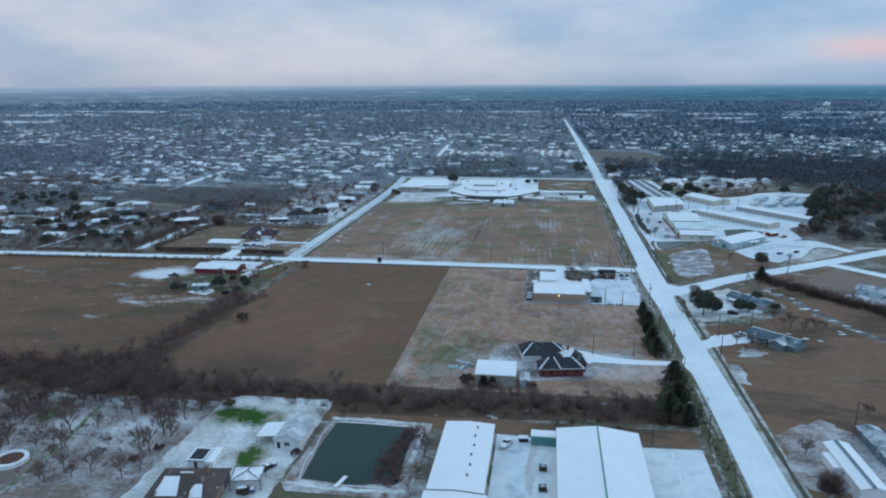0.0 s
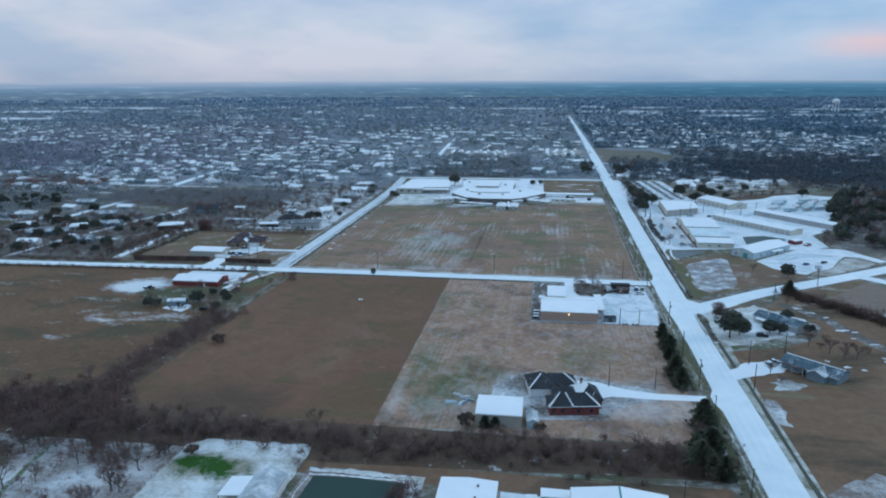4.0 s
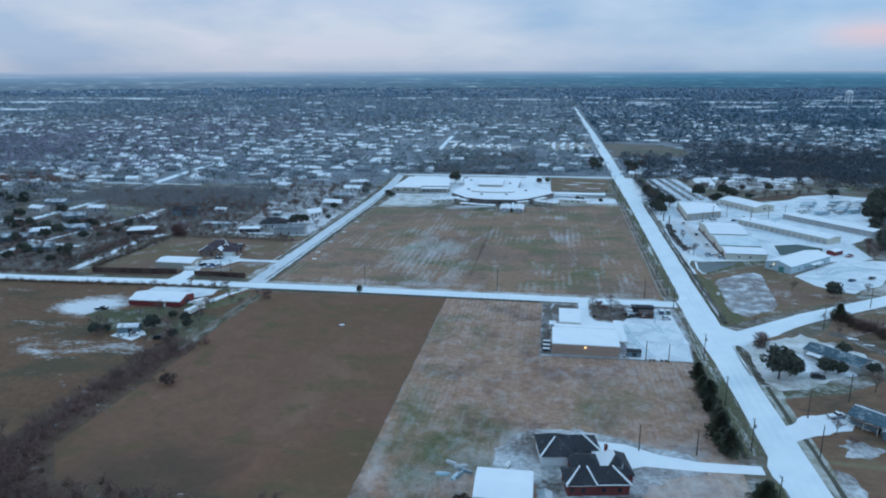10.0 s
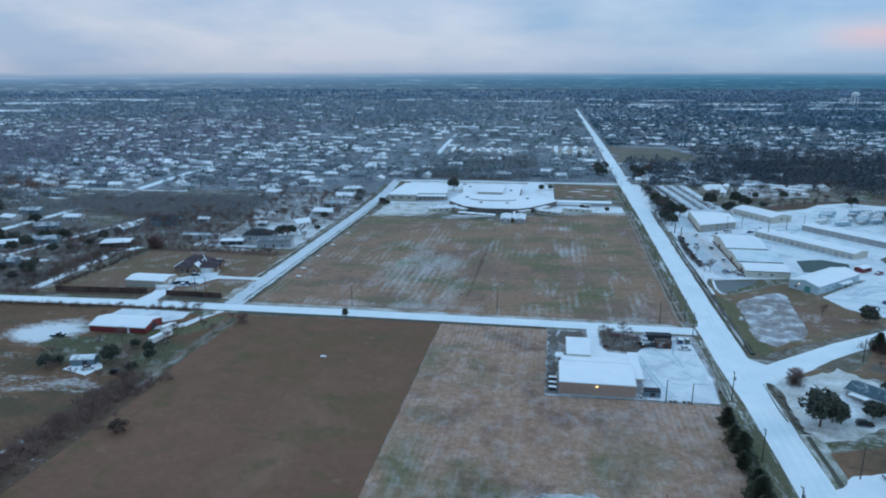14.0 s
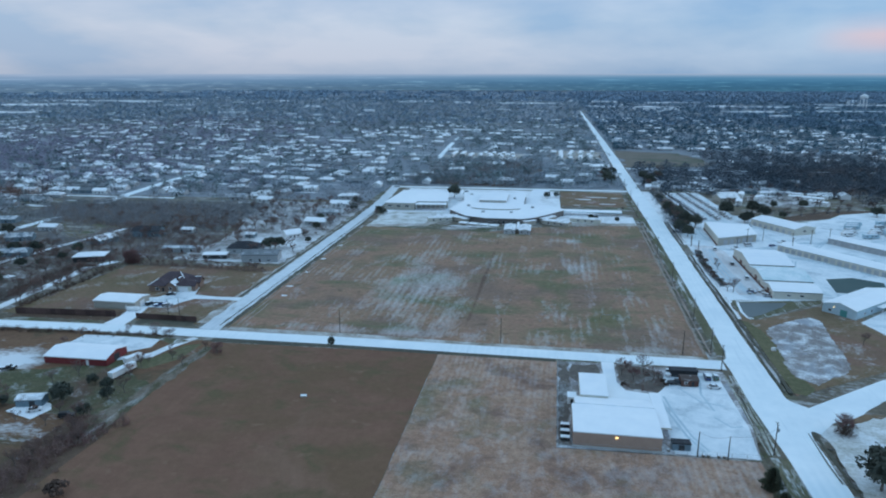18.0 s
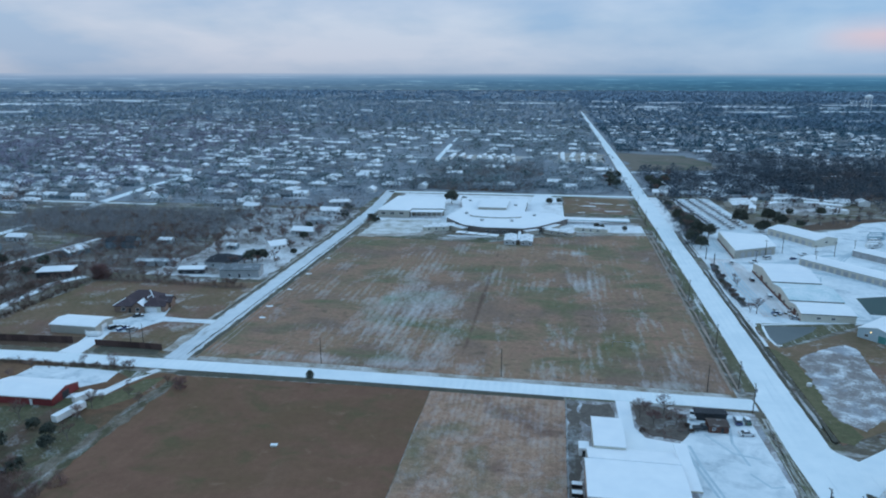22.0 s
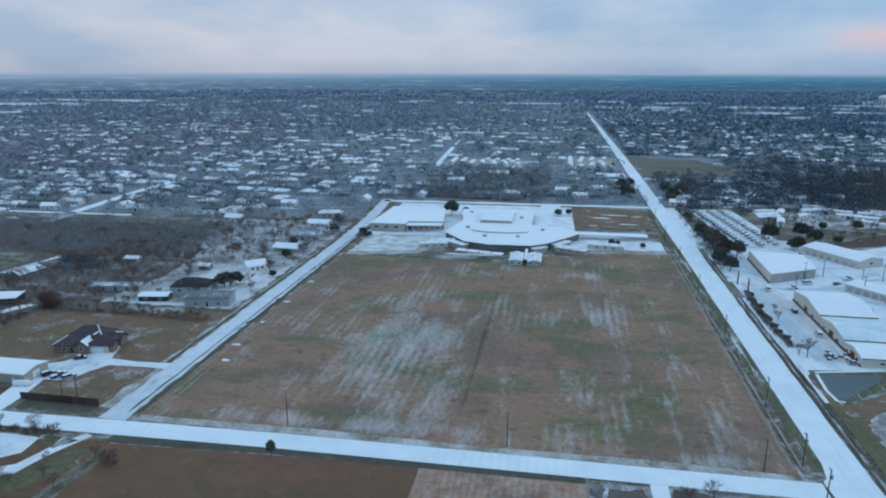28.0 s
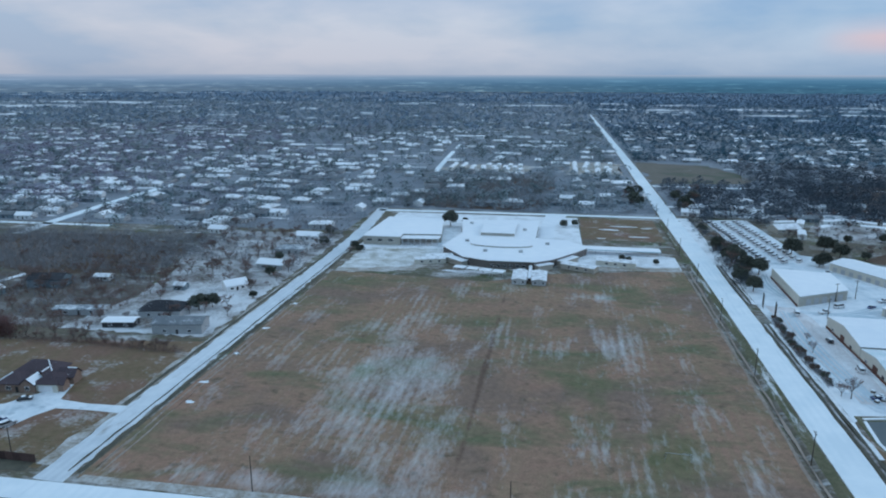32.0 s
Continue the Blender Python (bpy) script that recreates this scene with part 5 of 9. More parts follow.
tree_mass("scrub_trees", "leafless trees standing thick in the scrub", [(rng.uniform(-235, -109), rng.uniform(186, 206), rng.uniform(0.6, 1.15)) for _ in range(64)] + [(rng.uniform(-230, -150), rng.uniform(150, 200), rng.uniform(0.6, 1.1)) for _ in range(46)] + [(rng.uniform(-175, -111), rng.uniform(162, 202), rng.uniform(0.6, 1.2)) for _ in range(44)])
thicket("scrub_brush", "thin reddish brush in the snowy scrub", [(rng.uniform(-190, -110), rng.uniform(150, 204), rng.uniform(0.3, 1.0)) for _ in range(270)], 3.6, TWIG_RED, 40, 223, 0.07)
tree_mass("hedge_trees", "leafless trees rising from the hedge", along([(-225, 212), (-60, 211), (44, 214)], 4.2, 3.0, 216, (0.5, 1.0)) + along([(-168, 222), (-158, 250), (-154, 312)], 3.2, 3.0, 218, (0.4, 0.9)))
thicket("roadside_brush", "brown brush round the roadside cedars", along([(36, 207), (46, 212), (46.5, 236)], 0.4, 1.6, 219), 4.0, SHRUB, 50, 220, 0.1)
thicket("roadside_brush", "dark brush under the roadside cedars", along([(45.5, 260), (46.5, 284), (46.8, 316)], 0.6, 0.9, 221), 2.6, NEEDLE, 46, 222, 0.1)
for x, y in ((-112, 168), (-116, 161), (-70.5, 171), (-77, 150)):
    tree("shrub", 0, x, y, 1.1)
for i, (x, y) in enumerate(((-39, 150), (-34, 158), (-33.5, 166), (-33, 176), (-34, 186), (-32.6, 150))):
    tree("bare", i % 5, x, y, 0.6)

# hedges
sheet("hedge_floor", [(-260, 198), (-110, 201), (-60, 199), (48, 206), (48, 223), (-55, 221.5), (-136, 222.5), (-148.5, 238), (-144.5, 310), (-148, 330), (-161, 330), (-166, 240), (-200, 224), (-260, 222)], LITTER, 0.034,
      "dark leaf litter under the hedge", 0.15, "ground")
spots = along([(-230, 208), (-150, 211), (-60, 209), (47, 214)], 0.42, 4.6, 11)
spots += along([(-225, 218), (-142, 217)], 0.3, 5.0, 17) + along([(-190, 226), (-150, 228)], 0.4, 5.0, 19)
thicket("hedgerow", "dense dark leafless hedgerow between the fields", spots, 4.2, TWIG, 60, 12, 0.075)
thicket("hedgerow", "dark leafless hedgerow along the ploughed field", along([(-151, 214), (-158, 250), (-155, 285), (-151, 316)], 0.28, 3.6, 13, (0.6, 1.1)), 3.6, TWIG, 60, 14, 0.075)
thicket("undergrowth", "dark brown undergrowth in the hedge", spots[::2], 2.2, SHRUB, 60, 15, 0.12)
tree("shrub", 0, -104, 197.5, 1.5)

# south-east corner
trailer_a = building("mobile_home", "long mobile home with a snowy roof", "mobile home", 86.6, 183.5, -89, 24, 6.6, 2.9, 0.8, WHITE_WALL, SNOW_ROOF, over=0.3, windows=[("s", -6, 1, 1.2, 1.0), ("s", 2, 1, 1.2, 1.0), ("w", 0, 1, 1.4, 1.0)])
part("roof_seam", Shape().box(-12.3, 12.3, -0.75, 0.35, 3.66, 3.98), SLATE_WALL, trailer_a, "slate-blue stripe along the roof")
building("lean_to", "low snow-covered porch beside the mobile home", "shed", 82.4, 186.5, -89, 8, 3.0, 2.2, 0.3, WHITE_WALL, SNOW_ROOF, style="flat", over=0.1)
building("mobile_home", "long mobile home with a slate and snow roof", "mobile home", 100.2, 198, -88, 19, 6.2, 2.8, 0.8, SLATE_WALL, ROOF_MIX, over=0.3, windows=[("s", -5, 1, 1.2, 1.0), ("s", 4, 1, 1.2, 1.0)])
sheet("garden_snow_east", ragged(blob(93, 184, 12, 16, 77), 0.6, 6), GARDEN_WEST, 0.06, "thin snow round the mobile homes", 0.1, "garden")
tree("red", 0, 77.3, 174.5, 1.1, where="by the roadside")
thicket("brush_clump", "dark reddish bush beside the mobile home", [(77.5 + 2.4 * math.cos(i * 2.4) * (i / 16) ** 0.5, 174.5 + 2.2 * math.sin(i * 2.4) * (i / 16) ** 0.5, 1.0) for i in range(16)], 4.4, SHRUB, 110, 204, 0.08)
sheet("garden_rough", ragged(blob(87, 193, 15.5, 22, 79), 0.6, 64), SCRUB, 0.05, "patchy snow and dead grass round the mobile homes", 0.1, "garden")
thicket("verge_brush", "low dark brush on the road verge", along([(51.8, 128), (52.4, 190), (52.6, 250)], 0.8, 1.5, 205, (0.5, 1.2)), 1.5, NEEDLE, 44, 206, 0.06)
tree("red", 0, 77.5, 193, 1.0, where="by the roadside")
tree("red", 0, 106, 221, 0.9)
tree("bare", 2, 94.5, 204, 0.8)
utility_pole(97, 208.6, 30, 10.6)

# ---------------------------------------------------------------- brick house in the stubble field
sheet("yard_brick_house", ragged([(-20, 246), (-20, 256), (-15, 265), (-9, 270), (4, 270.5), (16, 268), (26, 264), (36, 261), (38, 252), (27, 249), (20, 242), (17, 235), (4, 234), (-7, 234), (-9, 240)], 0.6, 14, 1.7), GARDEN_WEST, 0.05, "trodden snow round the brick house", 0.1, "yard")
sheet("drive_house", [(-3, 261), (8, 265), (17, 264.5), (26, 260.2), (36, 258.2), (53, 258.6), (53, 254.4), (36, 253.4), (21, 253.6), (16, 251), (1, 256)], SNOW, 0.09, "snow-covered drive to the brick house", 0.12, "drive")
ha = thing("brick_house", "red brick house with charcoal hip roofs and snowy ridges", "house", 7, 246, 10)


def hipped(cx, cy, w, dd, rise, wall, snowy, lift=0.0):
    """One hipped block of the brick house; snowy: the hip lines that carry snow."""
    part("wall", Shape().box(cx - w / 2, cx + w / 2, cy - dd / 2, cy + dd / 2, 0, 3.0 + lift), wall, ha)
    if dd > w:
        at, rw, rd = pose(cx, cy, lift, 0, 0, 90), dd, w
    else:
        at, rw, rd = pose(cx, cy, lift), w, dd
    part("roof", hip_roof(rw, rd, 3.0, rise, 0.5), SHINGLE, ha, at=at)
    lines = hip_lines(rw, rd, 3.0, rise, 0.5)
    for n in snowy:
        part("snow_strip", Shape().tube(*lines[n], 0.33, 0.26, 5), SNOW, ha, at=at)


ha.scale = (0.9, 0.92, 1.0)
hipped(-0.7, -4.5, 17.8, 8.3, 3.3, BRICK, (1, 3), 0.0)
hipped(6.0, 1.6, 9.0, 11.0, 3.9, BRICK, (2, 4), 0.012)
hipped(-2.0, 3.0, 9.0, 7.6, 2.5, BRICK, (), 0.006)
hipped(-9.9, 12.3, 9.5, 11.8, 3.5, WHITE_WALL, (2,), 0.018)
hipped(-4.6, 13.2, 16.8, 8.8, 3.0, WHITE_WALL, (3,), 0.009)
west = [(1.0, -4.4, 3.27), (1.0, 7.6, 3.27), (6.0, 2.6, 6.98), (6.0, 0.6, 6.98)]
part("roof_snow", Shape().add([(x, y, z + 0.03) for x, y, z in west] + [(x, y, z + 0.14) for x, y, z in west], [(0, 1, 2, 3), (7, 6, 5, 4), (0, 4, 5, 1), (1, 5, 6, 2), (2, 6, 7, 3), (3, 7, 4, 0)]), SNOW, ha, "snow-covered roof face")
part("snow_strip", Shape().tube((-3.4, -4.6, 6.3), (-1.2, -9.0, 3.35), 0.28, 0.26, 5), SNOW, ha)
part("snow_strip", Shape().tube((-9.9, -8.6, 3.35), (-8.4, -7.2, 4.3), 0.3, 0.26, 5), SNOW, ha)
part("eave_snow", Shape().box(-1.2, 8.7, -9.2, -8.9, 3.2, 3.36), SNOW, ha)
part("eave_snow", Shape().box(-10.1, -1.4, -9.2, -9.05, 3.1, 3.22), TRIM, ha)
for u in (-8.2, -5.0, 0.8, 5.4):
    part("window", Shape().box(u - 0.55, u + 0.55, -8.72, -8.63, 1.0, 2.2), GLASS, ha)
window_part(ha, 10.5, 1.6, 0.9, 1.5, 1.4, 90)
window_part(ha, -9.6, -4.0, 0.9, 1.4, 1.3, -90)
door_part(ha, -12.2, 6.4, 3.0, 2.3, 0, TRIM, "garage_door")
door_part(ha, -7.8, 6.4, 3.0, 2.3, 0, TRIM, "garage_door")
part("chimney", Shape().box(4.0, 4.8, 4.0, 4.9, 4.5, 7.3).box(3.9, 4.9, 3.9, 5.0, 7.3, 7.45), BRICK, ha)
building("metal_shed", "beige metal shed with a snowy roof", "shed", -16.2, 232.7, 1, 14.4, 12.8, 4.4, 0.8, BEIGE, SNOW_ROOF, over=0.2, eave=TRIM, doors=[("e", 1, 3.2, 3.2, TRIM, "roller_door"), ("n", 3, 1, 2.1, DARK, "door")], windows=[("s", -4, 1.2, 1.2, 0.9)])
building("lean_to", "small blue-grey lean-to beside the shed", "shed", -5.7, 230.6, 94, 7.2, 3.6, 2.2, 0.9, BLUE_WALL, ROOF_GREY, over=0.15, doors=[("s", 0, 1.0, 1.9, DARK, "door")])
tank_p = thing("propane_tank", "white domed propane tank in the garden", "tank", -16.2, 247.2, 70)
part("body", Shape().tube((-1.4, 0, 0.9), (1.4, 0, 0.9), 0.65, 0.65, 14).tube((1.4, 0, 0.9), (1.75, 0, 0.9), 0.65, 0.3, 14).tube((-1.75, 0, 0.9), (-1.4, 0, 0.9), 0.3, 0.65, 14), TRIM, tank_p)
for u in (-0.9, 0.9):
    part("foot", Shape().box(u - 0.12, u + 0.12, -0.5, 0.5, 0, 0.35), CONCRETE, tank_p)
for i, (x, y, a) in enumerate(((-31.6, 246.9, -25), (-29.8, 240.7, 70), (-28.8, 241.6, 66), (-28.9, 245.6, 15), (-33.3, 241.3, 5), (-27.3, 243.6, -20))):
    b = thing("covered_boat", "upturned pale boat under snow in rough grass", "boat", x, y, a, group="boats")
    hull = Shape()
    st = [(-2.4, 0.75, 0.7), (-1, 0.95, 0.85), (1, 0.85, 0.85), (2.2, 0.35, 0.7), (2.7, 0.05, 0.55)]
    for u, hw, zz in st:
        hull.v += [(u, -hw, 0.02), (u, -hw * 0.75, zz * 0.75), (u, 0, zz), (u, hw * 0.75, zz * 0.75), (u, hw, 0.02)]
    hull.f = [(k * 5 + j, k * 5 + j + 1, k * 5 + j + 6, k * 5 + j + 5) for k in range(4) for j in range(4)] + [(4, 3, 2, 1, 0)]
    b.scale = (0.8, 0.8, 0.8)
    part("hull", hull, (GREY_WALL, BLUE_WALL, SLATE_WALL)[i % 3], b)
    part("keel", Shape().box(-2.3, 2.0, -0.05, 0.05, 0.6, 0.92), SNOW, b)
for x, y, k in ((-20.3, 225.0, 0.58), (-17.0, 225.6, 0.52)):
    tree("cedar", 0, x, y, k, where="before the shed")
tree("shrub", 0, -26.2, 226.5, 2.0)
tree("shrub", 0, -3.2, 226.5, 1.5)
utility_pole(20.5, 261.5, 0, 8.5, 0)
utility_pole(36.5, 262, 0, 8.0, 0)

# cedars on the roadside
for k, x, y, s in ((0, 46.4, 313.5, 0.85), (1, 46.6, 296.5, 0.8), (0, 45.2, 289.5, 0.7), (1, 45.0, 272.0, 0.95), (0, 45.6, 264, 1.05), (0, 46.2, 279, 0.9), (1, 45.8, 302, 0.7), (0, 44.6, 268, 0.8), (1, 42.5, 217, 0.9), (0, 46.8, 206, 1.0), (1, 47.4, 236.0, 1.0), (1, 44.8, 214.5, 1.15), (1, 41.5, 210, 1.0)):
    tree("cedar", k, x, y, s, where="on the roadside")

# ---------------------------------------------------------------- tan building on the corner
sheet("corner_lot", [(-9.4, 325.6), (47.9, 328), (50.2, 346), (50.4, 388), (8.6, 389), (-9.4, 388)], ICE_MUD, 0.05, "corner lot with patchy snow", 0.15, "yard")
sheet("corner_yard", [(24.4, 327.6), (47.6, 328.3), (49.2, 346), (47.6, 386), (30, 385), (24, 366)], YARD, 0.08, "deep snow on the parking yard", 0.12, "yard")
sheet("corner_path", [(6.9, 390), (11.6, 390.2), (11.4, 373), (14, 367), (24, 365), (24.2, 353), (6.6, 353), (7.2, 371)], SNOW, 0.085, "snowy path to the road", 0.12, "path")
hall_t = building("corner_building", "tan metal building with a snowy low roof", "building", 7.9, 336.4, 0.5, 25.2, 17.4, 4.5, 0.7, TAN_WALL, SNOW_ROOF, over=0.15, eave=TRIM,
                  windows=[("e", 2, 1.2, 1.4, 1.1)], doors=[("w", -3, 1.0, 2.1, DARK, "door"), ("s", -5, 1.0, 2.1, TAN_WALL, "door")])
part("wall_lamp", Shape().box(-0.55, 0.25, -8.95, -8.7, 3.3, 3.75), LAMP, hall_t, "lit orange wall lamp")
for k in range(1, 8):
    part("wall_rib", Shape().box(-12.6 + k * 3.15 - 0.05, -12.6 + k * 3.15 + 0.05, -8.75, -8.69, 0.3, 4.3), TAN_WALL, hall_t)
part("base_strip", Shape().box(-12.9, 12.9, -9.6, -8.72, 0, 0.3), CONCRETE, hall_t)
back = thing("back_wing", "white lean-to roof behind the corner building", "building", 8.2, 349.8, 0.5)
part("wall", Shape().box(-12.0, 12.0, -4.4, 4.6, 0, 2.4), CREAM, back)
lean = [(-12.2, -4.6, 4.75), (12.2, -4.6, 4.75), (12.2, 4.9, 2.45), (-12.2, 4.9, 2.45)]
part("roof", Shape().add(lean + [(x, y, z + 0.3) for x, y, z in lean], [(3, 2, 1, 0), (4, 5, 6, 7), (0, 1, 5, 4), (1, 2, 6, 5), (2, 3, 7, 6), (3, 0, 4, 7)]), SNOW_ROOF, back)
building("back_wing", "small white-roofed wing towards the road", "building", 2.5, 362.1, 0.5, 8.8, 16.6, 3.7, 0.4, CREAM, SNOW_ROOF, over=0.15, doors=[("n", 0, 1.0, 2.1, DARK, "door")])
cn = thing("entrance_canopy", "long snow-covered canopy on slim posts", "canopy", 22.3, 347, 0.5)
part("roof", Shape().box(-1.8, 1.8, -11.6, 11.6, 3.5, 3.85), SNOW_ROOF, cn)
part("fascia", Shape().box(-1.85, 1.85, -11.66, -11.6, 3.3, 3.8), CREAM, cn)
for v in (-11.2, -5.6, 0, 5.6, 11.2):
    part("post", Shape().box(1.5, 1.7, v - 0.1, v + 0.1, 0.05, 3.5), TRIM, cn)
for y in (338, 334, 330.2):
    u = thing("air_conditioner", "pale air conditioner with snow on top", "air conditioner", -6.9, y, 0, group="air conditioners")
    part("body", Shape().box(-1.3, 1.3, -0.7, 0.7, 0, 1.2), DARK, u)
    part("grille", Shape().box(-1.34, -1.3, -0.55, 0.55, 0.2, 1.0), DARK, u)
    part("snow_cap", Shape().box(-1.35, 1.35, -0.75, 0.75, 1.2, 1.38), SNOW, u)
u = building("pump_house", "small white pump house", "shed", -4.6, 355.6, 0, 2.8, 4.0, 2.2, 0.2, WHITE_WALL, SNOW_ROOF, style="flat", over=0.1, doors=[("s", 0, 0.8, 1.8, DARK, "door")])
rs = building("brown_cabin", "small brown cabin with a patched roof", "shed", 36.2, 375.6, 3, 5.8, 4.6, 2.3, 0.6, RUST_WOOD, SHINGLE_BROWN, over=0.2, doors=[("s", 1, 0.9, 1.9, DARK, "door")], windows=[("s", -1.4, 1, 0.9, 0.8)])
building("dark_lean_shed", "dark-walled shed at the yard's edge", "shed", 35.4, 382.4, 2, 9.5, 3.2, 2.4, 0.3, DARK, SHINGLE, style="flat", over=0.2)
building("tool_shed", "dark tool shed with shelves", "shed", 26.3, 330.8, 2, 5.2, 2.6, 2.1, 0.3, SLATE_WALL, SHINGLE, style="flat", over=0.1, doors=[("s", 0, 1.6, 1.8, DARK, "door")])
car("pickup", "white", 30.4, 382.6, 80, True, "parked beside the yard")
car("suv", "blue", 43.6, 381.2, 88, True, "parked in the yard")
car("sedan", "green", 46.6, 381.6, 86, True, "parked in the yard")
car("pickup", "black", 31.8, 374.6, 10, False, "parked beside the cabin")
car("sedan", "white", 44.4, 373.4, 8, True, "parked in the yard")
for i, (x, y) in enumerate(((32, 327.2), (33.4, 327.4), (36.2, 327.4), (37.8, 327.5), (22.6, 328.6))):
    b = thing("planter", "dark barrel planter on the snow", "planter", x, y, i * 30, group="planters")
    part("tub", Shape().tube((0, 0, 0), (0, 0, 0.8), 0.42, 0.5, 12), WOOD_GREY, b)
    part("soil", Shape().tube((0, 0, 0.8), (0, 0, 0.84), 0.44, 0.44, 12), SNOW, b)
for x, y, h in ((30.3, 327, 8), (38.5, 326.6, 7.5)):
    utility_pole(x, y, 0, h, 0)
ln = thing("yard_cable", "thin black cable sagging between poles", "cable", 0, 0)
cab = Shape()
for (xa, ya, za), (xb, yb, zb) in (((30.3, 327, 7.8), (38.5, 326.6, 7.3)), ((38.5, 326.6, 7.3), (52.4, 331.2, 8.6))):
    pts = [Vector((xa + (xb - xa) * k / 8, ya + (yb - ya) * k / 8, za + (zb - za) * k / 8 - 1.0 * (1 - (k / 4 - 1) ** 2))) for k in range(9)]
    for a, b in zip(pts, pts[1:]):
        cab.tube(a, b, 0.03, 0.03, 3)
part("wire", cab, DARK, ln)
rail_fence("chain_fence", "chain-link fence round the corner lot", [(-9.4, 388), (-9.0, 325.6), (47.9, 327.6)], 4.0, 1.8, STEEL, (0.1, 0.55, 1.0), 0.05)
for i, (x, y, k) in enumerate(((13.6, 379.4, 0.95), (17.5, 376, 1.0), (21.5, 383, 1.0), (16, 384, 0.8), (24.5, 377, 0.8), (26.5, 379, 0.55))):
    tree("red" if i % 2 else "bare", 0, x, y, k)
sheet("tree_island", ragged([(12.2, 388), (12.4, 374), (16, 368.5), (24, 367), (28, 372), (27, 384), (20, 388.5)], 0.6, 21), SCRUB_DARK, 0.092, "bare scrubby ground under small trees", 0.1, "ground")
sheet("west_strip", ragged([(-8.8, 327), (-5.6, 327), (-5.2, 388), (-8.8, 388)], 0.5, 22), SCRUB_DARK, 0.062, "rough ground beside the building", 0.1, "ground")
sheet("north_garden", ragged([(-4, 372), (5.6, 372.5), (6, 387), (-4.6, 386.5)], 0.7, 23), SCRUB_DARK, 0.066, "rough garden behind the building", 0.1, "ground")
thicket("low_brush", "thin brown brush under small trees", [(more_x, more_y, 0.6) for more_x, more_y, _ in along([(14, 372), (20, 370), (26, 376), (20, 384)], 0.7, 1.8, 24)], 2.0, TWIG, 36, 25, 0.06)
for x, y in ((27.5, 376), (28.2, 372.5), (13.5, 370.5)):
    tree("shrub", 0, x, y, 0.7)
for i, (x0, x1) in enumerate(((50.4, 50.9), (51.7, 52.3), (53.2, 53.6))):
    sheet("ditch_grass", lane(x0, x1, 331, 385, 0.2, 70 + i), GREEN_DUST, ROAD_Z + 0.03, "dark grass in the roadside ditch", 0.3, "ditch")
for i, pts in enumerate(([(24.8, 364), (26.4, 352), (29.5, 338), (33, 330)], [(26.2, 364.4), (27.8, 352.4), (30.9, 338.4), (34.4, 330.4)], [(32, 372), (38, 362), (45, 360)], [(40, 352), (44, 346), (47.5, 347)], [(40.5, 378), (39, 368), (41, 356)])):
    sheet("tyre_track", strip(pts, 0.8), TYRE, 0.086 + 0.002 * i, "blue-grey tyre track in the snow", 0.05, "track")
utility_pole(52.0, 331.2, 90, 10.6, 1, True)

# ---------------------------------------------------------------- poles along the roads
for x, y, a, h, arms in ((-108.7 * 0.92, 402.2, 0, 10.6, 0), (-32.2, 402.4, 0, 10.8, 0), (38.6, 401.8, 0, 10.2, 0), (-175, 405.5, 0, 10, 0), (-180, 404.8, 0, 9.5, 0)):
    utility_pole(x, y, a, h, arms)
for i, (x, y) in enumerate(((49.8, 442), (49.8, 502), (49.8, 560), (49.8, 618), (49.8, 676), (50.0, 389.0), (49.8, 406.0), (52.3, 266.5), (51.4, 294.0), (51.0, 237.5), (51.0, 196.0), (50.6, 735), (50.6, 795))):
    if i != 5:
        utility_pole(x, y, 90, 10.4, 1, i in (6, 7))
utility_pole(50.0, 388.6, 90, 10.4, 1, True)
for x, y in ((75.1, 289.5), (92.3, 303.3), (70.8, 266.5), (58 + 50, 371), (139, 402.5)):
    utility_pole(x, y, 20, 9.8, 0)

# ---------------------------------------------------------------- houses and lots east of the road
sheet("junction_apron", ragged([(64, 330), (67, 346), (70.5, 353), (79, 355), (90, 364), (98, 372), (93, 379), (80, 369), (71.6, 363), (67.4, 367), (64, 375)], 0.25, 13, 3), SNOW_ROAD, ROAD_Z + 0.03, "broad snowy mouth of the side street", 0.4, "road")
sheet("lot_oaks", ragged([(69.5, 314), (71.7, 308), (82, 311), (97, 321.5), (114.5, 338), (113.7, 346), (97, 363), (80, 353.5), (70, 350)], 0.5, 9), GARDEN, 0.045, "snowy garden under evergreen oaks", 0.12, "garden")
sheet("yard_east_house", blob(96, 335, 14, 12, 55), SNOW_THIN, 0.062, "thin snow round a long house", 0.1, "yard")
sheet("drive_slate_house", ragged([(66.2, 273), (71, 276), (77.5, 279.5), (88, 286), (97, 281), (100, 286), (86, 294), (73.5, 291), (69, 284), (66.2, 282)], 0.5, 16), SNOW, 0.1, "snow-covered drive", 0.15, "drive")
sheet("verge_street_south", [(75, 350), (84, 362), (101, 362), (126, 388), (168, 420), (166, 412), (130, 372), (104, 356)], LAWN, 0.04, "brown and green verge below the street", 0.1, "ground")
e1 = building("long_house", "long grey house with a half-snowy roof", "house", 100.8, 337, -46, 20, 9, 2.8, 1.4, GREY_WALL, ROOF_SLATE, over=0.5, eave=TRIM, windows=[("s", -7, 0.9, 1.4, 1.2), ("s", -3, 0.9, 1.4, 1.2), ("s", 5, 0.9, 1.4, 1.2), ("w", 0, 0.9, 1.4, 1.2)], doors=[("s", 1, 1.0, 2.1, DARK, "door")])
part("porch_roof", Shape().box(-8, 2, -7.4, -4.9, 2.3, 2.45), SNOW_ROOF, e1)
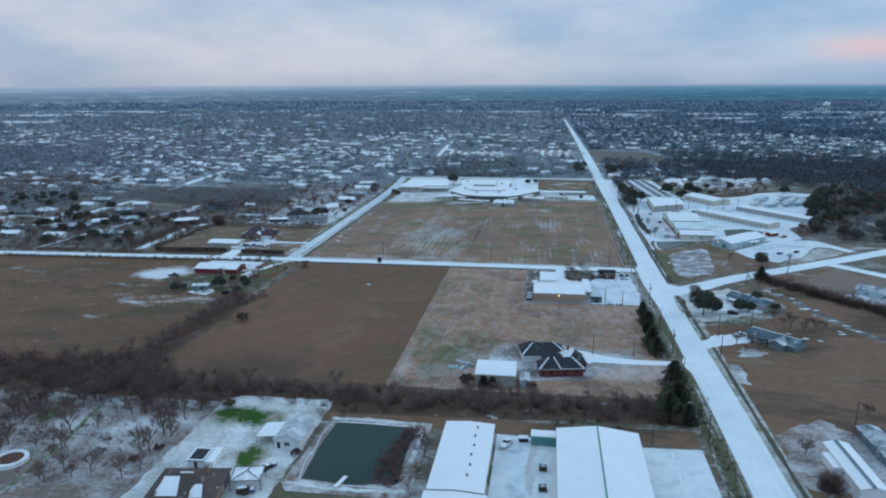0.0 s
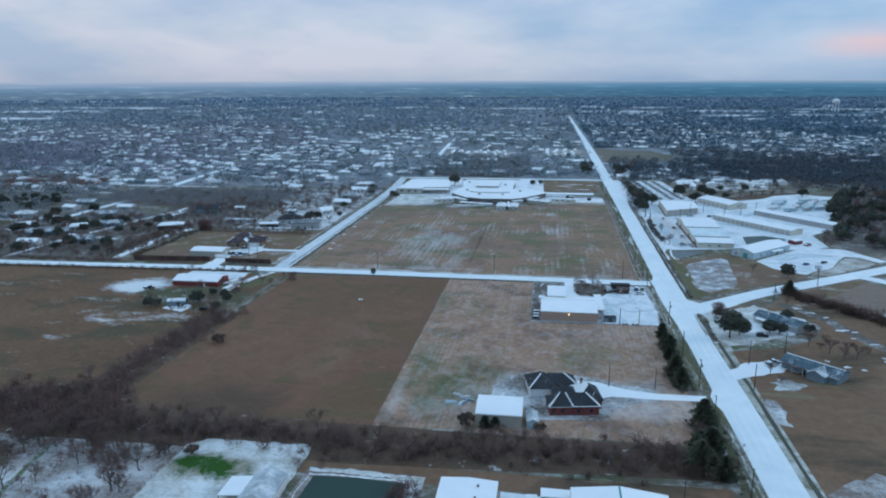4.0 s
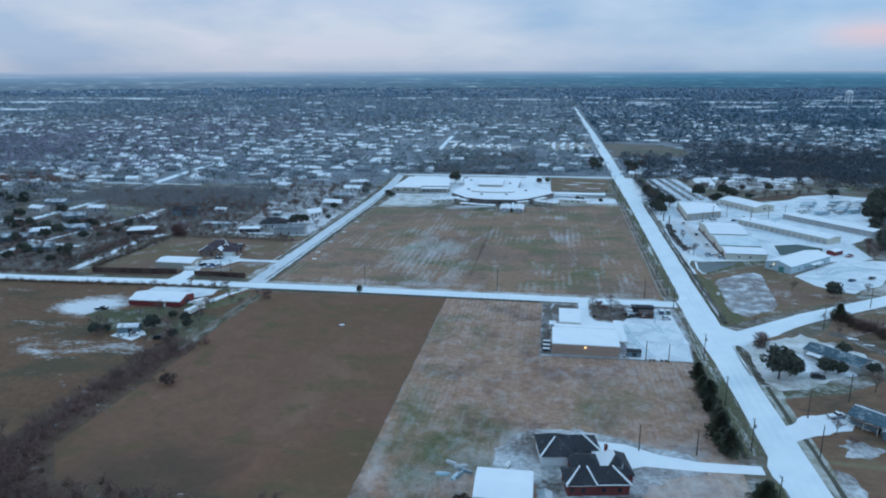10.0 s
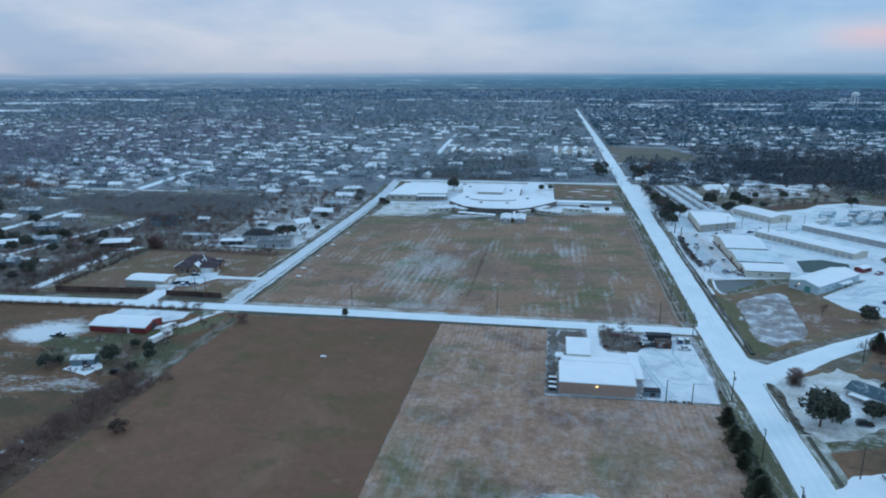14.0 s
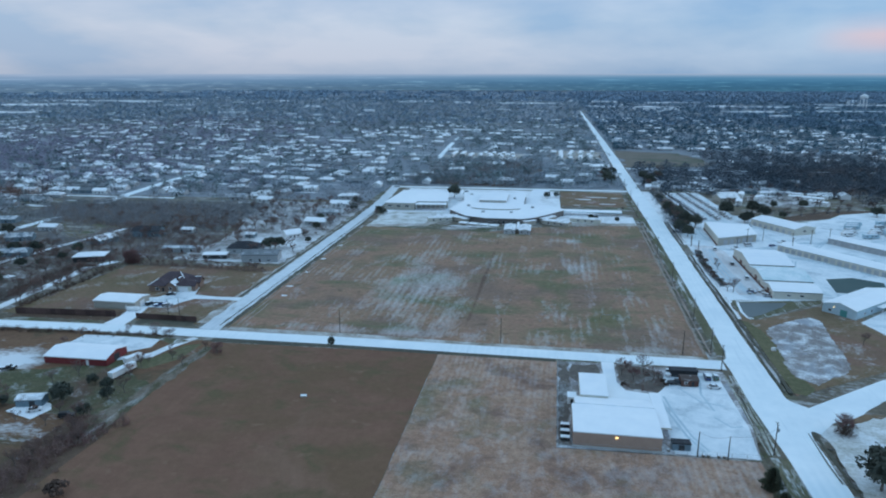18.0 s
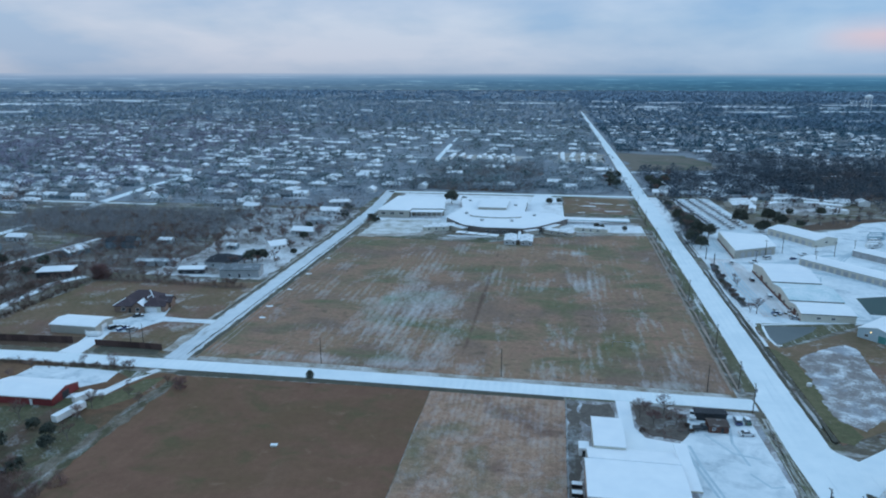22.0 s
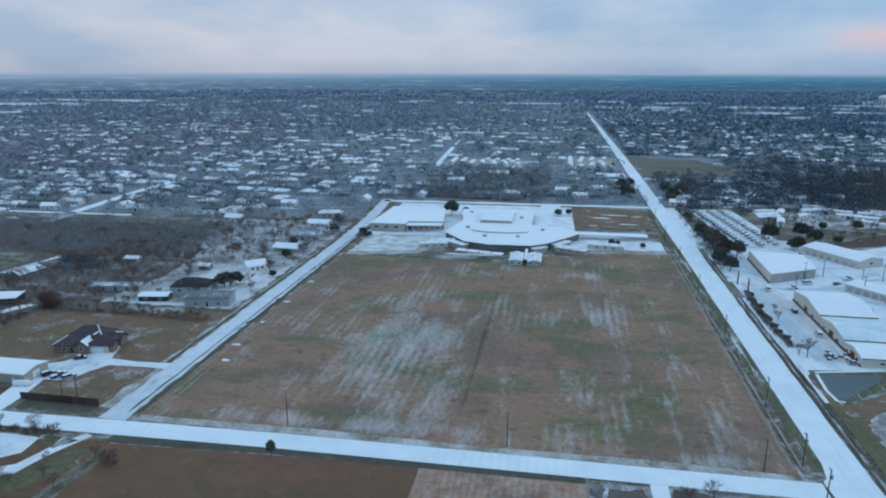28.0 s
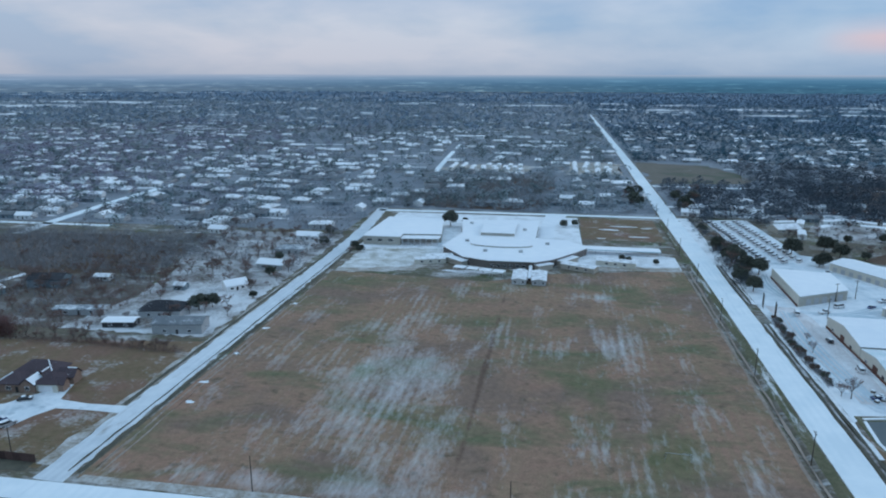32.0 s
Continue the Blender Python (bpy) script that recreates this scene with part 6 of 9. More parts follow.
for u in (-7.8, -3, 1.8):
    part("porch_post", Shape().box(u - 0.08, u + 0.08, -7.3, -7.14, 0, 2.3), TRIM, e1)
e2 = building("slate_house", "low house with a slate-blue and snowy roof", "house", 96.9, 284.8, -44, 20.5, 9.0, 2.7, 1.6, SLATE_WALL, ROOF_SLATE, over=0.5, eave=TRIM, windows=[("s", -6, 0.9, 1.4, 1.1), ("s", 3, 0.9, 1.4, 1.1), ("w", 1.5, 0.9, 1.2, 1.1)], doors=[("s", -1.5, 1, 2.1, DARK, "door")])
part("side_roof", gable_roof(8, 6, 2.6, 1.5, 0.3), ROOF_MIX, e2, "half-snowy front gable roof", at=pose(3.6, -3.6, 0, 0, 0, 90))
part("side_wall", gable_wall(7.6, 6, 2.6, 1.5), SLATE_WALL, e2, at=pose(3.6, -3.6, 0, 0, 0, 90))
part("ridge_snow", Shape().tube((-10.6, 0, 4.42), (10.6, 0, 4.42), 0.3, 0.26, 5), SNOW, e2)
part("gable_trim", Shape().tube((0.4, -7.7, 2.75), (3.6, -7.7, 4.25), 0.12, 0.12, 4).tube((3.6, -7.7, 4.25), (6.8, -7.7, 2.75), 0.12, 0.12, 4), TRIM, e2)
part("porch_roof", Shape().box(-9.4, -1.0, -6.6, -4.6, 2.45, 2.6), SHINGLE_BROWN, e2)
for u in (-9.2, -5.2, -1.2):
    part("porch_post", Shape().box(u - 0.08, u + 0.08, -6.5, -6.34, 0, 2.45), TRIM, e2)
for i, (x, y, rx, ry) in enumerate(((116, 362, 2.2, 0.8), (120, 356, 1.9, 0.6), (124.5, 350, 1.4, 0.6), (125, 333.5, 2.6, 1.2), (129.5, 332, 1.2, 0.7), (132, 318, 1.6, 0.6), (134.5, 311, 1.5, 0.6), (137, 304, 1.6, 0.6), (126, 324, 0.9, 0.7), (128.7, 299.6, 1.4, 0.8), (129, 303, 1.0, 0.6), (111.2, 292, 1.6, 0.7), (116.3, 290, 1.2, 0.6), (106, 297, 0.9, 0.6))):
    sheet("snow_scrap", blob(x, y, rx, ry, 300 + i, 14, 0.6), SNOW_THIN, 0.07 + 0.004 * (i % 3), "scrap of snow on brown ground", 0.08, "ground")
sheet("hedge_track", ragged(strip([(110, 368), (118, 357), (124, 345), (128, 330), (134, 312), (141, 296), (150, 282)], 5.5), 0.5, 58, 2.5), SCRUB_DARK, 0.05, "worn dirt track below the hedge", 0.1, "track")
sheet("drive_snow", ragged(blob(84, 272, 6.5, 4.0, 311, 24, 0.5), 0.4, 59, 1.5), GARDEN_WEST, 0.066, "patchy snow below the drive", 0.1, "ground")
sheet("drive_snow", ragged([(71.4, 259), (75.5, 258.5), (76, 250), (75, 240), (71.2, 241)], 0.5, 60, 1.5), GARDEN_WEST, 0.066, "patchy snow beside the ditch", 0.1, "ground")
building("blue_house", "pale blue house with a snowy roof by a hedge", "house", 169, 360, -40, 18, 10, 3, 1.8, BLUE_WALL, ROOF_MIX, over=0.5, windows=[("s", -4, 0.9, 1.4, 1.2), ("s", 4, 0.9, 1.4, 1.2)])
sheet("garden_blue_house", blob(168, 356, 16, 12, 57), SNOW_THIN, 0.05, "thin snow round the blue house", 0.1, "garden")
car("suv", "black", 88.6, 320.5, -5, False, "parked under the oaks")
car("pickup", "silver", 84, 291, 20, True, "parked on the drive")
for k, x, y, s in ((0, 74.8, 318.0, 1.2), (1, 79.5, 321, 1.0), (1, 93.0, 325.5, 0.75), (1, 96.6, 325, 0.7), (1, 109.5, 327, 0.55), (1, 129, 417.6, 0.95), (1, 84.2, 336, 0.4), (1, 106, 345, 0.6)):
    tree("oak", k, x, y, s, where="in a snowy garden")
tree("red", 0, 76.6, 347.5, 1.25, where="at the street corner")
thicket("brush_clump", "reddish-brown bush at the street corner", [(76.6 + 1.8 * math.cos(i * 2.4) * (i / 12) ** 0.5, 347.2 + 1.6 * math.sin(i * 2.4) * (i / 12) ** 0.5, 1.0) for i in range(12)], 4.0, SHRUB, 70, 207, 0.08)
for i, (x, y, k) in enumerate(((78.5, 351, 0.8), (112, 424, 0.7), (82.6, 377.5, 0.35), (104, 312, 0.8), (107.5, 309, 0.85), (111, 313, 0.75), (116, 306, 0.7), (82, 274, 0.6), (80, 280, 0.6), (113, 368, 0.6), (147, 425, 0.8))):
    tree("bare", i % 5, x, y, k)
thicket("hedgerow", "dark hedge behind the eastern field", along([(118, 388), (127, 372), (146, 348), (166, 325), (200, 290)], 0.25, 2.6, 61), 3.0, SHRUB, 70, 62, 0.10)
tree_mass("hedge_trees", "leafless trees in the eastern hedge", along([(121, 383), (146, 348), (168, 323), (205, 286)], 5.0, 2.5, 65, (0.4, 0.75)))
tree("cedar", 1, 119.5, 385.5, 0.75, where="in the hedge")
thicket("hedgerow", "tall brown bushes in the hedge", along([(124, 378), (146, 349), (170, 322)], 0.8, 1.6, 63, (0.6, 1.3)), 5.0, TWIG, 60, 64, 0.12)
for i, (x, y, k) in enumerate(((112, 298, 0.9), (118, 301, 0.8), (124, 306, 0.7), (109, 304, 0.8), (121, 312, 0.6))):
    tree("bare", i % 5, x, y, k, where="behind the slate house")
sheet("field_beyond_hedge", ragged([(122, 388), (164, 416), (184, 398), (232, 345), (196, 305), (160, 344)], 0.6, 10), TAN, 0.035, "small tan field behind the hedge", 0.1, "field")

# empty lot, ponds and warehouses
sheet("verge_lush", [(70.7, 374), (74.2, 372.5), (79, 378), (76.4, 394), (77.2, 418), (76.4, 434), (73.2, 444), (70.9, 446)], LUSH, 0.045, "lush green verge between road and lot", 0.1, "ground")
ub = thing("utility_box", "small white utility box on the verge", "utility box", 74.8, 412.5, 20)
part("body", Shape().box(-0.7, 0.7, -0.5, 0.5, 0.1, 1.2), TRIM, ub)
part("base", Shape().box(-0.8, 0.8, -0.6, 0.6, 0, 0.1), CONCRETE, ub)
sheet("lot_empty", ragged([(78.3, 434.5), (82, 440.5), (89.7, 446.9), (96, 451), (101.6, 454.8), (104.8, 451.4), (104, 444), (102.7, 435.1), (101.4, 424), (100.9, 414.8), (99.6, 407), (99.0, 401.6), (95, 394), (89.2, 389.6), (81.0, 381.7), (75.6, 387.7), (74.6, 393.8), (76.4, 405), (77.2, 418.5)], 0.35, 11, 1.5), ICE_MUD, 0.06, "empty lot with blotchy snow", 0.1, "yard")
sheet("industrial_yard", [(71.6, 470), (76, 474.5), (112, 477.5), (119, 481), (130, 478), (162, 486), (178, 494), (180, 530), (198, 548), (214, 572), (222, 606), (246, 650), (262, 700), (232, 716), (206, 704), (190, 684), (165, 668), (120, 690), (71.6, 690)], YARD, 0.05, "wide snow-covered industrial yard", 0.15, "yard")
sheet("lot_green_hall", [(121.8, 451.5), (126.6, 435), (133, 428.5), (141, 423.7), (147, 431), (160, 440), (170, 458), (178, 470), (186, 468), (193, 457), (199, 461), (192, 474), (185, 489.5), (162, 491), (140, 470)], YARD, 0.055, "snow-covered parking lot", 0.15, "yard")
sheet("pond_bank", [(73, 474.5), (116, 481), (114, 476), (100, 466.5), (84, 454), (75, 447), (72.6, 457)], DITCH, 0.066, "rough grass bank of the small pond", 0.1, "bank")
sheet("pond_edge", strip([(75.2, 471.5), (73.8, 458), (74.6, 450), (77, 449.5)], 1.1), SNOW, 0.082, "white snow edge of the pond", 0.1, "bank")
sheet("pond_edge", strip([(75, 472.6), (96, 477.2), (117, 481.8)], 1.0), SNOW, 0.35, "snowy kerb along the pond", 0.4, "kerb")
sheet("pond_small", [(75.8, 471.4), (74.4, 457.7), (75.3, 449.6), (83.8, 457.2), (94.6, 468.3), (98.3, 474.4)], POND_SKY_GREY, 0.075, "small grey pond with a pale edge", 0.15, "pond")
sheet("pond_east", [(131, 519), (127.5, 495), (140, 494), (156, 509), (158, 516), (146, 524)], WATER, 0.075, "dark pond between the warehouses", 0.15, "pond")
wa = thing("warehouse", "flat snow-roofed warehouse with a cream street front", "warehouse", 0, 0)
part("wall", Shape().slab([(90.5, 586), (117, 601), (119, 630), (92, 634)], 0, 5.0), BEIGE, wa)
part("roof", Shape().slab([(90.2, 585.6), (117.4, 600.7), (119.4, 630.4), (91.7, 634.4)], 5.004, 5.4), SNOW_ROOF, wa)
part("front", Shape().slab([(89.9, 586), (90.3, 585.6), (91.6, 634), (91.2, 634.4)], 0, 5.4), CREAM, wa)
part("front_skirt", Shape().slab([(89.6, 586), (89.88, 585.7), (91.18, 634), (90.9, 634.4)], 0, 1.0), RUST_WOOD, wa)
for k in range(5):
    door_part(wa, 95.5 + k * 4.4, 588.83 + k * 2.49, 3.0, 3.2, 29.5, STEEL, "roller_door")
for (y0, y1, h, rise, x1) in ((524.4, 559, 5.0, 2.2, 116.5), (497.4, 524, 4.3, 1.8, 117.2), (480.6, 497, 3.6, 1.4, 116.0)):
    b = building("warehouse", "white-roofed warehouse with a rusty street front", "warehouse", (93.5 + x1) / 2, (y0 + y1) / 2, 0, x1 - 93.5, y1 - y0, h, rise, CREAM, ROOF_TEAL if y0 == 497.4 else SNOW_ROOF, over=0.2, eave=DARK, group="street warehouses",
                 doors=[("w", 0, 4.0, 3.0, RUST_WOOD, "roller_door"), ("w", -(y1 - y0) / 4, 2.0, 2.1, DARK, "door")], windows=[("w", (y1 - y0) / 3.4, 1.0, 1.8, 1.2), ("s", -4, 1.4, 1.6, 0.9), ("s", 2, 1.4, 1.6, 0.9)])
    part("front_skirt", Shape().box(-(x1 - 93.5) / 2 - 0.3, -(x1 - 93.5) / 2 - 0.12, -(y1 - y0) / 2, (y1 - y0) / 2, 0, 1.0), RUST_WOOD, b)
long_doors = lambda n, w: [("s", -w / 2 + (k + 0.5) * w / n, 2.6, 2.6, (GREY_WALL, STEEL)[k % 2], "roller_door") for k in range(n)]
building("storage_row", "long cream storage row with roller doors", "storage row", 149.5, 556.8, -52.4, 67, 13, 3.6, 1.0, CREAM, SNOW_ROOF, over=0.3, eave=STEEL, doors=long_doors(16, 66), group="storage rows")
building("storage_row", "long grey storage row with roller doors", "storage row", 185.9, 581, -53, 66, 12, 3.6, 1.0, GREY_WALL, SNOW_ROOF, over=0.3, eave=STEEL, doors=long_doors(15, 64), group="storage rows")
building("warehouse", "cream warehouse with tall doors and a snowy roof", "warehouse", 145.5, 644, -60, 38, 19, 4.4, 1.8, CREAM, SNOW_ROOF, over=0.3, eave=STEEL, doors=long_doors(7, 36), windows=[("e", 0, 2, 2.2, 1.2)])
gh = building("green_hall", "pale blue-green metal hall with snowy roof", "hall", 130.2, 473.4, 43, 39.5, 15, 4.0, 1.9, BLUE_WALL, SNOW_ROOF, over=0.3, eave=TEAL, doors=[("w", -2, 3.0, 3.0, TEAL, "roller_door"), ("s", 6, 3.2, 3.0, TEAL, "roller_door"), ("s", 14, 1.0, 2.1, DARK, "door")],
              windows=[("s", -12, 1.2, 1.6, 1.0), ("s", -6, 1.2, 1.6, 1.0), ("w", 4, 1.2, 1.4, 1.0)])
part("wall_lamp", Shape().box(-19.95, -19.76, 2.2, 2.6, 3.2, 3.6), LAMP, gh, "lit wall lamp")
part("porch_roof", Shape().box(-2, 8, -10.5, -7.6, 2.9, 3.1), SNOW_ROOF, gh)
for u in (-1.8, 3, 7.8):
    part("porch_post", Shape().box(u - 0.1, u + 0.1, -10.4, -10.2, 0, 2.9), TRIM, gh)
car("pickup", "red", 166, 497, 40, True, "parked by the storage row")
rs = building("red_shed", "low dark red shed beside the parking lot", "shed", 160, 502.5, 38, 8, 5, 2.4, 0.6, RED_METAL, SNOW_ROOF, over=0.2, doors=[("s", 0, 2.2, 2, DARK, "door")])
for k, (x, y) in enumerate(((73.6, 583), (75.4, 569.5))):
    s = thing("gate_sign", "tall brown post frame with a blank board", "sign", x, y, 78, group="gate signs")
    for u in (-1.6, 1.6):
        part("post", Shape().box(u - 0.24, u + 0.24, -0.24, 0.24, 0, 6.6), POLE_WOOD, s)
    part("beam", Shape().box(-2.0, 2.0, -0.16, 0.16, 5.8, 6.3), POLE_WOOD, s)
    part("board", Shape().box(-1.45, 1.45, -0.05, 0.05, 3.4, 5.0), WOOD_GREY, s)
for i, (x, y, k) in enumerate(along([(74.5, 566), (72.6, 540), (73.2, 512), (74, 496)], 2.6, 0.6, 66, (0.7, 1.5))):
    tree("shrub", i % 2, x, y, k, where="beside the ditch")
thicket("ditch_hedge", "dark uneven hedge beside the ditch", along([(74, 566), (72.4, 540), (73, 512), (73.8, 496)], 0.5, 0.7, 166), 2.0, TWIG_WOOD, 50, 167, 0.10)
sheet("gravel_drive", [(79, 484), (91, 484), (91.5, 570), (88, 584), (75, 585), (76, 560)], GRAVEL, 0.064, "thinly snowed gravel drive", 0.1, "drive")
for i, (x, y, k) in enumerate(((79.5, 540, 0.6), (78, 528, 0.6), (74.5, 489, 1.0), (77, 487.5, 0.8))):
    tree("bare", i % 5, x, y, k)
for i, (x, y, k) in enumerate(along([(75, 612), (77, 712)], 5.0, 1.8, 67, (0.7, 1.2)) + along([(82, 636), (84, 690)], 6.0, 2.5, 68, (0.7, 1.1)) + along([(76, 722), (75, 790)], 13, 2.5, 71, (0.4, 0.8)) + along([(34, 830), (38, 905)], 8, 5, 69, (0.9, 1.3)) + along([(76, 800), (90, 900)], 8, 6, 70, (0.9, 1.3))):
    tree("oak" if i % 5 < 2 else "bare", i % 2 if i % 5 < 2 else i % 5, x, y, k * (0.9 if i % 5 < 2 else 1.0), where="lining the road")
thicket("roadside_brush", "dark brush under the roadside trees", along([(75, 612), (78, 715)], 0.8, 3.5, 72, (0.6, 1.2)) + along([(76, 722), (78, 790)], 1.6, 4, 73, (0.4, 0.9)) + along([(76, 800), (90, 900)], 2.0, 6, 74, (0.6, 1.2)), 5.5, TWIG_DARK, 46, 75, 0.10, "brush")
rng = random.Random(7)
for x, y, a in ((88.6, 541, 85), (89.2, 512, 84), (86, 488.5, 10), (92, 483, 5), (124, 590, 40), (133, 600, 20), (120, 560, -50), (109, 588, 28), (99, 578, 28), (86, 574, 80), (160, 452, 45), (148, 446, 42), (118, 640, 30), (124, 648, 30)):
    car(rng.choice(("sedan", "pickup", "suv", "van")), rng.choice(("white", "black", "silver", "red", "blue")), x, y, a, True, "parked in the industrial yard")


def camper(x, y, turn, L, H, wall, label):
    c = thing("camper", label, "camper", x, y, turn, group="stored campers")
    n = [(-L / 2, 0.55), (-L / 2, H - 0.3), (-L / 2 + 0.4, H), (L / 2 - 1.3, H), (L / 2 - 0.1, H - 0.9), (L / 2, 1.1), (L / 2 - 0.3, 0.55)]
    m = len(n)
    part("body", Shape().add([(u, -1.2, z) for u, z in n] + [(u, 1.2, z) for u, z in n], [tuple(range(m)), tuple(range(2 * m - 1, m - 1, -1))] + [(i, m + i, m + (i + 1) % m, (i + 1) % m) for i in range(m)]), wall, c)
    part("snow_cap", Shape().box(-L / 2 + 0.45, L / 2 - 1.35, -1.12, 1.12, H + 0.004, H + 0.14), SNOW, c)
    for s in (-1, 1):
        for u in (-0.32, 0.02, 0.26):
            part("window", Shape().box(u * L - 0.5, u * L + 0.5, s * 1.21 - 0.02, s * 1.21 + 0.02, 1.5, 2.1), GLASS, c)
        for u in (-0.14, -0.04):
            part("wheel", Shape().tube((u * L, s * 0.95, 0.36), (u * L, s * 1.2, 0.36), 0.36, 0.36, 10), RUBBER, c)
    part("door", Shape().box(0.1 * L, 0.1 * L + 0.7, -1.24, -1.2, 0.7, 2.5), STEEL, c)
    part("drawbar", Shape().box(L / 2 - 0.3, L / 2 + 1.2, -0.1, 0.1, 0.45, 0.6), DARK, c)
    return c


CAMPERS = [camper(186, 634, 12, 9, 2.9, WHITE_WALL, "white camper under snow on the storage lot"), camper(189, 642, 14, 7, 2.7, GREY_WALL, "grey camper under snow on the storage lot"), camper(193, 649.5, 12, 10.5, 3.1, BLUE_WALL, "pale blue camper under snow on the storage lot")]
for r, (x0, y0, dx, dy, n) in enumerate(((182, 627, 3.4, 7.0, 6), (195, 622, 3.6, 6.6, 9), (209, 628, 3.2, 6.4, 8), (221, 633, 3.4, 6.8, 7))):
    for k in range(n):
        if rng.random() < 0.86 and not (r == 0 and k in (1, 2, 3)):
            copy_thing(CAMPERS[rng.randrange(3)], pose(x0 + k * dx + rng.gauss(0, 0.5), y0 + k * dy, 0.05, 0, 0, 14 + rng.gauss(0, 5)))
for i, (x, y) in enumerate(((88, 491), (90, 489.5), (86.5, 494), (91, 487), (87, 487.5), (84.5, 486), (92.2, 492))):
    b = thing("pallet_stack", "stack of pallets under snow", "pallets", x, y, i * 23, group="pallet stacks")
    for k in range(4):
        part("pallet", Shape().box(-0.6, 0.6, -0.6, 0.6, 0.05 + k * 0.22, 0.2 + k * 0.22), WOOD_GREY, b)
    part("snow_cap", Shape().box(-0.58, 0.58, -0.58, 0.58, 0.86, 1.0), SNOW, b)
for x, y in ((110.5, 597), (122, 604), (135, 588), (150, 600), (163, 606), (131, 575), (98, 571)):
    utility_pole(x, y, 25, 9.5, 1)
sheet("woods_floor", ragged([(186, 492), (198, 478), (262, 500), (300, 640), (330, 760), (262, 716), (248, 650), (224, 604), (216, 570), (200, 546), (184, 530)], 1.5, 19, 5), SCRUB_DARK, 0.038, "snow and leaf litter behind the storage rows", 0.1, "ground")
wood_spots = random.Random(95)
east_trees = []
while len(east_trees) < 240:
    x, y = wood_spots.uniform(184, 330), wood_spots.uniform(486, 735)
    if x > 187 + max(0, y - 520) * 0.33 + max(0, y - 600) * 0.15 and x < 262 + (y - 500) * 0.32:
        east_trees.append((x, y, wood_spots.uniform(0.7, 1.15)))
tree_mass("east_trees", "leafless trees behind the storage rows", east_trees[:110])
for i, (x, y, k) in enumerate(east_trees[110:170]):
    tree("oak", i % 2, x, y, k * 0.9, where="behind the storage rows")
for i, (x, y, k) in enumerate(along([(178, 492), (186, 512), (188, 532)], 4.5, 2.5, 102, (0.6, 1.0)) + along([(222, 598), (238, 640), (250, 676)], 6.0, 2.5, 103, (0.7, 1.1))):
    tree("bare" if y < 540 else "oak", i % 5 if y < 540 else i % 2, x, y, k, where="beside the lot")
thicket("woods", "dark brush behind the storage rows", east_trees + [(x + 7, y + 5, k) for x, y, k in east_trees], 6.0, TWIG_DARK, 40, 96, 0.13, "woods")
rng = random.Random(8)
mh = building("mobile_home", "white mobile home with a snowy roof", "mobile home", 138, 778, 15, 16, 5, 2.8, 0.7, WHITE_WALL, SNOW_ROOF, over=0.2, windows=[("s", -4, 1, 1.2, 1), ("s", 3, 1, 1.2, 1)], doors=[("s", 0, 0.9, 2, DARK, "door")], group="mobile homes")
sheet("homes_lot", blob(180, 757, 32, 22, 171, 30, 0.3), GARDEN_WEST, 0.056, "trodden ground between mobile homes", 0.1, "yard")
sheet("field_strip", [(156, 682), (163, 673), (190, 686), (206, 705), (232, 717), (240, 726), (198, 716), (174, 699)], LITTER, 0.066, "narrow brown field behind the lots", 0.1, "field")
for x, y, a in ((159, 763.5, 40), (175, 788, 15), (186, 791, 0), (196, 786, -35), (196, 770, -20), (206, 764, -25), (204, 745, -50), (150, 778, 70), (140, 742, 75), (214, 778, -30)):
    copy_thing(mh, pose(x, y, 0, 0, 0, a))
home_trees = [(x, y, k) for x, y, k in along([(128, 735), (160, 748), (190, 740), (225, 752)], 3.0, 9, 96, (0.5, 0.95)) + along([(142, 790), (185, 806), (230, 790)], 2.2, 8, 97, (0.6, 1.0)) + along([(166, 772), (190, 760), (205, 752)], 5, 6, 98, (0.4, 0.7)) + along([(150, 694), (190, 704), (225, 728)], 3.4, 5, 99, (0.5, 0.9))]
tree_mass("homes_trees", "leafless trees among the mobile homes", home_trees[::2])
thicket("brush", "dark brush among the mobile homes", home_trees, 4.0, TWIG_DARK, 40, 197, 0.11, "brush")
building("house", "house with a brown roof behind the vehicle lot", "house", 133, 757, 20, 18, 12, 3.0, 2.4, BEIGE, SHINGLE_SNOWY, over=0.5, windows=[("s", -5, 1, 1.4, 1.1), ("s", 5, 1, 1.4, 1.1)], doors=[("s", 0, 1.0, 2.05, DARK, "door")])
sheet("clearing_snow", ragged(blob(120, 832, 30, 20, 173, 30, 0.4), 1.5, 21, 4), SNOW_THIN, 0.058, "snowy clearing beside the woods", 0.1, "yard")
sheet("clearing_snow", ragged(blob(104, 905, 18, 9, 174, 24, 0.4), 1.5, 22, 4), SNOW_THIN, 0.060, "snowy clearing beside the woods", 0.1, "yard")
for i in range(54):
    k = (i // 3) / 17
    x, y = (87, 97, 106)[i % 3] + 10.5 * k + rng.uniform(-0.5, 0.5), 774 - 108 * k + rng.uniform(-0.6, 0.6) + (0, 2, 6)[i % 3]
    car("van", "white" if i % 3 else "silver", x, y, 52, True, "in a row on the snowy lot")
sheet("lot_vehicles", [(84, 786), (116, 792), (124, 668), (94, 655), (88, 700)], YARD, 0.058, "driven snow between rows of vehicles", 0.1, "yard")
